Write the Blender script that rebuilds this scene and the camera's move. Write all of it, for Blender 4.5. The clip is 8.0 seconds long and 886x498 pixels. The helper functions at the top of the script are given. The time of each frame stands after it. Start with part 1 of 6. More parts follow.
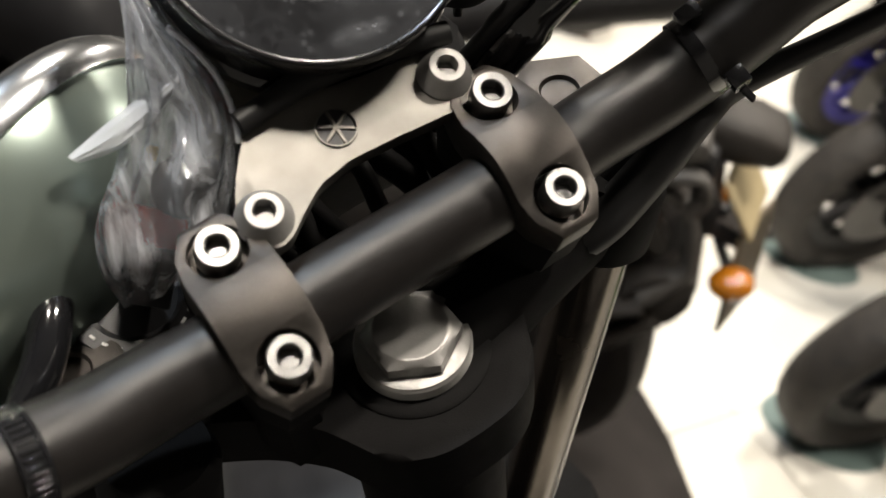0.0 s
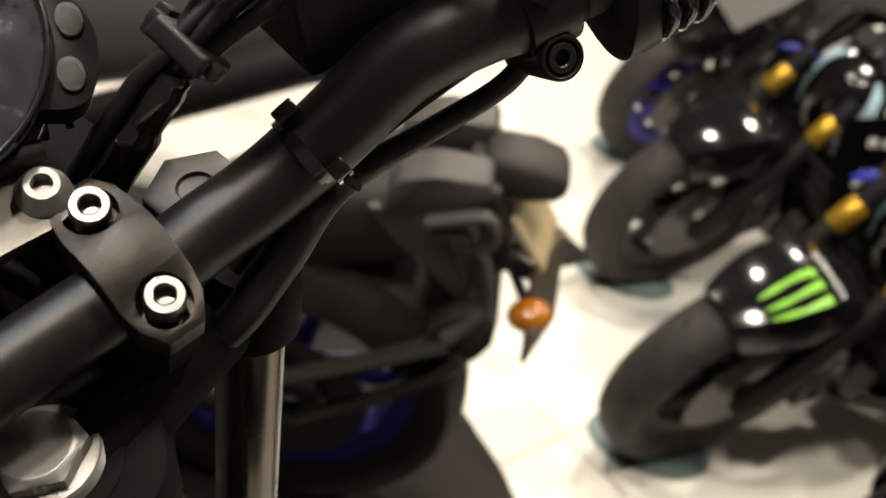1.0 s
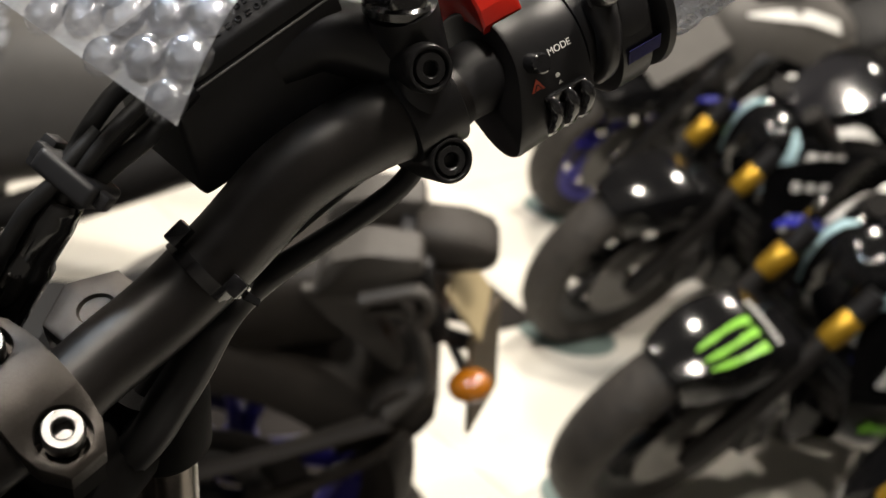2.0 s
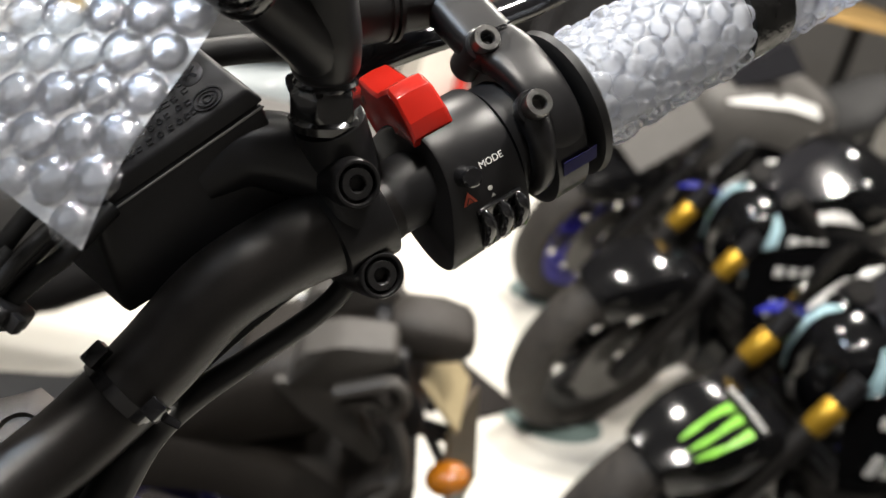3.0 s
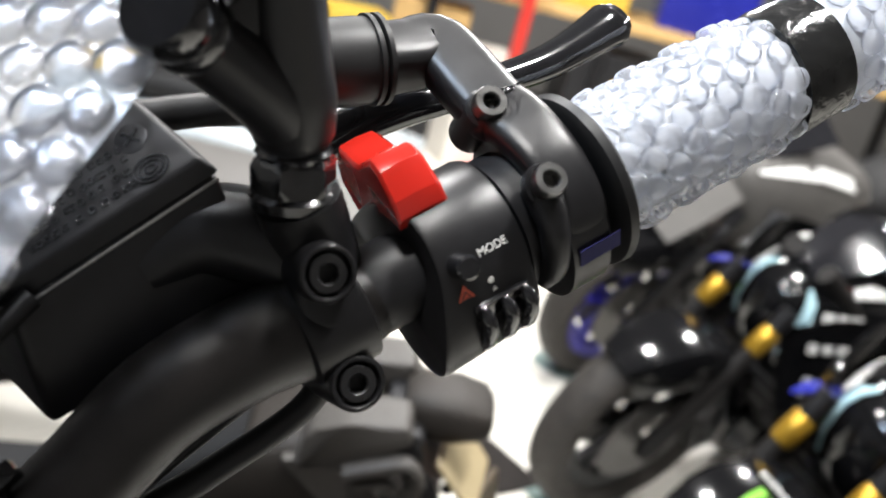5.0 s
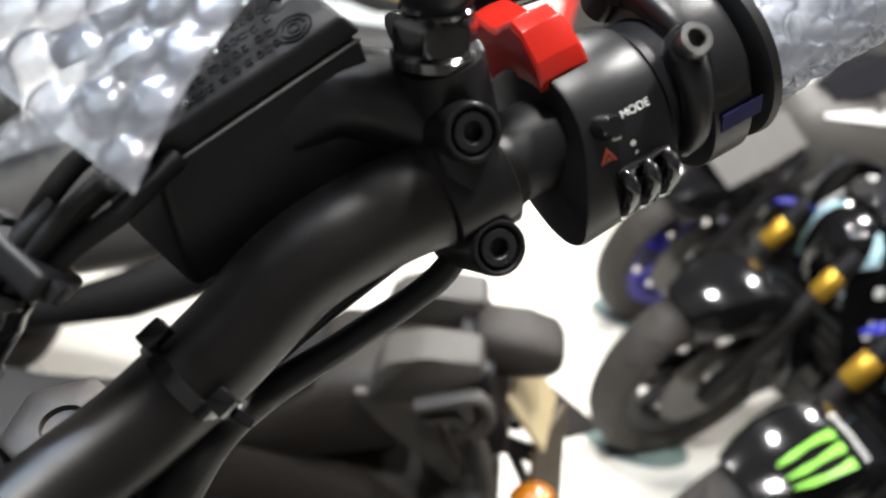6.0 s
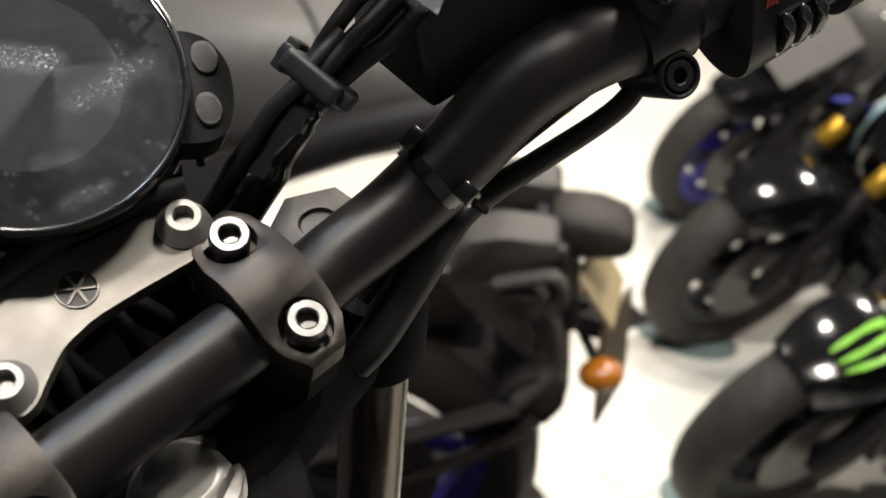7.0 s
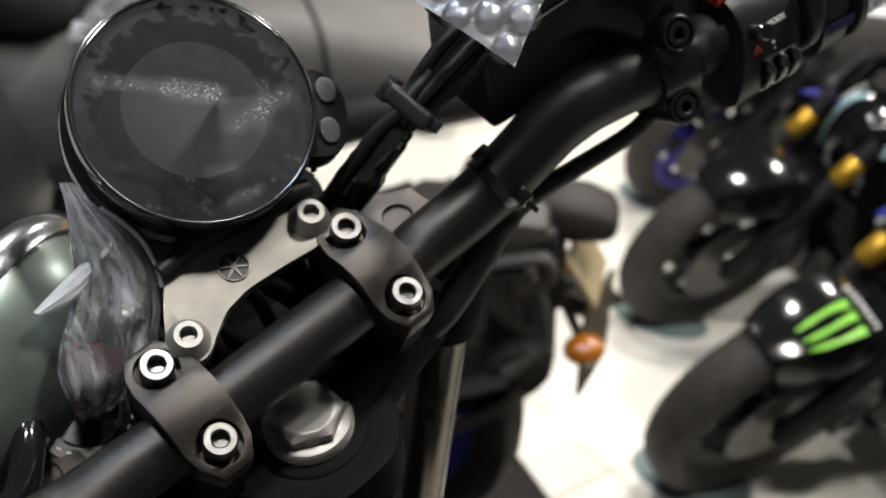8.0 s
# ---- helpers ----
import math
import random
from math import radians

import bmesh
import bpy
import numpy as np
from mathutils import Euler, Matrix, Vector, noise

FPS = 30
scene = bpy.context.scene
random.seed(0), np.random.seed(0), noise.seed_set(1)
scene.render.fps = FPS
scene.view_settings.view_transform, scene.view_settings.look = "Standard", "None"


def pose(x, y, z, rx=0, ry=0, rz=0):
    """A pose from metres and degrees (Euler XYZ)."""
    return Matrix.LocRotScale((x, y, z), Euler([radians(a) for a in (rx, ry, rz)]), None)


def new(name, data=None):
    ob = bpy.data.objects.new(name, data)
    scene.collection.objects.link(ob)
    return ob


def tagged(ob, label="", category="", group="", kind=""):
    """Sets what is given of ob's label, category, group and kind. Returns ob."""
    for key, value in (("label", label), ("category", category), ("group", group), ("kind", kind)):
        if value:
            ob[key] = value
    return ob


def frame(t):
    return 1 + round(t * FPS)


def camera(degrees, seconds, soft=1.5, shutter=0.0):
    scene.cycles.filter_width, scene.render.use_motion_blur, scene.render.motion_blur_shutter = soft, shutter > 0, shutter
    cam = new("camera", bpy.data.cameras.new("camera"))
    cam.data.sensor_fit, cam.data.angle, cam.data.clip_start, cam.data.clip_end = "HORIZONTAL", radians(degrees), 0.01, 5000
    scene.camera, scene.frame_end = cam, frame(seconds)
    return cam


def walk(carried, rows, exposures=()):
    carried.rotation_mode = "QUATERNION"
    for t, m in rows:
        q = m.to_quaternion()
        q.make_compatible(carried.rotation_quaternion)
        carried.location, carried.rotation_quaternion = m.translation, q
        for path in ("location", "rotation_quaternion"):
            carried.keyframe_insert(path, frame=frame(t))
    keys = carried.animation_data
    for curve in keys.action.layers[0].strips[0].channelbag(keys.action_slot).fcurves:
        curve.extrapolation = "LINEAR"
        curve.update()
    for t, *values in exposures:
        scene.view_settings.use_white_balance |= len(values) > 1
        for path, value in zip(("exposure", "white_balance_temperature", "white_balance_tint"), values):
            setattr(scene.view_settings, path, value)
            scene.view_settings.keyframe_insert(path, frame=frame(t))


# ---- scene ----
cam = camera(43.8, 8.0)
walk(cam, [
    (0.0, pose(-0.0474, -0.0300, 1.5047, 52.96, -15.83, 10.53)),
    (0.5, pose(-0.0129, -0.0187, 1.5241, 55.16, -15.86, 5.38)),
    (1.0, pose(0.0239, -0.0203, 1.5492, 57.47, -15.84, 0.93)),
    (1.5, pose(0.0341, -0.0185, 1.5574, 59.68, -14.20, -1.34)),
    (2.0, pose(0.0362, -0.0169, 1.5680, 61.99, -13.86, -3.71)),
    (3.5, pose(0.0746, 0.0304, 1.5805, 68.73, -13.77, -4.47)),
    (4.0, pose(0.0875, 0.0702, 1.5724, 70.30, -13.31, -3.76)),
    (5.5, pose(0.0691, 0.0607, 1.5586, 68.26, -14.58, -1.95)),
    (6.0, pose(0.0563, 0.0569, 1.5335, 66.42, -13.09, -0.12)),
    (6.5, pose(0.0214, 0.0190, 1.5180, 63.14, -13.39, 1.18)),
    (7.0, pose(-0.0008, -0.0331, 1.5269, 61.20, -12.59, 1.84)),
    (7.5, pose(-0.0267, -0.0827, 1.5479, 60.82, -12.77, 2.07)),
    (8.0, pose(-0.0519, -0.1353, 1.5767, 60.36, -13.97, 0.80)),
], exposures=[(0.0, 0.13, 6750, 10), (0.5, -0.05, 7100, 11), (2.0, -0.12, 6850, 11), (3.5, 0.4, 6250, 10), (4.0, 0.5, 6150, 10), (5.5, 0.55, 6000, 10), (6.0, 0.66, 6050, 10), (6.5, 0.42, 6450, 10), (7.0, -0.04, 6550, 10), (8.0, -0.2, 6300, 10)])

# the lens is focused on the cockpit, so that the bikes behind are soft
cam.data.dof.use_dof = True
cam.data.dof.focus_distance = 0.41
cam.data.dof.aperture_fstop = 10

# ---- world and lights ----
world = bpy.data.worlds.new("showroom")
scene.world = world
world.use_nodes = True
world.node_tree.nodes["Background"].inputs[0].default_value = (1.0, 0.95, 0.88, 1)
world.node_tree.nodes["Background"].inputs[1].default_value = 0.055
CEILING_Z = 3.3
# place and watts of each ceiling spot
LAMPS = [(-0.6, 0.0, 36), (0.5, 0.6, 42), (-0.7, 2.0, 60), (0.75, 2.5, 66), (2.6, 1.6, 66), (2.6, 4.2, 66), (0.4, 5.0, 80)]
# cooler white lamps near the side wall
COOL_LAMPS = [(-1.5, 0.7, 40)]


# ---- mesh helpers ----
def frame_of(x, y, hint=(0, 0, 1)):
    """Rotation whose z runs along x->y."""
    z = (Vector(y) - Vector(x)).normalized()
    h = Vector(hint)
    if abs(h.dot(z)) > 0.95:
        h = Vector((1, 0, 0))
    a = (h - z * h.dot(z)).normalized()
    b = z.cross(a)
    return Matrix((a, b, z)).transposed()


def add_lathe(bm, profile, m=Matrix(), seg=32, hexes=()):
    """Turns (r, z) rows round z. Rows listed in hexes are six-sided."""
    rings = []
    for k, (r, z) in enumerate(profile):
        if r < 1e-9:
            rings.append([bm.verts.new(m @ Vector((0, 0, z)))])
            continue
        ring = []
        for i in range(seg):
            a = 2 * math.pi * i / seg
            rr = r
            if k in hexes:
                w = (a + math.pi / 6) % (math.pi / 3) - math.pi / 6
                rr = r / math.cos(w)
            ring.append(bm.verts.new(m @ Vector((rr * math.cos(a), rr * math.sin(a), z))))
        rings.append(ring)
    for p, q in zip(rings, rings[1:]):
        if len(p) == 1 and len(q) == 1:
            continue
        for i in range(seg):
            j = (i + 1) % seg
            if len(p) == 1:
                bm.faces.new((p[0], q[j], q[i]))
            elif len(q) == 1:
                bm.faces.new((p[i], p[j], q[0]))
            else:
                bm.faces.new((p[i], p[j], q[j], q[i]))
    return bm


def smooth_path(points, n=8):
    """Catmull-Rom through the points."""
    pts = [Vector(p) for p in points]
    pts = [pts[0] * 2 - pts[1]] + pts + [pts[-1] * 2 - pts[-2]]
    out = []
    for k in range(1, len(pts) - 2):
        a, b, c, d = pts[k - 1:k + 3]
        for i in range(n):
            t = i / n
            out.append(0.5 * (2 * b + (c - a) * t + (2 * a - 5 * b + 4 * c - d) * t * t + (3 * b - a - 3 * c + d) * t ** 3))
    out.append(pts[-2])
    return out


def add_tube(bm, points, radii, seg=16, caps=True, flat=(1, 1), hint=(0, 0, 1)):
    pts = [Vector(p) for p in points]
    n = len(pts)
    if not hasattr(radii, "__len__"):
        radii = [radii] * n
    elif len(radii) != n:
        radii = np.interp(np.linspace(0, 1, n), np.linspace(0, 1, len(radii)), radii)
    radii = [float(r) for r in radii]
    a = None
    rings = []
    for i, p in enumerate(pts):
        t = (pts[min(i + 1, n - 1)] - pts[max(i - 1, 0)]).normalized()
        if a is None:
            h = Vector(hint)
            if abs(h.dot(t)) > 0.95:
                h = Vector((1, 0, 0))
            a = h
        a = (a - t * a.dot(t)).normalized()
        b = t.cross(a)
        rings.append([bm.verts.new(p + radii[i] * (flat[0] * a * math.cos(2 * math.pi * k / seg) + flat[1] * b * math.sin(2 * math.pi * k / seg))) for k in range(seg)])
    for p, q in zip(rings, rings[1:]):
        for k in range(seg):
            j = (k + 1) % seg
            bm.faces.new((p[k], p[j], q[j], q[k]))
    if caps:
        bm.faces.new(rings[0][::-1])
        bm.faces.new(rings[-1])
    return bm


def add_band(bm, points, thick, wide, hint, power=3.0, n=28):
    """A bar of rounded-square section along the points; half thickness and half width may change."""
    pts = [Vector(p) for p in points]
    k = len(pts)
    th = np.interp(np.linspace(0, 1, k), np.linspace(0, 1, len(thick)), thick)
    wd = np.interp(np.linspace(0, 1, k), np.linspace(0, 1, len(wide)), wide)
    a, rings = Vector(hint), []
    for i, p in enumerate(pts):
        t = (pts[min(i + 1, k - 1)] - pts[max(i - 1, 0)]).normalized()
        a = (a - t * a.dot(t)).normalized()
        b = t.cross(a)
        rings.append([p + a * u + b * v for u, v in ellipse(0, 0, float(th[i]), float(wd[i]), n, power)])
    return add_loft(bm, rings)


def add_cyl(bm, p, q, r, r2=None, seg=24, bevel=0.0):
    p, q = Vector(p), Vector(q)
    length = (q - p).length
    m = Matrix.Translation(p) @ frame_of(p, q).to_4x4()
    r2 = r if r2 is None else r2
    rows = [(0, 0), (r - bevel, 0), (r, bevel), (r2, length - bevel), (r2 - bevel, length), (0, length)] if bevel else [(0, 0), (r, 0), (r2, length), (0, length)]
    return add_lathe(bm, rows, m, seg)


def add_box(bm, size, m=Matrix(), bevel=0.0, segs=2):
    made = bmesh.ops.create_cube(bm, size=1.0)["verts"]
    for v in made:
        v.co = Vector((v.co.x * size[0], v.co.y * size[1], v.co.z * size[2]))
    if bevel:
        edges = list({e for v in made for e in v.link_edges})
        res = bmesh.ops.bevel(bm, geom=edges, offset=bevel, segments=segs, profile=0.6, affect="EDGES")
        made = list({v for f in res["faces"] for v in f.verts} | {v for v in made if v.is_valid})
    for v in made:
        v.co = m @ v.co
    return bm


def add_prism(bm, poly, z0, z1, m=Matrix(), bevel=0.0, segs=2):
    """A polygon of (x, y) drawn out from z0 to z1."""
    lo = [bm.verts.new((x, y, z0)) for x, y in poly]
    hi = [bm.verts.new((x, y, z1)) for x, y in poly]
    n = len(poly)
    faces = [bm.faces.new(lo[::-1]), bm.faces.new(hi)]
    for i in range(n):
        j = (i + 1) % n
        faces.append(bm.faces.new((lo[i], lo[j], hi[j], hi[i])))
    verts = lo + hi
    if bevel:
        edges = list(set(faces[0].edges) | set(faces[1].edges))
        res = bmesh.ops.bevel(bm, geom=edges, offset=bevel, segments=segs, profile=0.5, affect="EDGES")
        verts = list({v for f in res["faces"] for v in f.verts} | {v for v in verts if v.is_valid})
    for v in verts:
        v.co = m @ v.co
    return bm


def add_loft(bm, rings, caps=True):
    """Rings of equally many points, joined one after the other."""
    made = [[bm.verts.new(Vector(p)) for p in ring] for ring in rings]
    n = len(made[0])
    for p, q in zip(made, made[1:]):
        for k in range(n):
            j = (k + 1) % n
            bm.faces.new((p[k], p[j], q[j], q[k]))
    if caps:
        bm.faces.new(made[0][::-1])
        bm.faces.new(made[-1])
    return bm


def add_socket_bolt(bm, m, r=6.5, h=8.0, socket=3.1, seg=36):
    knurl = [(r, 0), (r, h * 0.86), (r * 0.93, h), (socket * 1.22, h), (socket * 1.05, h - 0.5), (socket, h - 0.8), (socket, h - 4.8), (0, h - 4.8)]
    return add_lathe(bm, knurl, m, seg, hexes=(5, 6))


def ellipse(cx, cy, rx, ry, n=24, power=2.0):
    out = []
    for i in range(n):
        a = 2 * math.pi * i / n
        c, s_ = math.cos(a), math.sin(a)
        out.append((cx + rx * math.copysign(abs(c) ** (2 / power), c), cy + ry * math.copysign(abs(s_) ** (2 / power), s_)))
    return out


def rounded(poly, r=3.0, n=4):
    """Rounds the corners of a polygon."""
    out = []
    k = len(poly)
    for i in range(k):
        a, b, c = Vector(poly[i - 1]), Vector(poly[i]), Vector(poly[(i + 1) % k])
        u, w = (a - b), (c - b)
        d = min(r, u.length * 0.45, w.length * 0.45)
        p, q = b + u.normalized() * d, b + w.normalized() * d
        for t in range(n + 1):
            t /= n
            out.append(tuple(p * (1 - t) ** 2 + b * 2 * t * (1 - t) + q * t * t))
    return out


def to_object(name, bm, material, m=None, smooth=40):
    if m is not None:
        bm.transform(m)
    bmesh.ops.recalc_face_normals(bm, faces=bm.faces)
    if smooth:
        for f in bm.faces:
            f.smooth = True
        limit = math.radians(smooth)
        for e in bm.edges:
            if len(e.link_faces) == 2 and e.calc_face_angle(0) > limit:
                e.smooth = False
    me = bpy.data.meshes.new(name)
    bm.to_mesh(me)
    bm.free()
    mats = material if isinstance(material, (list, tuple)) else [material]
    for x in mats:
        me.materials.append(x)
    return new(name, me)


def part(name, bm, material, parent, label="", m=None, smooth=40):
    """One mesh under a thing or a part. Meshes are given in the world's axes from the thing's base."""
    ob = to_object(name, bm, material, m, smooth)
    ob.parent = parent
    if label:
        tagged(ob, label)
    return ob


def thing(name, base, label, category, group="", kind=""):
    return tagged(place_empty(name, base), label, category, group, kind)


def place_empty(name, base):
    ob = new(name)
    ob.location = base
    ob.empty_display_size = 0.05
    return ob


def B():
    return bmesh.new()


# ---- materials ----
def material(name, color, rough=0.5, metal=0.0, noise_scale=60.0, spread=0.12, bump=0.0, bump_scale=400.0, rough_spread=0.1, coat=0.0, **more):
    mat = bpy.data.materials.new(name)
    mat.use_nodes = True
    nt = mat.node_tree
    bsdf = nt.nodes["Principled BSDF"]
    tex = nt.nodes.new("ShaderNodeTexCoord")
    n1 = nt.nodes.new("ShaderNodeTexNoise")
    n1.inputs["Scale"].default_value = noise_scale
    n1.inputs["Detail"].default_value = 6
    nt.links.new(tex.outputs["Object"], n1.inputs["Vector"])
    ramp = nt.nodes.new("ShaderNodeMix")
    ramp.data_type = "RGBA"
    lo = [c * (1 - spread) for c in color]
    hi = [min(1, c * (1 + spread)) for c in color]
    ramp.inputs["A"].default_value = (*lo, 1)
    ramp.inputs["B"].default_value = (*hi, 1)
    nt.links.new(n1.outputs["Fac"], ramp.inputs["Factor"])
    nt.links.new(ramp.outputs["Result"], bsdf.inputs["Base Color"])
    mr = nt.nodes.new("ShaderNodeMapRange")
    mr.inputs["To Min"].default_value = max(0.02, rough - rough_spread)
    mr.inputs["To Max"].default_value = min(1, rough + rough_spread)
    n3 = nt.nodes.new("ShaderNodeTexNoise")
    n3.inputs["Scale"].default_value = noise_scale * 0.35
    n3.inputs["Detail"].default_value = 4
    nt.links.new(tex.outputs["Object"], n3.inputs["Vector"])
    nt.links.new(n3.outputs["Fac"], mr.inputs["Value"])
    nt.links.new(mr.outputs["Result"], bsdf.inputs["Roughness"])
    bsdf.inputs["Metallic"].default_value = metal
    if coat:
        bsdf.inputs["Coat Weight"].default_value = coat
        bsdf.inputs["Coat Roughness"].default_value = 0.06
    for key, value in more.items():
        bsdf.inputs[key.replace("_", " ")].default_value = value
    if bump:
        n2 = nt.nodes.new("ShaderNodeTexNoise")
        n2.inputs["Scale"].default_value = bump_scale
        n2.inputs["Detail"].default_value = 3
        nt.links.new(tex.outputs["Object"], n2.inputs["Vector"])
        b = nt.nodes.new("ShaderNodeBump")
        b.inputs["Strength"].default_value = bump
        b.inputs["Distance"].default_value = 0.001
        nt.links.new(n2.outputs["Fac"], b.inputs["Height"])
        nt.links.new(b.outputs["Normal"], bsdf.inputs["Normal"])
    return mat


ANODISED = material("anodised_grey", (0.055, 0.049, 0.044), 0.38, 0.75, 900, 0.2, 0.25, 2600)
BLACK_SATIN = material("black_satin", (0.0105, 0.0103, 0.0112), 0.34, 0.0, 200, 0.2, 0.08, 2600, Specular_IOR_Level=0.34)
BLACK_GLOSS = material("black_gloss", (0.008, 0.008, 0.009), 0.14, 0.0, 120, 0.2, coat=0.6)
BLACK_PLASTIC = material("black_plastic", (0.013, 0.013, 0.0145), 0.46, 0.0, 300, 0.2, 0.08, 3000, Specular_IOR_Level=0.35)
BLACK_RUBBER = material("black_rubber", (0.011, 0.011, 0.0115), 0.48, 0.0, 150, 0.2, 0.05, 2500, Specular_IOR_Level=0.35)
BAR_BLACK = material("bar_paint", (0.0095, 0.0084, 0.008), 0.37, 0.1, 900, 0.35, 0.12, 2400, Specular_IOR_Level=0.36)
CAST_ALLOY = material("brushed_alloy", (0.13, 0.123, 0.112), 0.44, 0.8, 240, 0.14, 0.04, 1800)
BLACK_MATT = material("black_matt", (0.0055, 0.0052, 0.0052), 0.66, 0.0, 200, 0.25, 0.2, 1800, Specular_IOR_Level=0.05)
CUP_ALLOY = material("satin_cup_alloy", (0.32, 0.29, 0.24), 0.34, 0.45, 120, 0.12, 0.05, 900)
BOLT_STEEL = material("bolt_steel", (0.2, 0.198, 0.195), 0.32, 1.0, 900, 0.12, 0.15, 1500)
BOLT_DARK = material("dark_bolt", (0.05, 0.05, 0.052), 0.3, 0.8, 900, 0.15)
NUT_ALLOY = material("turned_alloy", (0.22, 0.213, 0.205), 0.38, 0.5, 500, 0.1, 0.12, 1500)
RED_PLASTIC = material("red_plastic", (0.36, 0.014, 0.008), 0.2, 0.0, 100, 0.08, coat=0.3)
FORK_STEEL = material("fork_steel", (0.12, 0.105, 0.09), 0.24, 0.9, 120, 0.15)
WHITE_INK = material("white_ink", (0.75, 0.75, 0.73), 0.5, 0.0, 800, 0.1)
RED_INK = material("red_ink", (0.5, 0.07, 0.03), 0.5, 0.0, 800, 0.1)
BLUE_LABEL = material("blue_label", (0.01, 0.01, 0.075), 0.6, 0.0, 400, 0.2, Specular_IOR_Level=0.1)
BLACK_SLICK = material("black_slick", (0.006, 0.006, 0.007), 0.36, 0.0, 150, 0.2, Specular_IOR_Level=0.15)


def film_material(name, tint, clear, rough, bump, scale, haze=0.12, patch=0.0, edge=(0.46, 0.6), twist=0.6, grain=None):
    """Thin clear plastic: mostly see-through, with gloss, a little milky haze and creases."""
    mat = bpy.data.materials.new(name)
    mat.use_nodes = True
    nt = mat.node_tree
    nt.nodes.clear()
    out = nt.nodes.new("ShaderNodeOutputMaterial")
    tex = nt.nodes.new("ShaderNodeTexCoord")
    n = nt.nodes.new("ShaderNodeTexNoise")
    n.inputs["Scale"].default_value = scale
    n.inputs["Detail"].default_value = 5
    n.inputs["Distortion"].default_value = twist
    place = tex.outputs["Object"]
    if grain:
        # folds run along one direction: distances along it count for little
        along = nt.nodes.new("ShaderNodeVectorMath")
        along.operation = "DOT_PRODUCT"
        along.inputs[1].default_value = grain
        nt.links.new(place, along.inputs[0])
        back = nt.nodes.new("ShaderNodeVectorMath")
        back.operation = "SCALE"
        back.inputs[0].default_value = [-0.82 * g for g in grain]
        nt.links.new(along.outputs["Value"], back.inputs["Scale"])
        squeeze = nt.nodes.new("ShaderNodeVectorMath")
        squeeze.operation = "ADD"
        nt.links.new(place, squeeze.inputs[0])
        nt.links.new(back.outputs[0], squeeze.inputs[1])
        place = squeeze.outputs[0]
    nt.links.new(place, n.inputs["Vector"])
    b = nt.nodes.new("ShaderNodeBump")
    b.inputs["Strength"].default_value = bump
    b.inputs["Distance"].default_value = 0.003
    nt.links.new(n.outputs["Fac"], b.inputs["Height"])
    tr = nt.nodes.new("ShaderNodeBsdfTransparent")
    tr.inputs["Color"].default_value = (*tint, 1)
    gl = nt.nodes.new("ShaderNodeBsdfGlossy")
    gl.inputs["Roughness"].default_value = rough
    gl.inputs["Color"].default_value = (0.95, 0.96, 1, 1)
    nt.links.new(b.outputs["Normal"], gl.inputs["Normal"])
    df = nt.nodes.new("ShaderNodeBsdfDiffuse")
    df.inputs["Color"].default_value = (0.88, 0.915, 0.98, 1)
    tl = nt.nodes.new("ShaderNodeBsdfTranslucent")
    tl.inputs["Color"].default_value = (0.88, 0.9, 0.95, 1)
    milky = nt.nodes.new("ShaderNodeMixShader")
    milky.inputs[0].default_value = 0.5
    nt.links.new(df.outputs[0], milky.inputs[1])
    nt.links.new(tl.outputs[0], milky.inputs[2])
    lw = nt.nodes.new("ShaderNodeLayerWeight")
    lw.inputs["Blend"].default_value = 1 - clear
    nt.links.new(b.outputs["Normal"], lw.inputs["Normal"])
    m1 = nt.nodes.new("ShaderNodeMixShader")
    m1.inputs[0].default_value = haze
    if patch:
        n2 = nt.nodes.new("ShaderNodeTexNoise")
        n2.inputs["Scale"].default_value = scale * 0.3
        n2.inputs["Detail"].default_value = 8
        n2.inputs["Roughness"].default_value = 0.65
        n2.inputs["Distortion"].default_value = twist * 2
        nt.links.new(place, n2.inputs["Vector"])
        mr = nt.nodes.new("ShaderNodeMapRange")
        mr.inputs["From Min"].default_value, mr.inputs["From Max"].default_value = edge
        mr.inputs["To Min"].default_value, mr.inputs["To Max"].default_value = haze, patch
        nt.links.new(n2.outputs["Fac"], mr.inputs["Value"])
        nt.links.new(mr.outputs["Result"], m1.inputs[0])
    nt.links.new(tr.outputs[0], m1.inputs[1])
    nt.links.new(milky.outputs[0], m1.inputs[2])
    m2 = nt.nodes.new("ShaderNodeMixShader")
    nt.links.new(lw.outputs["Fresnel"], m2.inputs[0])
    nt.links.new(m1.outputs[0], m2.inputs[1])
    nt.links.new(gl.outputs[0], m2.inputs[2])
    nt.links.new(m2.outputs[0], out.inputs["Surface"])
    return mat


COCKPIT_UP = Vector((-0.59, 0.45, 0.67)).normalized()
BAG_FILM = film_material("clear_bag_film", (0.98, 0.99, 1.0), 0.5, 0.12, 0.8, 55, 0.16, 0.75, (0.5, 0.64), 1.4)
# glints along the key bag's folds are painted as milky streaks in its haze
KEY_BAG = film_material("clear_key_bag", (0.97, 0.98, 1.0), 0.5, 0.14, 0.9, 150, 0.12, 0.95, (0.47, 0.62), 0.5, tuple(COCKPIT_UP))
FLAP_FILM = film_material("folded_bag_film", (0.96, 0.975, 1.0), 0.5, 0.2, 0.4, 45, 0.75, 1.0)
SEAM_FILM = film_material("welded_seam_film", (0.96, 0.975, 1.0), 0.5, 0.1, 0.2, 45, 0.9)
BUBBLE_FILM = film_material("bubble_film", (0.95, 0.965, 1.0), 0.55, 0.12, 0.25, 120, 0.05, 0.12)
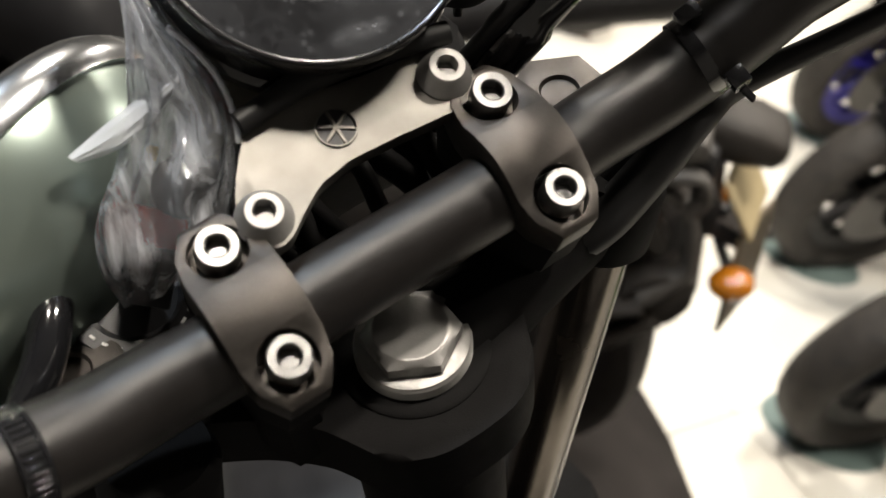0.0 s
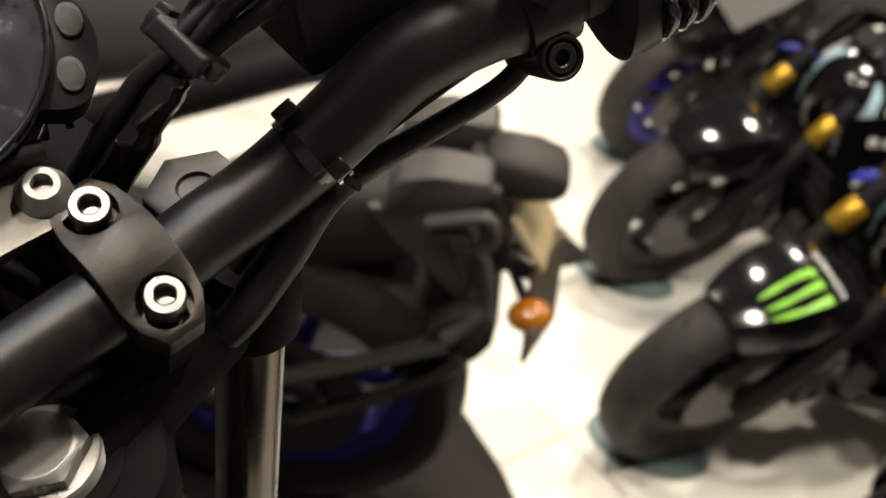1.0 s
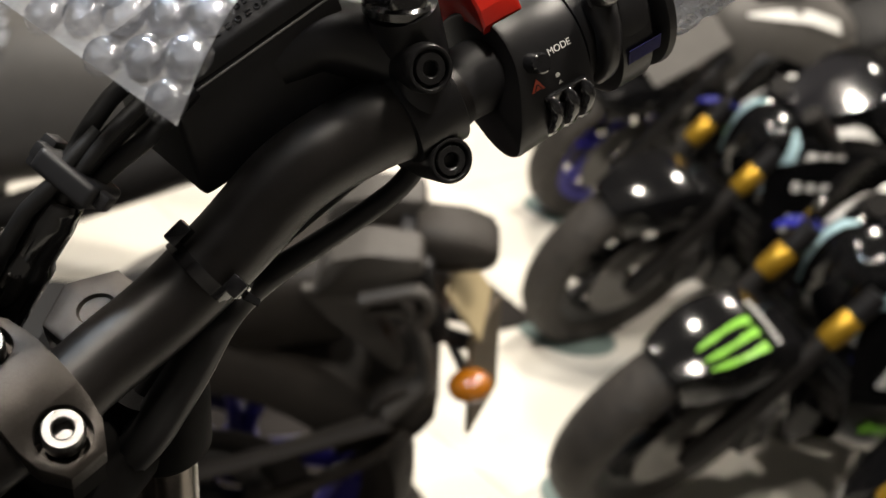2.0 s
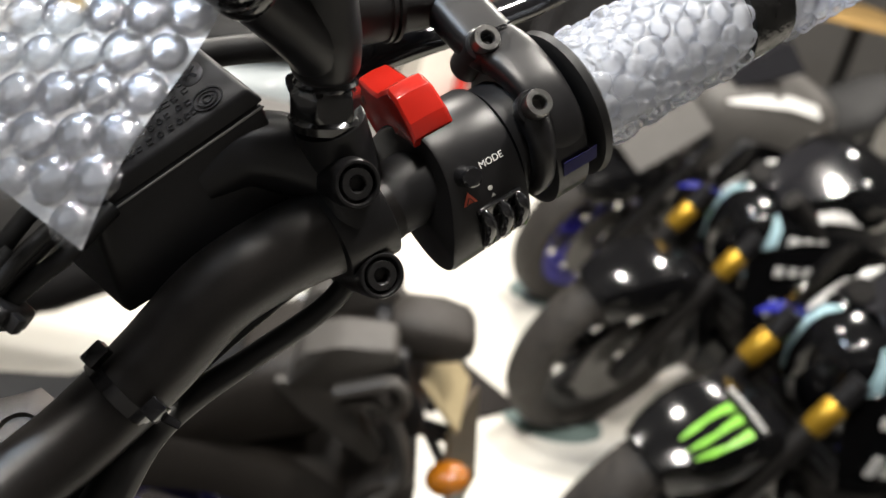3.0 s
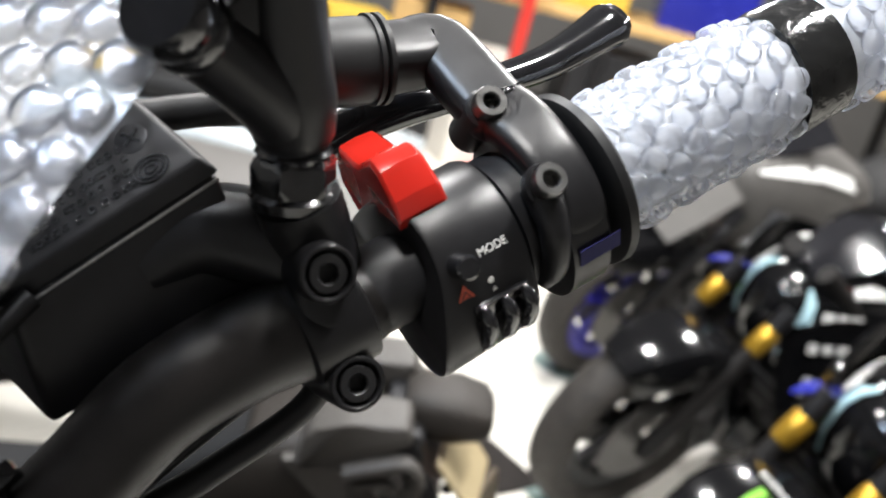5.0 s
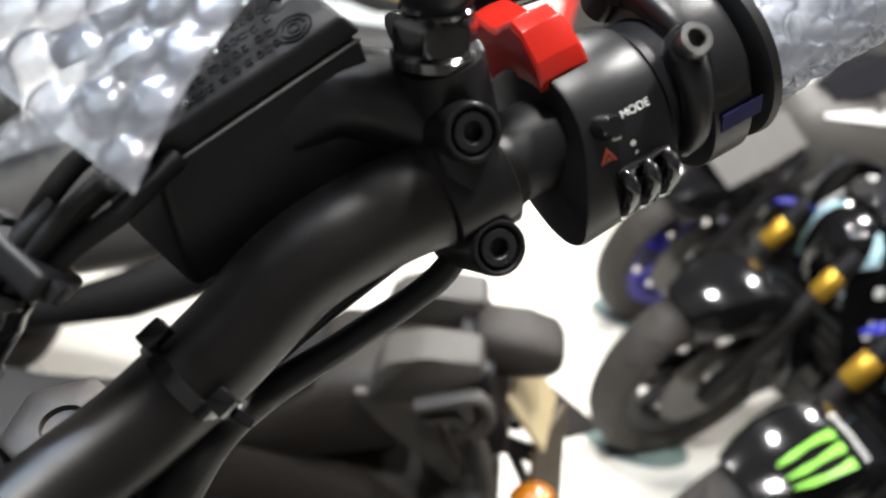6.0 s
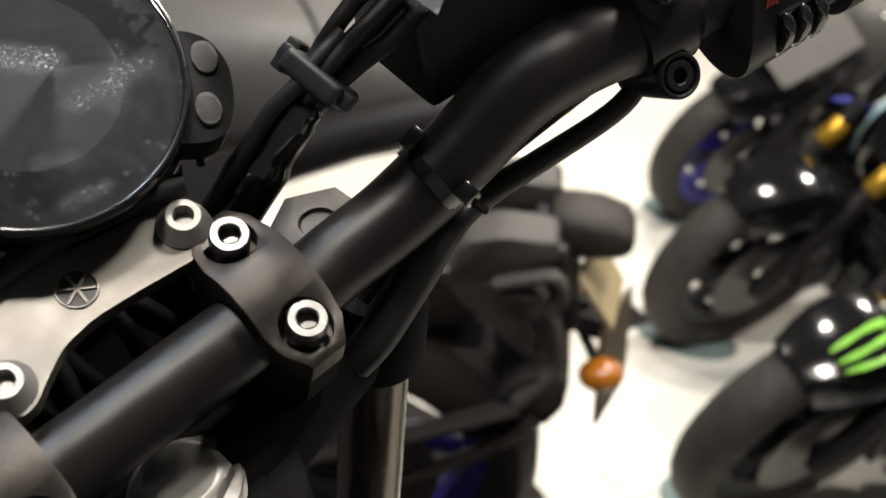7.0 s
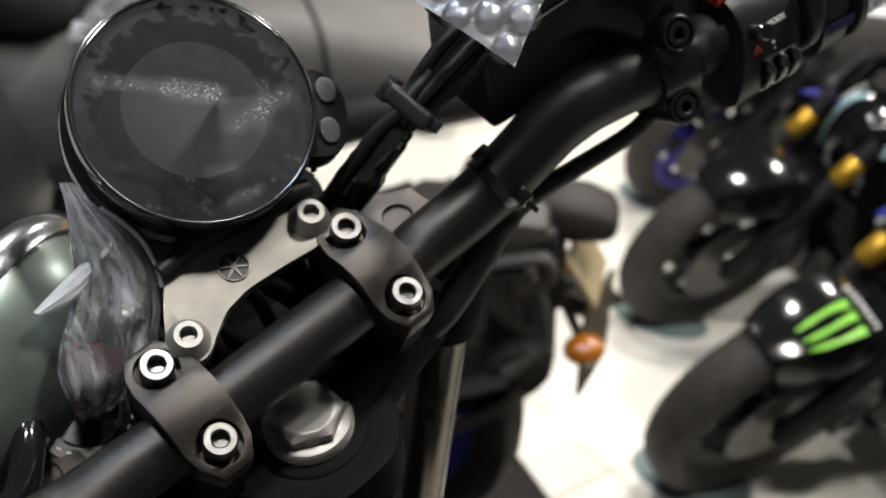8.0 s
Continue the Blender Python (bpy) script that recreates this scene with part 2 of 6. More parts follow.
BACK_FILM = film_material("bubble_backing", (0.92, 0.95, 1.0), 0.66, 0.2, 0.5, 120, 0.34, 0.55)
WRAP_FILM = film_material("layered_bubble_film", (0.98, 0.985, 1.0), 0.72, 0.08, 0.08, 60, 0.22)
WRAP_CORE = film_material("many_film_layers", (0.97, 0.975, 0.99), 0.88, 0.2, 0.6, 130, 0.97)
DIAL_BLACK = material("dial_black", (0.004, 0.0042, 0.005), 0.4, 0, 90, 0.3, Specular_IOR_Level=0.1)
DISPLAY_GREY = material("display_grey", (0.021, 0.021, 0.0225), 0.5, 0, 60, 0.15, Specular_IOR_Level=0.1)
BOWL_GREEN = material("pale_green_enamel", (0.25, 0.3, 0.27), 0.3, 0.75, 30, 0.1)
CHROME = material("chrome", (0.78, 0.8, 0.83), 0.2, 1.0, 50, 0.05, rough_spread=0.03)
YELLOW_PAPER = material("amber_tag", (0.6, 0.4, 0.04), 0.5, 0, 100, 0.1)


def meter_film():
    """Clear film on the meter: milky near the edge and smudged; two glare sectors and crinkle glints are painted as
    haze.
    The UV map holds millimetres on the dial divided by fifty."""
    mat = film_material("cloudy_meter_film", (0.93, 0.93, 0.95), 0.92, 0.1, 0.12, 420, 0.008, 0.02)
    nt = mat.node_tree
    uv = nt.nodes["Texture Coordinate"].outputs["UV"]

    def node(kind, **inputs):
        q = nt.nodes.new(kind)
        for k, v in inputs.items():
            q.inputs[k].default_value = v
        return q

    def calc(op, a, b=0.0, c=0.0, clamp=False):
        q = nt.nodes.new("ShaderNodeMath")
        q.operation, q.use_clamp = op, clamp
        for k, v in enumerate((a, b, c)):
            if isinstance(v, (int, float)):
                q.inputs[k].default_value = v
            else:
                nt.links.new(v, q.inputs[k])
        return q.outputs[0]

    def ramp(v, lo, hi, a, b):
        q = node("ShaderNodeMapRange")
        for key, val in (("From Min", lo), ("From Max", hi), ("To Min", a), ("To Max", b)):
            q.inputs[key].default_value = val
        q.interpolation_type = "SMOOTHSTEP"
        nt.links.new(v, q.inputs["Value"])
        return q.outputs[0]

    def cloud(scale, detail, twist):
        q = node("ShaderNodeTexNoise", Scale=scale, Detail=detail, Distortion=twist)
        nt.links.new(uv, q.inputs["Vector"])
        return q.outputs["Fac"]

    split = node("ShaderNodeSeparateXYZ")
    nt.links.new(uv, split.inputs[0])
    u, v = split.outputs[0], split.outputs[1]
    radius = calc("SQRT", calc("ADD", calc("MULTIPLY", u, u), calc("MULTIPLY", v, v)))
    # the film has let go of the glass along a ragged border
    ragged = calc("MULTIPLY_ADD", calc("SUBTRACT", cloud(7, 3, 0.3), 0.5), 0.75, radius)
    border = calc("MULTIPLY", ramp(ragged, 0.84, 0.88, 0, 0.04), ramp(calc("ADD", v, calc("MULTIPLY", u, 0.35)), -0.25, 0.25, 0.3, 1))
    # glare painted as pale hazy sectors that spread from one puckered point
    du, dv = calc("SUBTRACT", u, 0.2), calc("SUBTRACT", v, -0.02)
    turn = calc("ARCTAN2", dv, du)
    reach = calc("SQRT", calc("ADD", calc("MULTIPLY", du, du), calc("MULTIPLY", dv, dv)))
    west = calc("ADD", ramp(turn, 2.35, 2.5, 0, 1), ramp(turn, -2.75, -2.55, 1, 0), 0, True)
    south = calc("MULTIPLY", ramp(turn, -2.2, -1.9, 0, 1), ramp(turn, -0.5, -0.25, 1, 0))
    painted_glare = calc("MULTIPLY", calc("ADD", west, calc("MULTIPLY", south, 0.8)), ramp(reach, 0.1, 1.1, 0.075, 0.012))
    # loose spots in the lower half
    cells = node("ShaderNodeTexVoronoi", Scale=13, Randomness=1.0)
    nt.links.new(uv, cells.inputs["Vector"])
    dots = calc("MULTIPLY", ramp(cells.outputs["Distance"], 0.2, 0.34, 0.07, 0), calc("MULTIPLY", ramp(v, -0.5, -0.2, 1, 0.25), ramp(cloud(3, 2, 0), 0.5, 0.6, 0, 1)))
    # glints on the crinkles, painted as fine bright threads gathered along streaks
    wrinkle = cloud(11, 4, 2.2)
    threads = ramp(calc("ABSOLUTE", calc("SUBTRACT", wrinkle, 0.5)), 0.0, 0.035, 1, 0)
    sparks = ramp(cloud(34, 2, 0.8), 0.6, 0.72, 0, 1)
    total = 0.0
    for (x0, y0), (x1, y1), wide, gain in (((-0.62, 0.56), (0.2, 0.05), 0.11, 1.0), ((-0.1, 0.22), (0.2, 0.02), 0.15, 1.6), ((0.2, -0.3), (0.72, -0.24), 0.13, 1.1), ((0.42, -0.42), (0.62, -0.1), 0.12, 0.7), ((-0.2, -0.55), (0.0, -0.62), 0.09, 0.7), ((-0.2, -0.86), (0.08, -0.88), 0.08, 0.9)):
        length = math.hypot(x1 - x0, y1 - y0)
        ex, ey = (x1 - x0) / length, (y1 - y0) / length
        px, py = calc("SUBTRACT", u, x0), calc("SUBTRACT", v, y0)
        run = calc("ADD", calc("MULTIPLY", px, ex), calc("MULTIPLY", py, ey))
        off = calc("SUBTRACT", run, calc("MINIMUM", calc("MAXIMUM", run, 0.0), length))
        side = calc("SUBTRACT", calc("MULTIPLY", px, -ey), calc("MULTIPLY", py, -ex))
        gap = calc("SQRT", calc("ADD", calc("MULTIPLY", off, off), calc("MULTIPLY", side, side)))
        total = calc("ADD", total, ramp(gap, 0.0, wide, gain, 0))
    painted_glints = calc("MULTIPLY", total, calc("ADD", calc("MULTIPLY", threads, 0.16), calc("MULTIPLY_ADD", sparks, 0.3, 0.045)))
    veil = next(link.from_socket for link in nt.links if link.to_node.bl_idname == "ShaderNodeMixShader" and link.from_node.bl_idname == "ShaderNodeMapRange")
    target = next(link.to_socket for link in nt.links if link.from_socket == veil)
    haze = calc("ADD", veil, calc("ADD", calc("ADD", border, painted_glare), calc("ADD", dots, painted_glints)), 0, True)
    nt.links.new(haze, target)
    return mat


# ---- the motorcycle whose handlebar is looked at; its cockpit is drawn in millimetres ----
COCKPIT = Matrix(((0.61221, -0.79065, 0.00824, -0.05872), (0.66842, 0.51195, -0.53955, 0.24756), (0.42238, 0.33583, 0.84191, 1.31383), (0, 0, 0, 1))) @ Matrix.Scale(0.001, 4)
BIKE_BASE = Vector((-0.25, 0.35, 0.0))
bike = thing("motorcycle", BIKE_BASE, "new dark retro motorcycle with silver cockpit parts, under showroom lamps", "motorcycle")
K = Matrix.Translation(-BIKE_BASE) @ COCKPIT


def bike_part(name, bm, mat, label="", parent=None, smooth=40):
    return part(name, bm, mat, parent or bike, label, K, smooth)


def T(x, y, z):
    return Matrix.Translation((x, y, z))


# handlebar: straight through the clamps, then rising to both grips
BAR_Y, BAR_Z, BAR_R = -4.0, -22.0, 14.3
G0 = Vector((222, -15.3, 21.2))
GX = Vector((0.953, -0.205, 0.20)).normalized()
GZ = (Vector((0, 0, 1)) - GX * GX.z).normalized()
GY = GZ.cross(GX)
GRIP = Matrix(((GX.x, GY.x, GZ.x, G0.x), (GX.y, GY.y, GZ.y, G0.y), (GX.z, GY.z, GZ.z, G0.z), (0, 0, 0, 1)))


def at_grip(s, theta, r):
    """A point s along the grip axis, r from it, theta degrees from up towards the rider."""
    a = radians(theta)
    return GRIP @ Vector((s, -r * math.sin(a), r * math.cos(a)))


right_half = smooth_path([(0, BAR_Y, BAR_Z), (60, BAR_Y, BAR_Z), (84, BAR_Y + 1, BAR_Z), (110, -3.5, -18), (140, -2.5, -7.5), (170, -1.5, 8), (198, -8, 18.5), G0, G0 + GX * 20], 8)
path = right_half + [G0 + GX * s for s in (60, 110, 230)]
radii = [BAR_R] * 12 + [float(v) for v in np.linspace(BAR_R, 16.8, len(right_half) - 20)] + [float(v) for v in np.linspace(16.8, 13.5, 8)] + [11.1] * 3
left = [Vector((-p.x, p.y, p.z)) for p in path[1:]][::-1]
bm = B()
add_tube(bm, left + path, radii[1:][::-1] + radii, 32)
handlebar = bike_part("handlebar", bm, BAR_BLACK, "tapered black anodised handlebar")

# ribbed cable tie drawn round the bar near the left bend
tie_k = min(range(1, len(left) - 1), key=lambda k: abs(left[k].x + 128))
tie_r = radii[1:][::-1][tie_k]
TIE = Matrix.Translation(left[tie_k]) @ frame_of((0, 0, 0), left[tie_k + 1] - left[tie_k - 1]).to_4x4()
bm = B()
add_lathe(bm, [(tie_r - 1, -4.6), (tie_r + 0.7, -4.6), (tie_r + 1.3, -4.2), (tie_r + 1.3, -3.1), (tie_r + 0.8, -2.9), (tie_r + 0.8, 2.9), (tie_r + 1.3, 3.1), (tie_r + 1.3, 4.2), (tie_r + 0.7, 4.6), (tie_r - 1, 4.6)], TIE, 48)
band = bike_part("bar_tie", bm, BLACK_GLOSS, "glossy black ribbed tie band", handlebar)
bm = B()
for k in range(44):
    add_box(bm, (1.2, 1.0, 5.6), TIE @ pose(0, 0, 0, 0, 0, 360 * k / 44) @ T(tie_r + 0.8, 0, 0), 0.25, 1)
tagged(bike_part("tie_ribs", bm, BLACK_GLOSS, "", handlebar), "fine glossy ribs", kind="stuff")


def boolean(a, b, how):
    """The bmesh a cut with, or kept inside, the bmesh b."""
    obs = []
    for q in (a, b):
        bmesh.ops.recalc_face_normals(q, faces=q.faces)
        me = bpy.data.meshes.new("cut")
        q.to_mesh(me)
        q.free()
        obs.append(new("cut", me))
    mod = obs[0].modifiers.new("cut", "BOOLEAN")
    mod.object, mod.operation, mod.solver = obs[1], how, "EXACT"
    dg = bpy.context.evaluated_depsgraph_get()
    me = bpy.data.meshes.new_from_object(obs[0].evaluated_get(dg))
    out = B()
    out.from_mesh(me)
    for ob in obs:
        bpy.data.objects.remove(ob)
    bpy.data.meshes.remove(me)
    return out


# clamps: arched caps with faceted ends, bolts sunk in round pockets
ARCH = [(-34, -24), (-34, -11), (-31, -8), (-26, -6.8), (-20, -6.2), (-15, -4.6), (-10, -2.2), (-5, -0.6), (0, -0.1), (5, -0.6), (10, -2.2), (15, -4.6), (20, -6.2), (26, -6.8), (31, -8), (34, -11), (34, -24)]
ENDS = [(-14, 0), (-14, 16), (-12.5, 24), (-7, 32.5), (7, 32.5), (12.5, 24), (14, 16), (14, 0), (14, -16), (12.5, -24), (7, -32.5), (-7, -32.5), (-12.5, -24), (-14, -16)]
for side in (-1, 1):
    cx = 51.0 * side
    across = Matrix(((0, 0, 1, cx), (1, 0, 0, 0), (0, 1, 0, 0), (0, 0, 0, 1)))
    bm = B()
    add_prism(bm, [(cx + x, y) for x, y in ENDS], -22, 8)
    b2 = B()
    add_prism(b2, ARCH, -20, 20, across)
    bm = boolean(bm, b2, "INTERSECT")
    for y in (-20, 20):
        b2 = B()
        add_lathe(b2, [(0, -13), (9.4, -13), (9.4, 12), (0, 12)], T(cx, y, 0), 40)
        bm = boolean(bm, b2, "DIFFERENCE")
    b2 = B()
    add_tube(b2, [(cx - 20, BAR_Y, BAR_Z), (cx + 20, BAR_Y, BAR_Z)], BAR_R - 0.3, 40)
    bm = boolean(bm, b2, "DIFFERENCE")
    sharp = [e for e in bm.edges if len(e.link_faces) == 2 and e.calc_face_angle(0) > 0.6]
    bmesh.ops.bevel(bm, geom=sharp, offset=0.7, segments=2, profile=0.5, affect="EDGES", clamp_overlap=True)
    cap = bike_part("clamp_cap", bm, ANODISED, "dark bronze-grey anodised handlebar clamp cap", None, 35)
    for y in (-20, 20):
        bm = B()
        add_socket_bolt(bm, T(cx, y, -9.4), 7.0, 9.4, 3.3)
        bike_part("bolt", bm, BOLT_STEEL, "bright socket-head bolt", cap)
    bm = B()
    add_prism(bm, [(cx + x * 0.98, y * 0.98) for x, y in ENDS], -44, -22.6, Matrix(), 0.8, 1)
    rings = [[(cx + x * f, y * f - g, z) for x, y in ENDS] for f, g, z in ((0.93, 0, -43), (0.85, 2, -50), (0.9, 10, -74))]
    add_loft(bm, rings)
    bike_part("riser", bm, BLACK_MATT, "black handlebar riser")

# steering parts lie square to the steering axis, which leans to the front of the bar clamps
STEER = Matrix(((1, 0, 0, -5), (0, 0.937, 0.35, -27), (0, -0.35, 0.937, -54), (0, 0, 0, 1)))
bm = B()
half = [(0, -40), (16, -39), (30, -31), (42, -6), (58, 10), (76, 22), (90, 26), (112, 24), (128, 38), (132, 56), (122, 74), (100, 80), (78, 70), (60, 56), (36, 46), (0, 44)]
poly = rounded(half + [(-x, y) for x, y in half[::-1] if x > 0], 7, 3)
add_prism(bm, poly, -34, -5, STEER, 2.5, 2)
bike_part("top_clamp", bm, BLACK_MATT, "black cast upper fork clamp")
bm = B()
add_lathe(bm, [(0, -5), (20.8, -5)] + [(20.8 - 0.45 * (k % 2), -4.6 + 0.55 * k) for k in range(12)] + [(20.0, 2.4), (18.6, 2.8), (15.6, 3.0), (15.3, 3.2), (15.3, 8.0), (14.6, 9.2), (13.4, 9.9), (12.9, 10.1)] + [(12.9 - 0.6 * k, 10.1 - 0.035 * k - 0.1 * (k % 2)) for k in range(1, 21)] + [(0, 9.3)], STEER, 72, hexes=(17, 18))
bike_part("stem_nut", bm, NUT_ALLOY, "machined silver steering stem nut")
bm = B()
add_lathe(bm, [(27, -8), (27, -4.4), (26, -3.6), (20.6, -3.6)], STEER, 48)
bike_part("stem_washer", bm, BLACK_MATT)
for side in (-1, 1):
    C_ = STEER @ T(101 * side + 5 * (side > 0), 51, 0)
    F_ = T(96 * side, -14, -52) @ frame_of((0, 0, 0), (0.22, 0.36, 0.906)).to_4x4() @ Matrix.Diagonal((0.7, 0.7, 1, 1))
    bm = B()
    add_lathe(bm, [(0, -10), (20.5, -10), (20.5, -640), (0, -640)], F_, 48)
    fork = bike_part("fork_tube", bm, FORK_STEEL, "polished steel fork tube")
    bm = B()
    add_lathe(bm, [(0, 4), (25, 3), (29, -4), (29, -30), (26, -33), (20.6, -33)], F_, 40)
    bike_part("fork_clamp", bm, BLACK_MATT, "black fork clamp collar", fork)
    bm = B()
    add_lathe(bm, [(0, 14.5), (7, 14.5), (8, 16), (17, 16), (18.4, 15), (19, 9), (21.5, 8), (21.5, 4), (0, 4)], C_, 48, hexes=(3, 4, 5))
    bike_part("fork_cap", bm, ANODISED, "silver-bronze fork cap", fork)
    bm = B()
    add_lathe(bm, [(22, -5), (26, -6), (27, -12), (27, -40), (24, -42)], C_, 40)
    bike_part("clamp_ring", bm, BLACK_SATIN, "", fork)
    bm = B()
    add_lathe(bm, [(20.6, -376), (25, -378), (27, -382), (27, -392), (24, -396), (20.6, -397)], F_, 40)
    bike_part("fork_boot", bm, BLACK_RUBBER, "black fork boot", fork)
    bm = B()
    add_lathe(bm, [(20.6, -398), (28, -402), (30, -412), (29, -600), (31, -660), (0, -664)], F_, 36)
    bike_part("fork_slider", bm, BLACK_SATIN, "black lower fork slider", fork)
    if side < 0:
        continue
    bm = B()
    add_tube(bm, [F_ @ Vector((0, 0, -16)), (F_ @ Vector((0, 0, -16))).lerp(STEER @ Vector((0, 0, -20)), 0.5), STEER @ Vector((0, 0, -20))], [17, 20, 24], 20, flat=(1.0, 0.8))
    bike_part("clamp_arm", bm, BLACK_MATT, "", fork)
bm = B()
add_prism(bm, rounded([(-128, 24), (-128, 72), (128, 72), (128, 24), (40, -36), (-40, -36)], 10, 3), -370, -334, STEER, 4, 2)
bike_part("lower_clamp", bm, BLACK_MATT, "black lower fork clamp")
bm = B()
add_lathe(bm, [(0, -34), (28, -34), (30, -44), (30, -332), (0, -332)], STEER, 32)
bike_part("steering_head", bm, BLACK_MATT)

# meter bracket: a bent silver plate with an emblem and two dished bolts
rim = [(-24, 50), (-31, 42), (-38, 32), (-42, 20), (-38, 12), (-30, 12), (-23, 17), (-13, 23), (0, 25.5), (18, 24.5), (40, 22.5), (50, 25), (54, 32), (50, 42), (44, 46), (18, 49), (-8, 54)]
bm = B()
add_prism(bm, rounded(rim, 3.5, 4), -15.0, -7.5, Matrix(), 1.2, 3)
bracket = bike_part("meter_bracket", bm, CAST_ALLOY, "brushed silver alloy meter bracket")
bm = B()
rings = []
for f, down in ((0, -13), (0.12, -17), (0.35, -21), (0.65, -22), (0.85, -19), (1, -14)):
    row = [(-36 + 10 * f + 90 * g, 52 + 34 * f - 6 * g + 6 * math.sin(math.pi * g), down - 5 * math.sin(math.pi * g)) for g in (0, 0.15, 0.35, 0.55, 0.75, 0.9)]
    rings.append(row + [(x, y, z - 3) for x, y, z in row[::-1]])
add_loft(bm, rings)
bike_part("bracket_cup", bm, CUP_ALLOY, "curved silver cup under the meter", bracket)
bm = B()
add_tube(bm, smooth_path([(-24, 53, -5), (4, 55, -4), (30, 52, -4), (52, 46, -3)], 5), [4.0, 4.8, 4.8, 4.0], 12)
bike_part("bracket_gasket", bm, BLACK_RUBBER, "dark rubber strip", bracket)
EMB = T(2.4, 37.2, -7.45) @ Matrix.Diagonal((0.92, 0.92, 1, 1))
bm = B()
add_lathe(bm, [(0, 0), (6.9, 0), (6.9, 0.5)], EMB, 40)
emblem = bike_part("emblem", bm, BLACK_PLASTIC, "round dark embossed emblem", bracket)
for k in range(3):
    bm = B()
    add_box(bm, (13.0, 1.3, 1.0), EMB @ T(0, 0, 0.2 + 0.01 * k) @ pose(0, 0, 0, 0, 0, 60 * k + 28), 0.2, 1)
    bike_part("emblem_bar", bm, CAST_ALLOY, "", emblem)
for r in (7.3,):
    bm = B()
    add_lathe(bm, [(r - 0.3, 0), (r - 0.25, 0.9), (r + 0.25, 0.9), (r + 0.35, 0)], EMB, 40)
    bike_part("emblem_ring", bm, CAST_ALLOY, "raised silver ring", emblem)
for x, y, z in ((-33.2, 22.6, -8.5), (43.5, 35.1, -8.0)):
    bm = B()
    add_lathe(bm, [(9.4, 0), (9.4, 1.2), (8.8, 1.8), (6.6, 7.0), (5.9, 7.8), (3.7, 7.8), (3.3, 7.2), (3.1, 3.2), (0, 3.2)], T(x, y, z), 36, hexes=(6, 7))
    bike_part("bracket_bolt", bm, NUT_ALLOY, "bright dished socket bolt", bracket)

# round meter
METER = T(27, 97, 25) @ Euler((radians(14.5), 0, radians(-6))).to_matrix().to_4x4() @ T(0, -3, 0)
bm = B()
add_lathe(bm, [(0, -46), (36, -46), (45, -41), (50, -34), (54, -31), (55, -27), (54, -24), (51.5, -23), (50.8, -16), (51.6, -10), (52.6, -8), (53, 0), (52.2, 2.2), (50.4, 2.6), (49.8, 1.6), (49.6, -2), (0, -2)], METER, 72)
meter = bike_part("meter", bm, BLACK_GLOSS, "round black meter under cloudy protective film")
bm = B()
add_lathe(bm, [(31.0, -1.5), (49.4, -1.5)], METER, 64)
bike_part("dial", bm, DIAL_BLACK, "black dial surround", meter)
bm = B()
add_lathe(bm, [(0, -1.3), (30.8, -1.3), (31.0, -1.5)], METER, 64)
bike_part("display", bm, DISPLAY_GREY, "blank dark grey round display", meter)
bm = B()
add_lathe(bm, [(51.6, 2.0), (51.9, 2.7), (51.2, 3.0), (50.6, 2.6)], METER, 72)
bike_part("bezel_edge", bm, BOLT_DARK, "thin bright bezel edge", meter)
bm = B()
add_lathe(bm, [(0, 2.3), (12, 2.3), (25, 2.2), (38, 2.0), (50.2, 1.9)], Matrix(), 72)
uvs = bm.loops.layers.uv.new("dial")
for f in bm.faces:
    for loop in f.loops:
        loop[uvs].uv = (loop.vert.co.x / 50, loop.vert.co.y / 50)
bm.transform(METER)
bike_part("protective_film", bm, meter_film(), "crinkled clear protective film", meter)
bm = B()
PAD = METER @ pose(0, 0, 0, 0, 0, -27)
add_prism(bm, rounded([(40, -21), (58, -21), (65, -17), (68, -6), (67, 8), (61, 17), (54, 20), (40, 20)], 5, 5), -20, -3, PAD, 2.5, 3)
pad = bike_part("button_pad", bm, BLACK_SLICK, "black button pad", meter)
BUTTON_GREY = material("grey_rubber_button", (0.06, 0.058, 0.056), 0.6, 0, 800, 0.3, 0.2, 2500)
for y in (-9, 10):
    bm = B()
    add_prism(bm, ellipse(58.5, y, 4.4, 6.0, 28, 2.3), -4, -1.2, PAD @ T(58.5, y, 0) @ pose(0, 0, 0, 0, 0, 8) @ T(-58.5, -y, 0), 0.7, 2)
    button = bike_part("button", bm, BUTTON_GREY, "ribbed grey rubber button", pad)
    bm = B()
    for k in range(9):
        x = -3.2 + 0.8 * k
        half = 4.6 * math.sqrt(max(0.05, 1 - (x / 4.2) ** 2))
        add_box(bm, (0.36, 2 * half, 0.5), PAD @ T(58.5, y, -1.15) @ pose(0, 0, 0, 0, 0, 30) @ T(x, 0, 0), 0.1, 1)
    tagged(bike_part("button_ribs", bm, BUTTON_GREY, "", button), "fine slanting rubber ribs", kind="stuff")
for line in ([(60, 74, 2), (62, 66, -8), (60, 60, -24)], [(70, 76, 2), (73, 68, -8), (70, 60, -26)]):
    bm = B()
    add_tube(bm, smooth_path(line, 5), 1.7, 10)
    bike_part("button_lead", bm, BLACK_RUBBER, "thin black lead", pad)

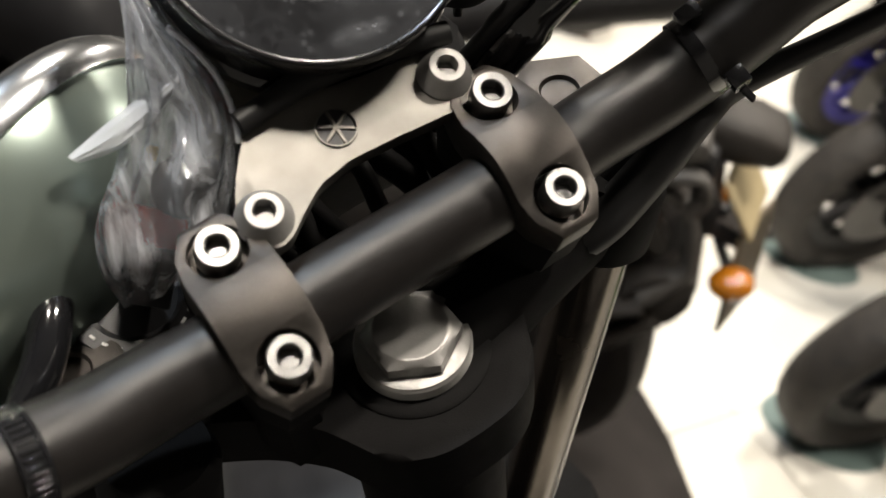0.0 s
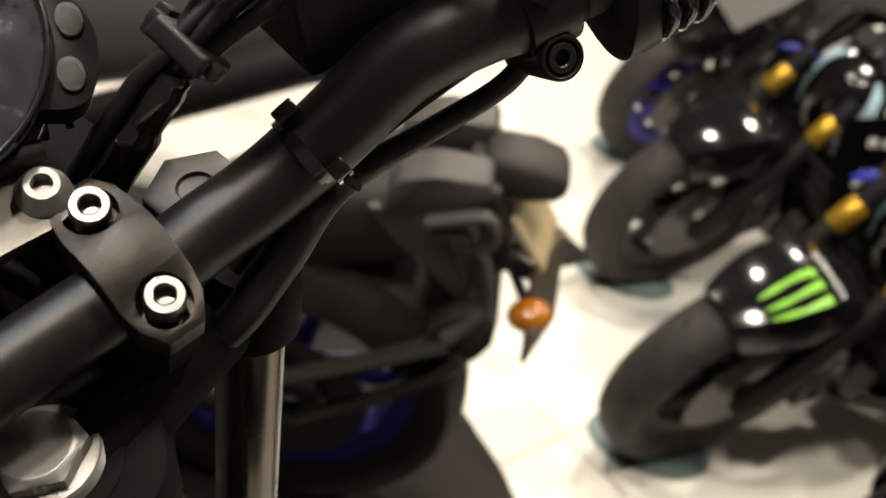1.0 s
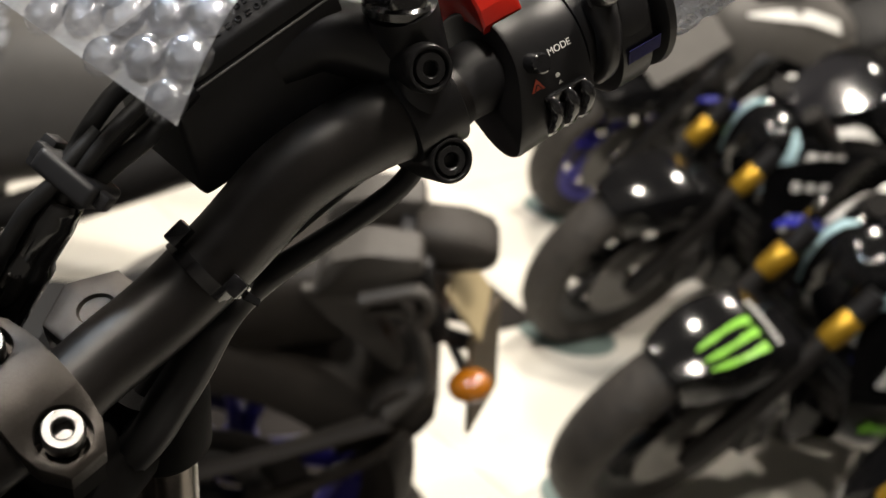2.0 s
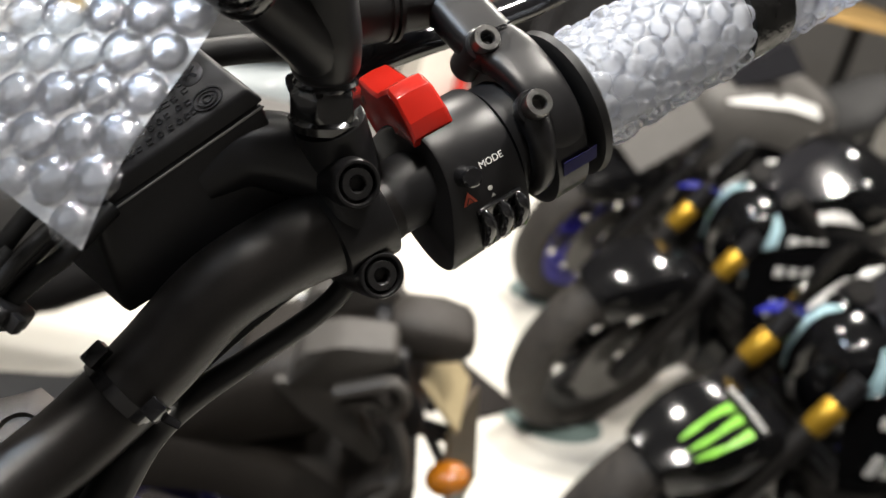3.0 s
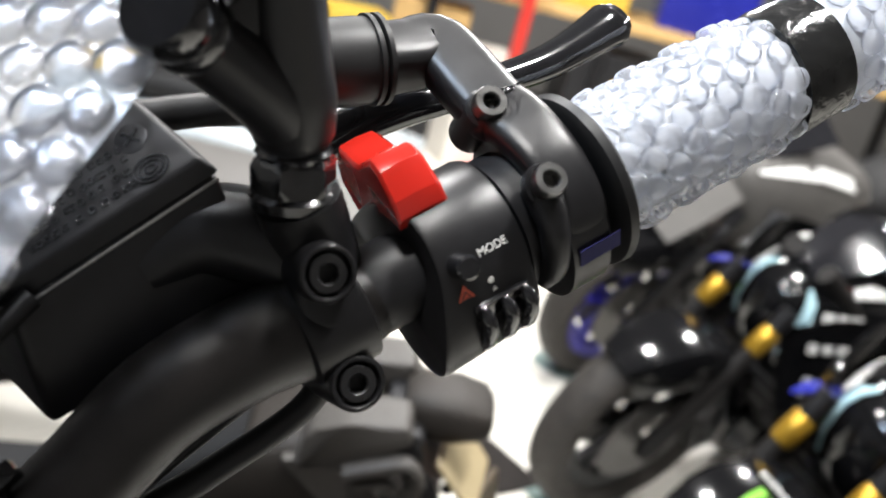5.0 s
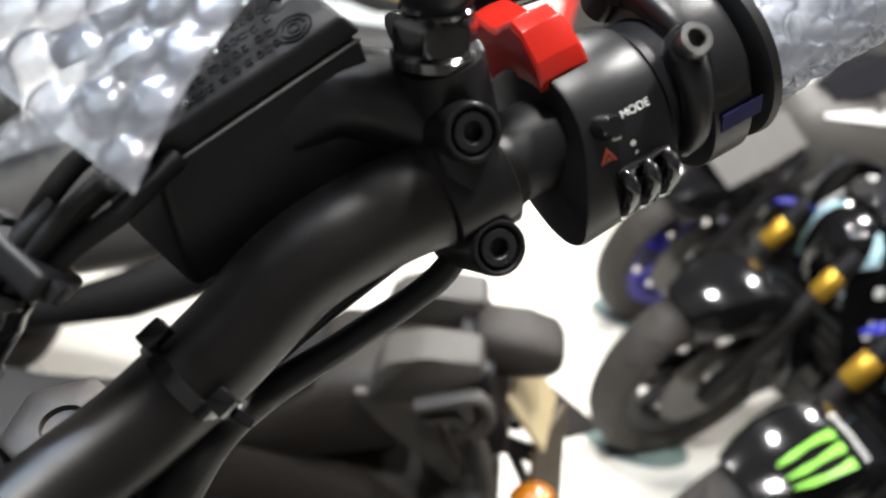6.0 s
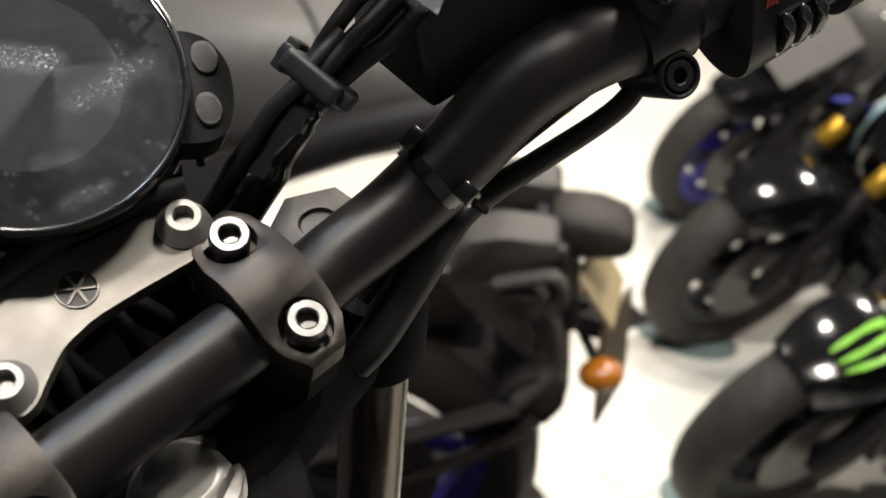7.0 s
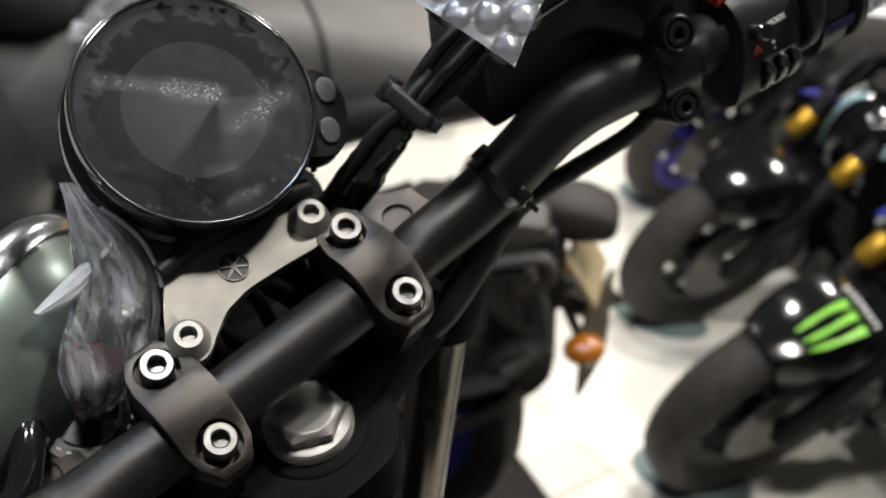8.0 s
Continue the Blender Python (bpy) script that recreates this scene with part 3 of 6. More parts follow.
# ignition lock and its key
bm = B()
LOCK = T(-75, 40, -58)
add_lathe(bm, [(0, -2), (15, -2), (17, 0), (23, 0), (24.5, -2), (24.5, -20), (0, -20)], LOCK, 40)
lock = bike_part("ignition_lock", bm, BLACK_SATIN, "black ignition lock ring with worn white lettering")
bm = B()
for k in range(9):
    a = radians(200 + 14 * k)
    if k not in (3, 4):
        add_box(bm, (2.2, 1.0, 0.5), LOCK @ T(20 * math.cos(a), 20 * math.sin(a), 0.3) @ pose(0, 0, 0, 0, 0, math.degrees(a) + 90))
bike_part("lock_marks", bm, WHITE_INK, "", lock)

# headlamp bowl ahead of the meter, chrome rim
LAMP_AXIS = Matrix.Translation((-96, 84, -88)) @ frame_of((0, 0, 0), (-0.42, 0.9, -0.01)).to_4x4()
bm = B()
add_lathe(bm, [(0, -50), (26, -47), (50, -38), (68, -22), (79, -4), (80, 0)], LAMP_AXIS, 64)
bowl = bike_part("headlamp_bowl", bm, BOWL_GREEN, "pale green enamel headlamp bowl")
bm = B()
add_lathe(bm, [(80, -2), (82, -2.6), (84.5, 1), (85, 8), (82, 13), (74, 15)], LAMP_AXIS, 64)
bike_part("chrome_rim", bm, CHROME, "bright chrome headlamp rim", bowl)
bm = B()
add_lathe(bm, [(76, 15), (50, 26), (0, 33)], LAMP_AXIS, 48)
bike_part("headlamp_glass", bm, CHROME, "", bowl)

# front brake master cylinder with its square reservoir
def add_hull(bm, corners, bevel, segs=3):
    """A six-sided block from its eight corners: four below, four above."""
    v = [bm.verts.new(c) for c in corners]
    for f in ((3, 2, 1, 0), (4, 5, 6, 7), (0, 1, 5, 4), (1, 2, 6, 5), (2, 3, 7, 6), (3, 0, 4, 7)):
        bm.faces.new([v[i] for i in f])
    edges = list({e for x in v for e in x.link_edges})
    bmesh.ops.bevel(bm, geom=edges, offset=bevel, segments=segs, profile=0.6, affect="EDGES")
    return bm


FBL, FBR, BBR, BBL = Vector((146, 17, -8)), Vector((214, 0, 22)), Vector((214, 46, 18)), Vector((146, 60, -14))
FTL, FTR, BTR, BTL = Vector((150, 41, 24)), Vector((214, 29, 53)), Vector((213, 68, 50)), Vector((149, 78, 20))
UPR = (FTL - BTL).cross(FTR - FTL).normalized()
UPR = UPR if UPR.z > 0 else -UPR
bm = B()
add_hull(bm, [FBL, FBR, BBR, BBL, FTL, FTR, BTR, BTL], 3.0)
master = bike_part("brake_reservoir", bm, BLACK_SATIN, "black brake fluid reservoir body")
bm = B()
e = (FTR - FTL).normalized()
f = (BTL - FTL).normalized()
c0, c1, c2, c3 = FTL + UPR * 0.6 - e + f * 0.2, FTR + UPR * 0.6 + e, BTR + UPR * 0.6 + e, BTL + UPR * 0.6 - e
add_hull(bm, [c0, c1, c2, c3, c0 + UPR * 6.5 + f * 4 + e * 2, c1 + UPR * 6.5 + f * 4 - e * 2, c2 + UPR * 6.5 - f * 3 - e * 2, c3 + UPR * 6.5 - f * 3 + e * 2], 1.4)
lid = bike_part("reservoir_cap", bm, BLACK_PLASTIC, "black reservoir cap with raised lettering", master)
CAPM = Matrix(((e.x, (UPR.cross(e)).x, UPR.x, c0.x), (e.y, (UPR.cross(e)).y, UPR.y, c0.y), (e.z, (UPR.cross(e)).z, UPR.z, c0.z), (0, 0, 0, 1)))
for x, y in ((57, 22), (9, 26)):
    bm = B()
    add_lathe(bm, [(5.2, 6.2), (5.0, 7.2), (4.2, 7.4), (0, 7.4)], CAPM @ T(x, y, 0), 24)
    bike_part("screw", bm, BOLT_DARK, "", lid)
    bm = B()
    for k in (30, 120):
        add_box(bm, (6.4, 1.1, 0.5), CAPM @ T(x, y, 7.5) @ pose(0, 0, 0, 0, 0, k))
    bike_part("screw_cross", bm, BLACK_GLOSS, "", lid)
bm = B()
add_tube(bm, [FTL - f * 1.2 + UPR * 0.4 + e * 2, FTR - f * 1.2 + UPR * 0.4 - e * 1], 0.45, 8)
bike_part("gasket_line", bm, NUT_ALLOY, "thin pale gasket edge", lid)


def lettering(name, text, size, m, mat, parent, depth=0.25, label=""):
    """Raised letters, in the built-in font, in the cockpit's millimetres."""
    curve = bpy.data.curves.new(name, "FONT")
    curve.body, curve.size, curve.extrude = text, size, depth
    curve.align_x, curve.align_y = "CENTER", "CENTER"
    ob = bpy.data.objects.new(name, curve)
    scene.collection.objects.link(ob)
    dg = bpy.context.evaluated_depsgraph_get()
    me = bpy.data.meshes.new_from_object(ob.evaluated_get(dg))
    bpy.data.objects.remove(ob)
    me.transform(K @ m)
    me.materials.clear()
    me.materials.append(mat)
    made = new(name, me)
    made.parent = parent
    return tagged(made, label) if label else made


bm = B()
random.seed(4)
for row in range(4):
    x = 16
    while x < 52:
        w = random.choice((1.6, 2.2, 3.2))
        at = CAPM @ T(x + w / 2, 8.5 + row * 4.2 + random.uniform(-0.3, 0.3), 7.0) @ pose(0, 0, 0, 0, 0, random.uniform(-12, 12))
        if random.random() < 0.45:
            add_lathe(bm, [(1.3, 0), (1.2, 0.35), (0.8, 0.35), (0.7, 0)], at, 12)
        else:
            add_box(bm, (w, 0.55, 0.5), at @ T(0, 0.8, 0), 0.12, 1)
            add_box(bm, (w * 0.8, 0.55, 0.5), at @ T(0, -0.8, 0), 0.12, 1)
            add_box(bm, (0.55, 2.2, 0.5), at @ T(-w / 2, 0, 0), 0.12, 1)
        x += w + random.choice((0.9, 1.0, 2.4))
bike_part("raised_text", bm, BLACK_GLOSS, "unreadable raised safety text", lid)
bm = B()
for r in (2.2, 4.2, 6.0):
    add_lathe(bm, [(r, 6.6), (r - 0.1, 7.3), (r - 0.7, 7.3), (r - 0.8, 6.6)], CAPM @ T(57, 9.5, 0) @ Matrix.Diagonal((1, 0.7, 1, 1)), 28)
bike_part("raised_mark", bm, BLACK_GLOSS, "", lid)

# clamp of the master cylinder round the bar, two bolts facing the rider
FACE = (at_grip(0, 40, 1) - at_grip(0, 40, 0)).normalized()
BOLTS = [at_grip(1.5, 1, 28.5), at_grip(-2.5, 92, 24)]
bm = B()
add_tube(bm, [GRIP @ Vector((s, 0, 0)) for s in (-12, -11, 10, 11)], [16.5, 18.5, 18.5, 16.5], 40)
for c in BOLTS:
    add_lathe(bm, [(0, -30), (10.6, -30), (9.2, -3), (8.9, 0.4), (8.3, 1.2), (7.5, 1.2), (6.9, 0.5), (6.8, -3.2), (0, -3.2)], Matrix.Translation(c) @ frame_of((0, 0, 0), FACE).to_4x4(), 36)
add_band(bm, [BOLTS[0] - FACE * 13, BOLTS[0].lerp(BOLTS[1], 0.25) - FACE * 11, BOLTS[0].lerp(BOLTS[1], 0.5) - FACE * 9.5, BOLTS[0].lerp(BOLTS[1], 0.75) - FACE * 11, BOLTS[1] - FACE * 13], [8, 9.5, 9.5, 9, 8], [9.4, 10.6, 11.2, 10.2, 9.0], FACE, 3.0)
add_tube(bm, [at_grip(5, -52, 14), at_grip(6, -46, 24), at_grip(6.3, -41, 34), at_grip(6.4, -39, 40)], [13.5, 13.5, 13.4, 13.2], 32)
mclamp = bike_part("master_clamp", bm, BLACK_SATIN, "black brake master cylinder clamp with two rimmed bolt wells", master)
for c in BOLTS:
    bm = B()
    add_socket_bolt(bm, Matrix.Translation(c - FACE * 3.4) @ frame_of((0, 0, 0), FACE).to_4x4(), 6.0, 4.4, 2.8)
    bike_part("clamp_bolt", bm, BOLT_DARK, "dark socket bolt", master)
bm = B()
add_tube(bm, smooth_path([(228, -2, 30), (220, 14, 32), (208, 28, 30), (192, 34, 22)], 5), [15, 15.5, 15, 14], 24)
bike_part("cylinder_neck", bm, BLACK_SATIN, "", master)

# mirror stalk that rises from the clamp, with its side branch
NUT_FOOT, NUT_TOP = Vector((227.6, 11.6, 53.9)), Vector((231.7, 18.5, 66.2))
up_ = (NUT_TOP - NUT_FOOT).normalized()
STALK_M = Matrix.Translation(NUT_FOOT) @ frame_of((0, 0, 0), up_).to_4x4()
bm = B()
add_lathe(bm, [(0, -4), (13.2, -4), (13.6, -1), (12.4, 0), (11.3, 0.4), (11.3, 8.6), (10.4, 10.4), (10.8, 11), (11.6, 12.2), (10.8, 13.6), (0, 13.6)], STALK_M, 48, hexes=(4, 5, 6))
stalk = bike_part("mirror_stalk", bm, BLACK_GLOSS, "black mirror stalk on a glossy lock nut")
base, tip = NUT_TOP + up_ * 1.0, Vector((235.5, 38, 121))
BRANCH = Vector((208, 40.5, 106))
fork_at = base.lerp(tip, 0.34)
bm = B()
add_tube(bm, smooth_path([base, base.lerp(tip, 0.06), base.lerp(tip, 0.25), base.lerp(tip, 0.6), tip], 4), [10.8, 12.4, 13.2, 11.6, 10.2], 32)
bike_part("stalk_column", bm, BLACK_SATIN, "", stalk)
bm = B()
add_tube(bm, smooth_path([base.lerp(tip, 0.12), fork_at + Vector((-8, 1, 0)), BRANCH], 5), [12, 11.6, 10.6], 28)
bike_part("stalk_branch", bm, BLACK_SATIN, "", stalk)
bm = B()
web = [fork_at, tip, BRANCH.lerp(tip, 0.18), BRANCH, fork_at + Vector((-8, 1, 0))]
side_ = (web[1] - web[0]).cross(web[3] - web[0]).normalized()
add_loft(bm, [[p - side_ * 4.5 for p in web], [p + side_ * 4.5 for p in web]])
bmesh.ops.bevel(bm, geom=list(bm.edges), offset=1.0, segments=2, profile=0.6, affect="EDGES", clamp_overlap=True)
bike_part("stalk_web", bm, BLACK_SATIN, "flat black web between stalk and branch", stalk)
bm = B()
cap_up = (tip - base).normalized()
add_lathe(bm, [(0, 0), (15, 0), (17, 1.5), (17.5, 4), (17.5, 16), (16, 18), (0, 18)], Matrix.Translation(tip + Vector((-9, 2, 2))) @ frame_of((0, 0, 0), cap_up).to_4x4(), 40)
bike_part("stalk_cap", bm, BLACK_SATIN, "wide black pivot cap", stalk)
bm = B()
out_ = Vector((-0.62, 0.1, 0.78)).normalized()
add_lathe(bm, [(9, -5), (11.6, -4), (12.2, -2), (12.2, 3), (11.4, 4), (12.0, 5), (12.0, 13), (10.8, 15), (0, 15)], Matrix.Translation(BRANCH) @ frame_of((0, 0, 0), out_).to_4x4(), 40)
bike_part("branch_sleeve", bm, BLACK_GLOSS, "glossy stepped sleeve", stalk)

# right switch housing
bm = B()


def ring(s, r, drop=0.0):
    """A ring round the grip axis; drop: how far its lower rear corner hangs out."""
    out = []
    for i in range(60):
        a = 6 * i
        out.append(at_grip(s, a, r + drop * max(0.0, math.cos(radians(a - 118))) ** 4))
    return out


def face_ring(s, r, drop):
    """A ring that leans back towards the rider's side, as the housing's inner face does."""
    return [p + GX * 8.0 * max(0.0, math.cos(radians(6 * i - 4))) for i, p in enumerate(ring(s, r, drop))]


add_loft(bm, [face_ring(24.6, 12, 0), face_ring(24.4, 23.6, 9.5), face_ring(24.8, 24.8, 10), face_ring(26.2, 25.4, 10), ring(60, 25.4, 8.5), ring(62, 24.6, 8), ring(62.8, 20, 6)])
housing = bike_part("switch_housing", bm, BLACK_SATIN, "black right-hand switch housing")
bm = B()
add_loft(bm, [ring(8, 11), ring(10, 14.2), ring(26, 14.6), ring(33, 14.6)])
bike_part("housing_collar", bm, BLACK_PLASTIC, "", housing)


def shell_poly(s0, s1, a0, a1, r0, r1, n=8, bevel=1.5):
    """A curved block on the housing."""
    b = B()
    rings = []
    for i in range(n + 1):
        a = a0 + (a1 - a0) * i / n
        rings.append([at_grip(s0, a, r0), at_grip(s1, a, r0), at_grip(s1, a, r1), at_grip(s0, a, r1)])
    add_loft(b, rings)
    if bevel:
        bmesh.ops.bevel(b, geom=list(b.edges), offset=bevel, segments=2, profile=0.6, affect="EDGES", clamp_overlap=True)
    return b


bm = B()
prof = [(-94, 24), (-91, 42), (-84, 46), (-73, 46.8), (-62, 39.5), (-55, 37.6), (-48, 38.6), (-38, 40.5), (-30, 38), (-17, 31), (-10, 26)]
rings = []
for s, dr, lean_ in ((29.5, -1.6, 1.5), (30.5, 0, 1.5), (38, 0.5, 0), (45.5, 0, -1.0), (47, -1.8, -1.0)):
    rings.append([at_grip(s + lean_ * (r - 30) / 16, a, r + dr) for a, r in prof] + [at_grip(s, a, 22) for a, r in prof[::-1]])
add_loft(bm, rings)
bmesh.ops.recalc_face_normals(bm, faces=bm.faces)
sharp = [e for e in bm.edges if len(e.link_faces) == 2 and e.calc_face_angle(0) > 0.3]
bmesh.ops.bevel(bm, geom=sharp, offset=1.1, segments=3, profile=0.5, affect="EDGES", clamp_overlap=True)
bike_part("stop_switch", bm, RED_PLASTIC, "glossy red engine stop rocker switch", housing, 25)
bm = shell_poly(38, 58, 68, 106, 23, 29, 8, 1.2)
for q in (40.5, 48.5, 56):
    add_tube(bm, [at_grip(q, a, r) for a, r in ((70, 28.5), (72, 30.4), (76, 31.6), (86, 32.2), (96, 32.2), (104, 32), (106, 30.6), (107, 28.5))], [1.4, 2.2, 2.8, 3.0, 3.0, 2.8, 2.2, 1.4], 12)
bike_part("starter_slider", bm, BLACK_GLOSS, "ribbed glossy black starter slider", housing)
bm = B()
add_cyl(bm, at_grip(38.5, 36, 22), at_grip(38.5, 36, 33.5), 4.2, 3.9, 24, 0.7)
bike_part("mode_button", bm, BLACK_GLOSS, "small round black push button", housing)


def on_housing(s, theta, r, spin=0):
    """Axes on the housing's skin: x along the grip, z outward."""
    p = at_grip(s, theta, r)
    z = (at_grip(s, theta, r + 1) - p).normalized()
    x = GX
    y = z.cross(x)
    return Matrix(((x.x, y.x, z.x, p.x), (x.y, y.y, z.y, p.y), (x.z, y.z, z.z, p.z), (0, 0, 0, 1))) @ pose(0, 0, 0, 0, 0, spin)


lettering("mode_letters", "MODE", 3.7, on_housing(50.8, 35, 25.5), WHITE_INK, housing, 0.1, "white printed word")
bm = B()
tri = on_housing(37, 57, 25.95)
add_prism(bm, [(-3.6, -2.6), (3.6, -2.6), (0, 3.8)], 0, 0.2, tri)
hz = bike_part("hazard_mark", bm, RED_INK, "red hazard triangle mark", housing)
bm = B()
for k in range(3):
    a = radians(120 * k + 90)
    add_box(bm, (3.0, 0.35, 0.15), tri @ T(-0.0 + 1.0 * math.cos(a + math.pi), -0.5 + 1.0 * math.sin(a + math.pi), 0.28) @ pose(0, 0, 0, 0, 0, 120 * k))
bike_part("hazard_lines", bm, BLACK_SATIN, "", housing)
bm = B()
add_lathe(bm, [(1.0, 0), (1.0, 0.2), (0, 0.2)], on_housing(46.5, 56, 25.95), 16)
add_prism(bm, [(-0.9, -0.6), (0.9, -0.6), (0, 0.9)], 0, 0.2, on_housing(47, 63, 26.4))
bike_part("index_dot", bm, WHITE_INK, "", housing)

# throttle housing, its two bolts, the cable guide and the flange of the grip
bm = B()
add_loft(bm, [ring(63.5, 18), ring(64, 22.5, 2), ring(73.5, 22.5, 2), ring(74.2, 26.5, 3.5), ring(75.4, 28, 4), ring(90, 28, 4), ring(92, 26, 3)])
throttle = bike_part("throttle_housing", bm, BLACK_SATIN, "black throttle housing")
bm = B()
add_band(bm, smooth_path([at_grip(83, 75, 23.4), at_grip(83, 40, 24), at_grip(83, 5, 24.6), at_grip(83, -25, 27), at_grip(82.8, -44, 30.5), at_grip(81.5, -58, 36), (312, 29.5, 49.5), (302, 34.5, 48.8), (291, 39.2, 48.5), (284, 42.5, 48.8)], 6), [5, 5, 5.2, 5.6, 6.4, 7.4, 8.6, 9.6, 10.6, 11], [9.4, 9.6, 10, 10.6, 11.2, 11.6, 11.8, 11.8, 11.4, 11.2], at_grip(83, 75, 1) - at_grip(83, 75, 0), 3.6)
bike_part("cable_guide", bm, BLACK_SATIN, "curved black throttle cable guide", throttle)
bm = B()
add_tube(bm, [(292, 39, 48.4), (289, 40.4, 48.5), (283, 43, 48.8), (272, 47.6, 50), (266, 50, 51), (258, 52.5, 51), (248, 55, 49)], [11, 14.6, 15.2, 15, 13, 9, 7.5], 28)
bike_part("cable_boot", bm, BLACK_RUBBER, "ribbed black cable boot", throttle)
bm = B()
for p, q in (((292.5, 38.8, 48.4), (291, 39.5, 48.4)), ((289.5, 40.2, 48.5), (288, 40.9, 48.5))):
    add_tube(bm, [p, q], 15.8, 28)
bike_part("boot_ring", bm, BLACK_RUBBER, "", throttle)
for s, a in ((74.5, 16), (76.5, -46)):
    seat_ = at_grip(s, a, 29.3 if a > 0 else 37)
    aim = (at_grip(s, 16, 1) - at_grip(s, 16, 0)).normalized()
    bm = B()
    if a > 0:
        add_tube(bm, smooth_path([seat_, seat_ - aim * 4, at_grip(72.5, 42, 26), at_grip(70.5, 75, 25.5), at_grip(69, 100, 24)], 4), [6.8, 6.8, 5.2, 4.4, 3.2], 20)
    else:
        add_cyl(bm, seat_ - aim * 24, seat_, 7.4, 7.0, 20, 1.0)
    bike_part("bolt_boss", bm, BLACK_SATIN, "", throttle)
    bm = B()
    add_socket_bolt(bm, Matrix.Translation(seat_) @ frame_of((0, 0, 0), aim).to_4x4(), 5.4, 6.0, 2.5)
    bike_part("throttle_bolt", bm, BOLT_STEEL, "steel socket bolt", throttle)
bm = B()
add_prism(bm, [(-8, -3.5), (8, -3.5), (8, 3.5), (-8, 3.5)], 0, 0.25, on_housing(85.5, 73, 29.4))
bike_part("blue_label", bm, BLUE_LABEL, "dark blue sticker", throttle)
bm = B()
mark = on_housing(84, -43, 39.5, 8)
add_lathe(bm, [(3.4, 0), (3.2, 0.7), (2.6, 0.7), (2.4, 0)], mark @ Matrix.Diagonal((1, 0.8, 1, 1)), 20)
for x, y, w, h in ((-6, 0.6, 0.7, 4), (-7.4, 1.6, 2.4, 0.7), (0, 0, 0.8, 2.4), (5.4, 0, 2.6, 0.7)):
    add_box(bm, (w, h, 0.7), mark @ T(x, y, 0.3), 0.15, 1)
bike_part("moulded_mark", bm, BLACK_GLOSS, "small raised moulding marks", throttle)
bm = B()
add_loft(bm, [ring(95, 20), ring(96, 29), ring(97, 31), ring(100, 31.5), ring(102, 29), ring(102.5, 20)])
grip = bike_part("grip_flange", bm, BLACK_RUBBER, "black rubber grip with wide flange")
bm = B()
add_tube(bm, [GRIP @ Vector((s, 0, 0)) for s in (97, 99, 225, 228)], [15, 16, 16, 14], 24)
bike_part("grip", bm, BLACK_RUBBER, "", grip)
bm = B()
add_tube(bm, smooth_path([(250, 40, 20), (290, 36, 22), (330, 24, 24), (365, 15, 25), (405, 14, 24), (414, 14, 25)], 6), [8, 7, 6, 5, 6, 8, 6], 16, flat=(1, 1.3))
bike_part("brake_lever", bm, BLACK_GLOSS, "black brake lever")
bm = B()
add_tube(bm, smooth_path([(150, 90, 30), (190, 74, 44), (222, 58, 48), (240, 46, 50)], 6), 5.5, 14)
bike_part("brake_hose", bm, BLACK_RUBBER)

# cables under the bar, held by a tie
bm = B()
add_tube(bm, smooth_path([(226, -22, 4), (208, -26, -8), (180, -19, -26), (150, -13, -36), (124, -17, -26), (100, -23, -40), (78, -27, -54), (58, -22, -74)], 6), [4.5, 4.5, 5, 6.5, 8.5, 9, 9], 12)
add_tube(bm, smooth_path([(224, -14, 2), (200, -10, -12), (165, -6, -26), (128, -8, -30), (100, -14, -46), (76, -18, -62), (56, -14, -82)], 6), [4, 4, 5, 7, 7.5, 8], 12)
loom = bike_part("switch_cable", bm, BLACK_RUBBER, "black cables running under the handlebar")
bm = B()
c = Vector((126, -2.5, -12))
u = Vector((0.9, -0.04, 0.42)).normalized()
mm = Matrix.Translation(c) @ frame_of((0, 0, 0), u).to_4x4()
add_lathe(bm, [(14.4, -2.6), (15.6, -2.6), (15.6, 2.6), (14.4, 2.6)], mm, 40)
add_box(bm, (9, 6, 6), T(124, 8, 4) @ Euler((0, radians(-25), 0)).to_matrix().to_4x4(), 1, 2)
add_box(bm, (7, 7, 7), T(127, -19, -1) @ Euler((0, radians(-25), 0)).to_matrix().to_4x4(), 1, 2)
add_tube(bm, [(127, -20, -3), (131, -27, -7)], [2.0, 1.6], 6, flat=(0.5, 1))
bike_part("cable_tie", bm, BLACK_GLOSS, "black cable tie")

# bundle of cables rising beside the meter
bundle = None
LINE = smooth_path([(52, 41, -62), (66, 40, -38), (78, 40, -20), (89, 40, -4), (99, 40.5, 8), (107, 41, 17), (119, 42.5, 23), (134, 44, 27), (152, 47, 30)], 6)
for dx, dy, dz, r in ((0, 0, 0, 4.2), (2, 7, 3, 3.4), (-1, -2, 6, 2.6), (3, -6, -1, 3.4), (-2, 3, -6, 3)):
    bm = B()
    add_tube(bm, [p + Vector((dx, dy, dz)) * (0.45 + 0.9 * min(1.0, max(0.0, (k - 24) / 16))) for k, p in enumerate(LINE)], r, 12)
    cable = bike_part("cable", bm, BLACK_RUBBER, "black cable beside the meter")
    bundle = bundle or cable
bm = B()
add_tube(bm, [p + Vector((-11, 3, 5)) for p in LINE[3:25]] + [p + Vector((-6, 2, 4)) for p in LINE[29:40:5]], [3.3] * 11 + [3.7, 3.7, 3.3, 3.3, 3.6, 3.1] + [3.0] * 8, 12)
bike_part("cable", bm, BLACK_RUBBER, "black cable with crimped collars")
bm = B()
mid = LINE[5:27]
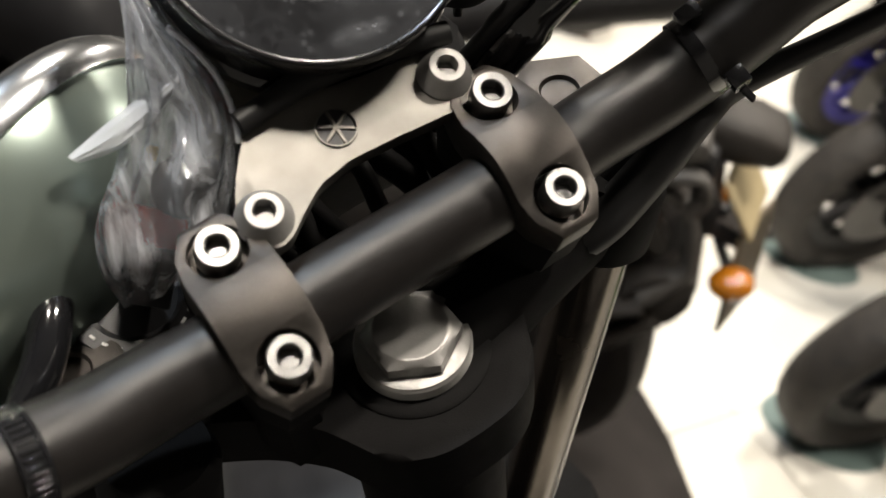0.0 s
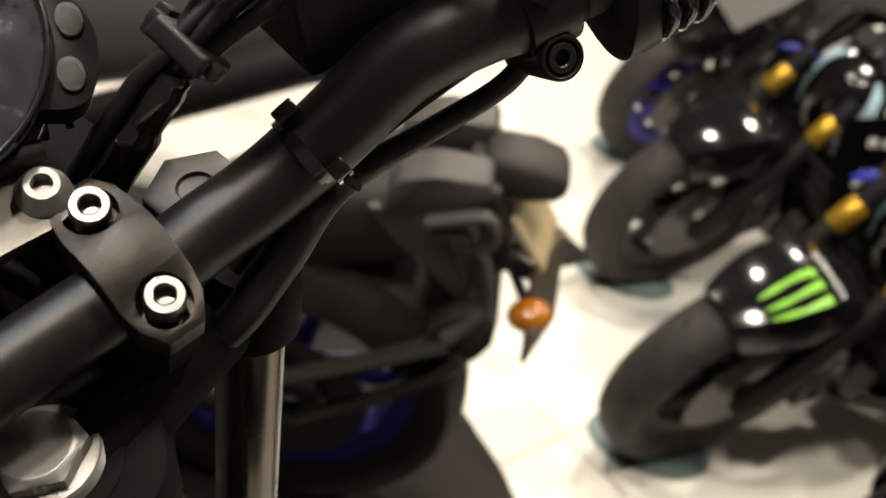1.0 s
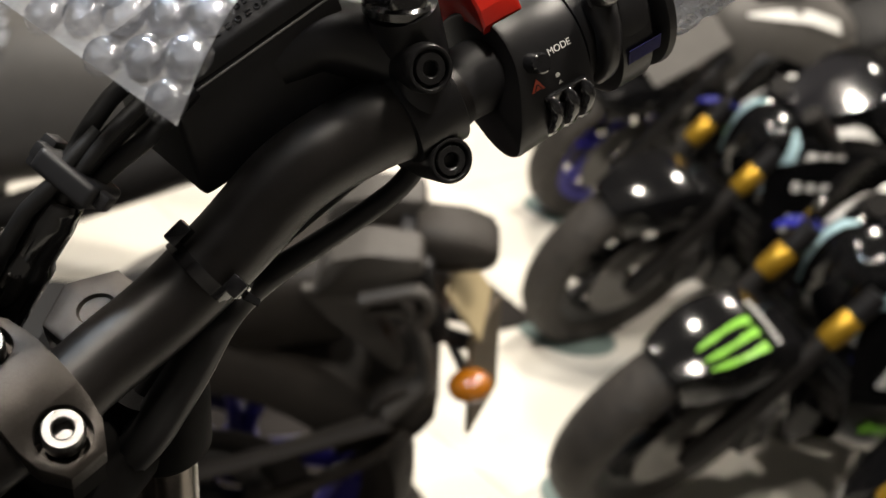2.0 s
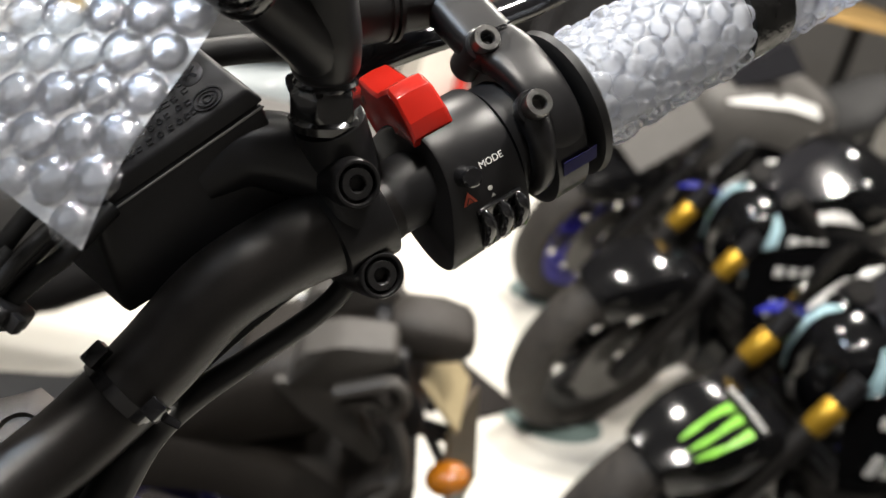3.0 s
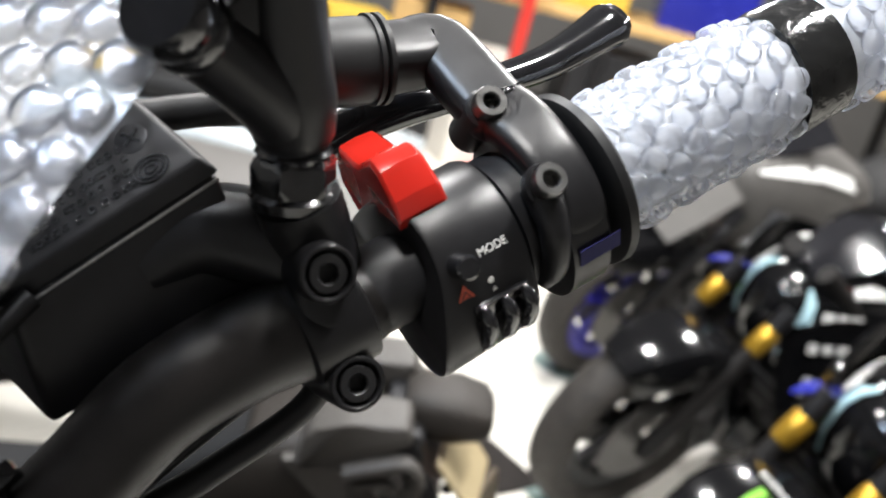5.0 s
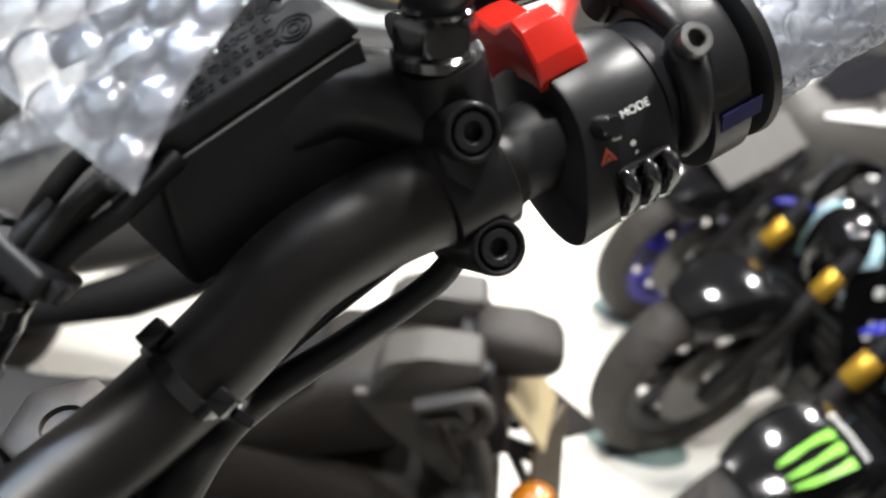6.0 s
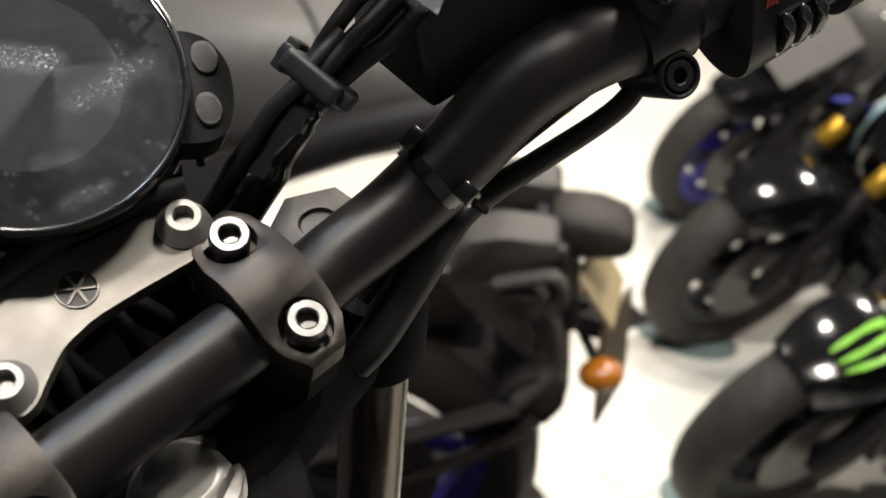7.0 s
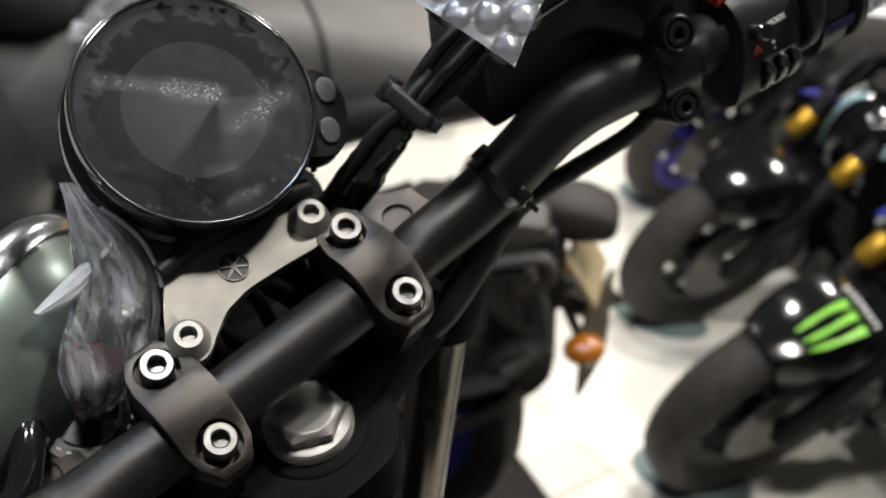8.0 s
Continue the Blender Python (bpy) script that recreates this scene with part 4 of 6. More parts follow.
add_tube(bm, mid, [9.5, 10.2] + [10.4] * 8 + [10.3, 8.8] + [8.7] * 5 + [8.6, 7.8, 7.8, 7.6, 6.0], 28)
bike_part("rubber_sleeve", bm, BLACK_GLOSS, "stepped glossy black sleeve", bundle)
CLIP_M = Matrix.Translation(LINE[30]) @ frame_of((0, 0, 0), LINE[32] - LINE[28]).to_4x4()
bm = B()
add_box(bm, (21, 25, 9), CLIP_M, 2.5, 3)
add_box(bm, (6, 33, 6), CLIP_M @ T(4, 0, 1), 1.2, 2)
add_box(bm, (9, 6, 13), CLIP_M @ T(-2, -15, 0), 1.2, 2)
bike_part("cable_clip", bm, BLACK_PLASTIC, "moulded black cable clip", bundle)
bm = B()
add_tube(bm, smooth_path([(-120, 60, -110), (-98, 52, -52), (-110, 30, -44), (-132, 14, -60), (-150, 0, -110)], 8), 7, 16)
bike_part("clutch_cable", bm, BLACK_GLOSS, "glossy black cable loop")


# loom and frame that fill the dark gap ahead of the bar
random.seed(3)
for k in range(7):
    bm = B()
    x0 = -30 + 12 * k
    add_tube(bm, smooth_path([(x0 - 4, 70, -104), (x0, 62, -66), (x0 + random.uniform(-6, 12), 40, -52 - 3 * (k % 3)), (x0 + random.uniform(0, 16), 16, -58), (x0 + random.uniform(4, 20), -4, -72), (x0 + 14, -12, -104)], 5), random.uniform(3.2, 6), 10)
    bike_part("wiring_loom", bm, BLACK_MATT)
bm = B()
add_prism(bm, rounded([(-70, 60), (-60, 130), (80, 130), (95, 70), (60, 46), (-50, 46)], 8, 3), -120, -78, Matrix(), 4, 2)
bike_part("headlamp_stay", bm, BLACK_MATT, "black headlamp stay")

# tank, frame and front wheel, standing on a low plinth
bm = B()
rings = []
for y, hw, z0, z1 in ((-70, 60, -190, -104), (-100, 100, -230, -88), (-150, 135, -280, -66), (-260, 150, -330, -50), (-400, 130, -330, -80), (-470, 70, -300, -140)):
    rings.append([STEER @ Vector((x, y, z)) for x, z in ellipse(0, (z0 + z1) / 2, hw, (z1 - z0) / 2, 32, 2.5)])
add_loft(bm, rings)
bike_part("fuel_tank", bm, BLACK_SATIN, "dark satin fuel tank")
AXLE = COCKPIT @ (STEER @ Vector((0, 51, -660)))
SIDE = (COCKPIT.to_3x3() @ Vector((1, 0, 0))).normalized()
UPW = (COCKPIT.to_3x3() @ Vector((0, 0.35, 0.937))).normalized()
FWD = UPW.cross(SIDE).normalized()
WHEEL = Matrix.Translation(AXLE - BIKE_BASE) @ Matrix(((FWD.x, SIDE.x, UPW.x, 0), (FWD.y, SIDE.y, UPW.y, 0), (FWD.z, SIDE.z, UPW.z, 0), (0, 0, 0, 1)))

# ---- room ----
FLOOR = material("white_floor_tiles", (0.78, 0.755, 0.69), 0.16, 0, 3, 0.06, rough_spread=0.06)
GROUT = material("grey_grout", (0.3, 0.29, 0.27), 0.8, 0, 30, 0.15)
WALL = material("grey_wall", (0.14, 0.135, 0.13), 0.8, 0, 4, 0.1)
CEIL = material("ceiling_paint", (0.09, 0.09, 0.092), 0.9, 0, 4, 0.05)
bm = B()
add_box(bm, (9, 10, 0.1), T(1.0, 3.0, -0.062))
floor_slab = tagged(to_object("floor", bm, GROUT), "glossy cream-white tiled showroom floor", "floor", kind="structure")
for nm, size, at in (("wall_north", (9.2, 0.15, 3.4), (1, 8.075, 1.65)), ("wall_south", (9.2, 0.15, 3.4), (1, -2.075, 1.65)), ("wall_east", (0.15, 10, 3.4), (5.575, 3, 1.65)), ("wall_west", (0.15, 10, 3.4), (-3.575, 3, 1.65))):
    bm = B()
    add_box(bm, size, T(*at))
    tagged(to_object(nm, bm, WALL), "plain painted grey wall", "wall", kind="structure")
bm = B()
add_box(bm, (9.2, 10.2, 0.1), T(1, 3, CEILING_Z + 0.1))
tagged(to_object("ceiling", bm, CEIL), "plain showroom ceiling", "ceiling", kind="structure")
GLOW = bpy.data.materials.new("lamp_glow")
GLOW.use_nodes = True
GLOW.node_tree.nodes["Principled BSDF"].inputs["Emission Color"].default_value = (1, 0.95, 0.86, 1)
GLOW.node_tree.nodes["Principled BSDF"].inputs["Emission Strength"].default_value = 40
WARM, COOL = (1, 0.935, 0.845), (0.7, 0.84, 1)
for x, y, watts, tint in [(*row, WARM) for row in LAMPS] + [(*row, COOL) for row in COOL_LAMPS]:
    lamp = thing("ceiling_light", (x, y, CEILING_Z), "round white ceiling spotlight" if tint == WARM else "round cool white ceiling spotlight", "light", "ceiling lights")
    bm = B()
    add_lathe(bm, [(0.14, 0.05), (0.14, -0.03), (0.115, -0.03), (0.11, 0.0)], Matrix(), 32)
    part("ring", bm, WHITE_INK, lamp)
    bm = B()
    add_lathe(bm, [(0, 0.004), (0.11, 0.004)], Matrix(), 32)
    part("diffuser", bm, GLOW, lamp)
    light = bpy.data.lights.new("ceiling_lamp", "AREA")
    light.shape, light.size = "DISK", 0.22
    light.energy, light.color = watts, tint
    lo = new("ceiling_lamp", light)
    lo.location = (x, y, CEILING_Z - 0.035)

# ---- background bikes, rough ----
TYRE = material("tyre_rubber", (0.03, 0.0265, 0.0235), 0.7, 0, 40, 0.45, 0.6, 220, Specular_IOR_Level=0.35)
BIKE_BLACK = material("black_lacquer", (0.0045, 0.0045, 0.005), 0.12, 0.0, 60, 0.2, rough_spread=0.03, coat=0.15, Specular_IOR_Level=0.3)
BLUE_PAINT = material("deep_blue_paint", (0.02, 0.025, 0.3), 0.25, 0.2, 40, 0.15, coat=0.5)
BLUE_RIM = material("blue_wheel_paint", (0.034, 0.028, 0.29), 0.3, 0.1, 60, 0.2)
GOLD = material("gold_anodised", (0.42, 0.25, 0.025), 0.35, 0.7, 80, 0.15)
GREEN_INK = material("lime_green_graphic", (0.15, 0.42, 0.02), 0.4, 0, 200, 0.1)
DARK_CAST = material("dark_cast_metal", (0.013, 0.012, 0.0115), 0.5, 0.2, 80, 0.4, 0.3, 300, Specular_IOR_Level=0.25)
DISC_STEEL = material("brake_disc_steel", (0.12, 0.115, 0.11), 0.4, 0.9, 200, 0.2)
SEAT = material("seat_vinyl", (0.013, 0.013, 0.0135), 0.6, 0, 60, 0.25, 0.4, 500, Specular_IOR_Level=0.25)
SMOKE = material("smoked_screen", (0.012, 0.012, 0.014), 0.08, 0, 30, 0.1)
GREY_BODY = material("matte_grey_paint", (0.088, 0.083, 0.078), 0.55, 0.1, 25, 0.12, 0.1, 900)
AMBER = material("amber_lens", (0.32, 0.105, 0.006), 0.18, 0, 150, 0.2, coat=0.5)
PLATE_DARK = material("plate_holder", (0.075, 0.058, 0.036), 0.45, 0.2, 60, 0.25)
PLATE_WHITE = material("plate_edge", (0.33, 0.27, 0.16), 0.4, 0, 60, 0.15)
SILVER = material("dull_silver", (0.45, 0.43, 0.4), 0.4, 0.8, 80, 0.2)
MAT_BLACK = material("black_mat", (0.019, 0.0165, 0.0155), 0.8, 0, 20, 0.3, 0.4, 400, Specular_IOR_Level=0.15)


TAIL_PLASTIC = material("tail_plastic", (0.022, 0.019, 0.0165), 0.5, 0, 120, 0.25, 0.4, 700, Specular_IOR_Level=0.2)


PANEL_GREY = material("panel_plastic", (0.05, 0.046, 0.042), 0.5, 0, 120, 0.2, 0.3, 900, Specular_IOR_Level=0.3)


PALE_BLUE = material("pale_blue_graphic", (0.42, 0.62, 0.68), 0.25, 0, 60, 0.2, coat=0.5)


ORANGE_INK = material("orange_red_graphic", (0.6, 0.1, 0.04), 0.4, 0, 200, 0.1)


def spun(bm, profile, m, seg=56):
    """Turns (r, y) rows round the y axis."""
    return add_lathe(bm, profile, m @ Euler((radians(-90), 0, 0)).to_matrix().to_4x4(), seg)


def tyre_mesh(bm, m, radius, width, rim):
    w = width / 2
    rows = [(rim - 0.006, -w * 0.62), (rim + 0.012, -w * 0.78), (radius - 0.05, -w * 0.99), (radius - 0.028, -w), (radius - 0.014, -w * 0.82), (radius - 0.004, -w * 0.5), (radius, -w * 0.2), (radius, w * 0.2),
            (radius - 0.004, w * 0.5), (radius - 0.014, w * 0.82), (radius - 0.028, w), (radius - 0.05, w * 0.99), (rim + 0.012, w * 0.78), (rim - 0.006, w * 0.62)]
    spun(bm, rows, m, 72)


def tread_grooves(bm, m, radius, width, count=22):
    """Slanting grooves pressed into the crown of a tyre, as thin dark inlays."""
    w = width / 2
    for k in range(count):
        for side in (-1, 1):
            pts = []
            for i in range(5):
                f = i / 4
                y = side * w * (0.12 + 0.62 * f)
                a = 2 * math.pi * (k + 0.5 * (side > 0)) / count + 0.16 * f
                r = radius - 0.001 - 0.016 * (abs(y) / w) ** 2.2
                pts.append(m @ Vector((r * math.cos(a), y, r * math.sin(a))))
            add_tube(bm, pts, [0.0015, 0.0028, 0.003, 0.0028, 0.0012], 5, flat=(1, 0.8))


def rim_mesh(bm, m, rim, width):
    w = width / 2 * 0.62
    spun(bm, [(rim, -w), (rim + 0.004, -w), (rim + 0.004, -w * 0.8), (rim - 0.012, -w * 0.6), (rim - 0.02, 0), (rim - 0.012, w * 0.6), (rim + 0.004, w * 0.8), (rim + 0.004, w), (rim, w), (rim - 0.04, w * 0.5), (rim - 0.044, 0), (rim - 0.04, -w * 0.5), (rim, -w)], m, 56)
    spun(bm, [(0, -w * 0.9), (0.034, -w * 0.9), (0.04, -w * 0.6), (0.04, w * 0.6), (0.034, w * 0.9), (0, w * 0.9)], m, 24)


def spoke_mesh(bm, m, rim, a):
    for d in (-0.16, 0.16):
        p = Vector((0.03 * math.cos(a), 0, 0.03 * math.sin(a)))
        q = Vector(((rim - 0.018) * math.cos(a + d), 0, (rim - 0.018) * math.sin(a + d)))
        add_tube(bm, [m @ p, m @ (p * 0.5 + q * 0.5), m @ q], [0.026, 0.017, 0.02], 10, flat=(1.1, 0.8), hint=(0, 1, 0))


def shell(bm, m, rows, thick=0.004):
    """A bent sheet from rows of points, given thickness."""
    grid = [[m @ Vector(p) for p in row] for row in rows]
    top = [[bm.verts.new(p) for p in row] for row in grid]
    made = []
    for a, b in zip(top, top[1:]):
        for i in range(len(a) - 1):
            made.append(bm.faces.new((a[i], a[i + 1], b[i + 1], b[i])))
    bmesh.ops.recalc_face_normals(bm, faces=made)
    bmesh.ops.solidify(bm, geom=made, thickness=thick)
    return bm


def wheel_set(parent, m, front, radius, width, rim, rim_mat, grooves=True):
    bm = B()
    rim_mesh(bm, m, rim, width)
    wheel = part("front_wheel" if front else "rear_wheel", bm, rim_mat, parent)
    for k in range(5):
        bm = B()
        spoke_mesh(bm, m, rim, 2 * math.pi * k / 5 + 0.3)
        part("spoke", bm, rim_mat, wheel)
    bm = B()
    tyre_mesh(bm, m, radius, width, rim)
    part("tyre", bm, TYRE, wheel, "black road tyre")
    if grooves:
        bm = B()
        tread_grooves(bm, m, radius, width)
        tagged(part("tread", bm, BLACK_RUBBER, wheel), "slanting tread grooves", kind="stuff")
    for side in ((-1, 1) if front else (1,)):
        bm = B()
        y = side * width * 0.5
        spun(bm, [(0.03, y * 0.7), (0.035, y - 0.003), (0.085, y - 0.003), (0.09, y - 0.002), (0.145, y - 0.002), (0.145, y + 0.002), (0.09, y + 0.002), (0.085, y + 0.001), (0.03, y + 0.001)], m, 40)
        part("brake_disc", bm, DISC_STEEL, wheel)
    return wheel


def fender_shell(bm, m, R, half, a0, a1, thick=0.004, n=14, skirt=0.05):
    rows = []
    for i in range(n + 1):
        f = i / n
        a = radians(a0 + (a1 - a0) * f)
        hw = half * (0.5 + 0.5 * min(1, 5 * f + 0.1) ** 0.6)
        row = []
        for k in range(11):
            u = -1 + 2 * k / 10
            y = hw * math.copysign(min(1, abs(u) * 1.35), u) if abs(u) < 0.74 else hw * math.copysign(1.0, u)
            r = R - 0.012 * min(1, (abs(u) / 0.74)) ** 2 - max(0, abs(u) - 0.74) / 0.26 * skirt
            row.append((r * math.cos(a), y, r * math.sin(a)))
        rows.append(row)
    return shell(bm, m, rows, thick)


def ribbon(bm, m, centre, width, out, thick=0.003):
    """A flat strip along a line of points, with a little thickness, facing out."""
    pts = [Vector(p) for p in centre]
    o = Vector(out).normalized()
    lo, hi = [], []
    for i, p in enumerate(pts):
        t = (pts[min(i + 1, len(pts) - 1)] - pts[max(i - 1, 0)]).normalized()
        s_ = o.cross(t).normalized() * (width[i] if hasattr(width, "__len__") else width) / 2
        lo.append([m @ (p - s_), m @ (p + s_)])
        hi.append([m @ (p - s_ + o * thick), m @ (p + s_ + o * thick)])
    rings = [[a[0], a[1], b[1], b[0]] for a, b in zip(lo, hi)]
    add_loft(bm, rings)


def half_shell(profile, side):
    """Rows of a fairing half: (x, y, z) with y times side."""
    return [[(x, y * side, z) for x, y, z in row] for row in profile]


# half width, foot and top of the fairing at each distance behind the front axle
FAIRING = [(-0.26, 0.03, 0.75, 0.83), (-0.29, 0.085, 0.69, 0.88), (-0.36, 0.135, 0.6, 0.92), (-0.48, 0.175, 0.5, 0.96), (-0.64, 0.2, 0.42, 0.95), (-0.82, 0.2, 0.38, 0.9), (-0.98, 0.13, 0.4, 0.82)]


def fairing_skin(x, theta, drop, lift=0.0, power=2.5):
    """A place on the fairing's left skin, theta degrees above the widest line."""
    xs = [r[0] for r in FAIRING][::-1]
    hw, z0, z1 = (float(np.interp(x, xs, [r[k] for r in FAIRING][::-1])) for k in (1, 2, 3))
    c, s_ = math.cos(radians(theta)), math.sin(radians(theta))
    return Vector((x, (hw + lift) * abs(c) ** (2 / power), (z0 + z1) / 2 - drop + ((z1 - z0) / 2 + lift) * math.copysign(abs(s_) ** (2 / power), s_)))


def nose_fairing(bike_, m, drop, paint, label):
    """Closed fairing with screen, dark lamps and, on the black ones, printed blocks on both flanks."""
    bm = B()
    add_loft(bm, [[m @ Vector((x, y, z - drop)) for y, z in ellipse(0, (z0 + z1) / 2, hw, (z1 - z0) / 2, 36, 2.5)] for x, hw, z0, z1 in FAIRING])
    fairing = part("fairing", bm, paint, bike_, label)
    bm = B()
    shell(bm, m @ T(0, 0, -drop), [[(-0.34, -0.05, 0.905), (-0.33, 0, 0.93), (-0.34, 0.05, 0.905)], [(-0.44, -0.09, 0.965), (-0.43, 0, 1.0), (-0.44, 0.09, 0.965)], [(-0.56, -0.1, 1.01), (-0.55, 0, 1.06), (-0.56, 0.1, 1.01)]])
    part("windscreen", bm, SMOKE, bike_, "smoked windscreen")
    if paint is GREY_BODY:
        for side in (-1, 1):
            bm = B()
            pts = [fairing_skin(x, 48, drop, 0.004) for x in (-0.3, -0.4, -0.52, -0.68, -0.85)]
            ribbon(bm, m, [Vector((p.x, p.y * side, p.z)) for p in pts], [0.01, 0.035, 0.045, 0.045, 0.02], (0.2, 0.6 * side, 0.7))
            part("white_stripe", bm, WHITE_INK, fairing, "white stripe along the fairing's shoulder")
            bm = B()
            rows = [[fairing_skin(x, th, drop, 0.012 + 0.014 * noise.noise(Vector((x * 30, th * 0.2, 3)))) for th in (-55, -42, -30, -18, -6, 4)] for x in np.linspace(-0.36, -0.72, 12)]
            shell(bm, m, [[(p.x, p.y * side, p.z) for p in r] for r in rows], 0.001)
            part("film_wrap", bm, BAG_FILM, fairing, "crumpled clear protective film", None, 20)
        return
    for side in (-1, 1):
        flip = lambda p: Vector((p.x, p.y * side, p.z))
        bm = B()
        pts = [flip(fairing_skin(x, t, drop, 0.004)) for x, t in ((-0.32, 62), (-0.315, 40), (-0.31, 15), (-0.305, -12), (-0.31, -40))]
        ribbon(bm, m, pts, [0.008, 0.026, 0.03, 0.022, 0.006], (0.65, 0.7 * side, 0.1))
        part("pale_edge", bm, PALE_BLUE, fairing, "pale blue front edge stripe")
        bm = B()
        pts = [flip(fairing_skin(x, -48, drop, 0.004)) for x in (-0.36, -0.48, -0.6, -0.75)]
        ribbon(bm, m, pts, [0.01, 0.05, 0.055, 0.03], (0.2, 0.8 * side, -0.4))
        part("blue_stripe", bm, BLUE_PAINT, fairing, "deep blue lower stripe")
        for nm, mt, x0, step, n_, t, wd, lab in (("white_block", WHITE_INK, -0.345, 0.042, 6, 22, 0.055, "white letter-sized block"), ("green_block", GREEN_INK, -0.345, 0.032, 6, -8, 0.024, "green letter-sized block"),
                                                 ("white_block", WHITE_INK, -0.43, 0.028, 6, 52, 0.032, "white letter-sized block"), ("red_block", ORANGE_INK, -0.395, 0.03, 1, 52, 0.034, "orange-red block")):
            for k in range(n_):
                a_, b_ = (flip(fairing_skin(x0 - step * (k + f), t, drop, 0.004)) for f in (0, 0.68))
                nrm = Vector((0.3, math.cos(radians(t)) * side, math.sin(radians(t))))
                bm = B()
                ribbon(bm, m, [a_, b_], wd * (0.85 + 0.1 * ((k * 7) % 3)), nrm)
                part(nm, bm, mt, fairing, lab)
        bm = B()
        add_lathe(bm, [(0, 0.004), (0.022, 0.003), (0.03, 0), (0.028, -0.01), (0, -0.02)], m @ T(-0.285, 0.05 * side, 0.8 - drop) @ pose(0, 0, 0, 0, 70, 25 * side), 20)
        part("headlamp", bm, SMOKE, bike_, "dark headlamp")


FLANK = [[(-0.2, 0.1, 0.7), (-0.3, 0.17, 0.78), (-0.5, 0.23, 0.8), (-0.72, 0.22, 0.76)],
         [(-0.22, 0.13, 0.6), (-0.34, 0.21, 0.62), (-0.52, 0.25, 0.62), (-0.74, 0.23, 0.6)],
         [(-0.27, 0.18, 0.47), (-0.38, 0.23, 0.46), (-0.55, 0.25, 0.46), (-0.74, 0.22, 0.46)],
         [(-0.34, 0.18, 0.34), (-0.44, 0.22, 0.32), (-0.58, 0.22, 0.3), (-0.72, 0.19, 0.32)],
         [(-0.42, 0.1, 0.24), (-0.5, 0.12, 0.22), (-0.6, 0.12, 0.22), (-0.7, 0.1, 0.24)]]


def side_fairing(bike_, m):
    """Curved lower flanks of a faired bike, with printed blocks."""
    for side in (-1, 1):
        rows = [smooth_path(row, 4) for row in half_shell(FLANK, side)]
        rows = [list(c) for c in zip(*[smooth_path(c, 4) for c in zip(*rows)])]
        bm = B()
        shell(bm, m, rows)
        panel = part("side_fairing", bm, BIKE_BLACK, bike_, "glossy black side fairing")
        for nm, mt, i, half_, wd, lab in (("white_block", WHITE_INK, 5, 0.4, 0.05, "white letter-sized block"), ("green_block", GREEN_INK, 9, 0.3, 0.03, "green letter-sized block"), ("white_block", WHITE_INK, 2, 0.25, 0.024, "white letter-sized block")):
            for j in range(2, 9 if side > 0 else 2):
                a = rows[i][j]
                b = a.lerp(rows[i][j + 1], 0.62)
                n = (rows[i][j + 1] - rows[i][j - 1]).cross(rows[i + 1][j] - rows[i - 1][j]).normalized()
                n = n if n.y * side > 0 else -n
                bm = B()
                ribbon(bm, m, [a + n * 0.003, b + n * 0.003], wd * (0.85 + 0.1 * ((j * 7) % 3)), n)
                part(nm, bm, mt, panel, lab)


SPORT_GROUP = "sport motorcycles parked in a row"


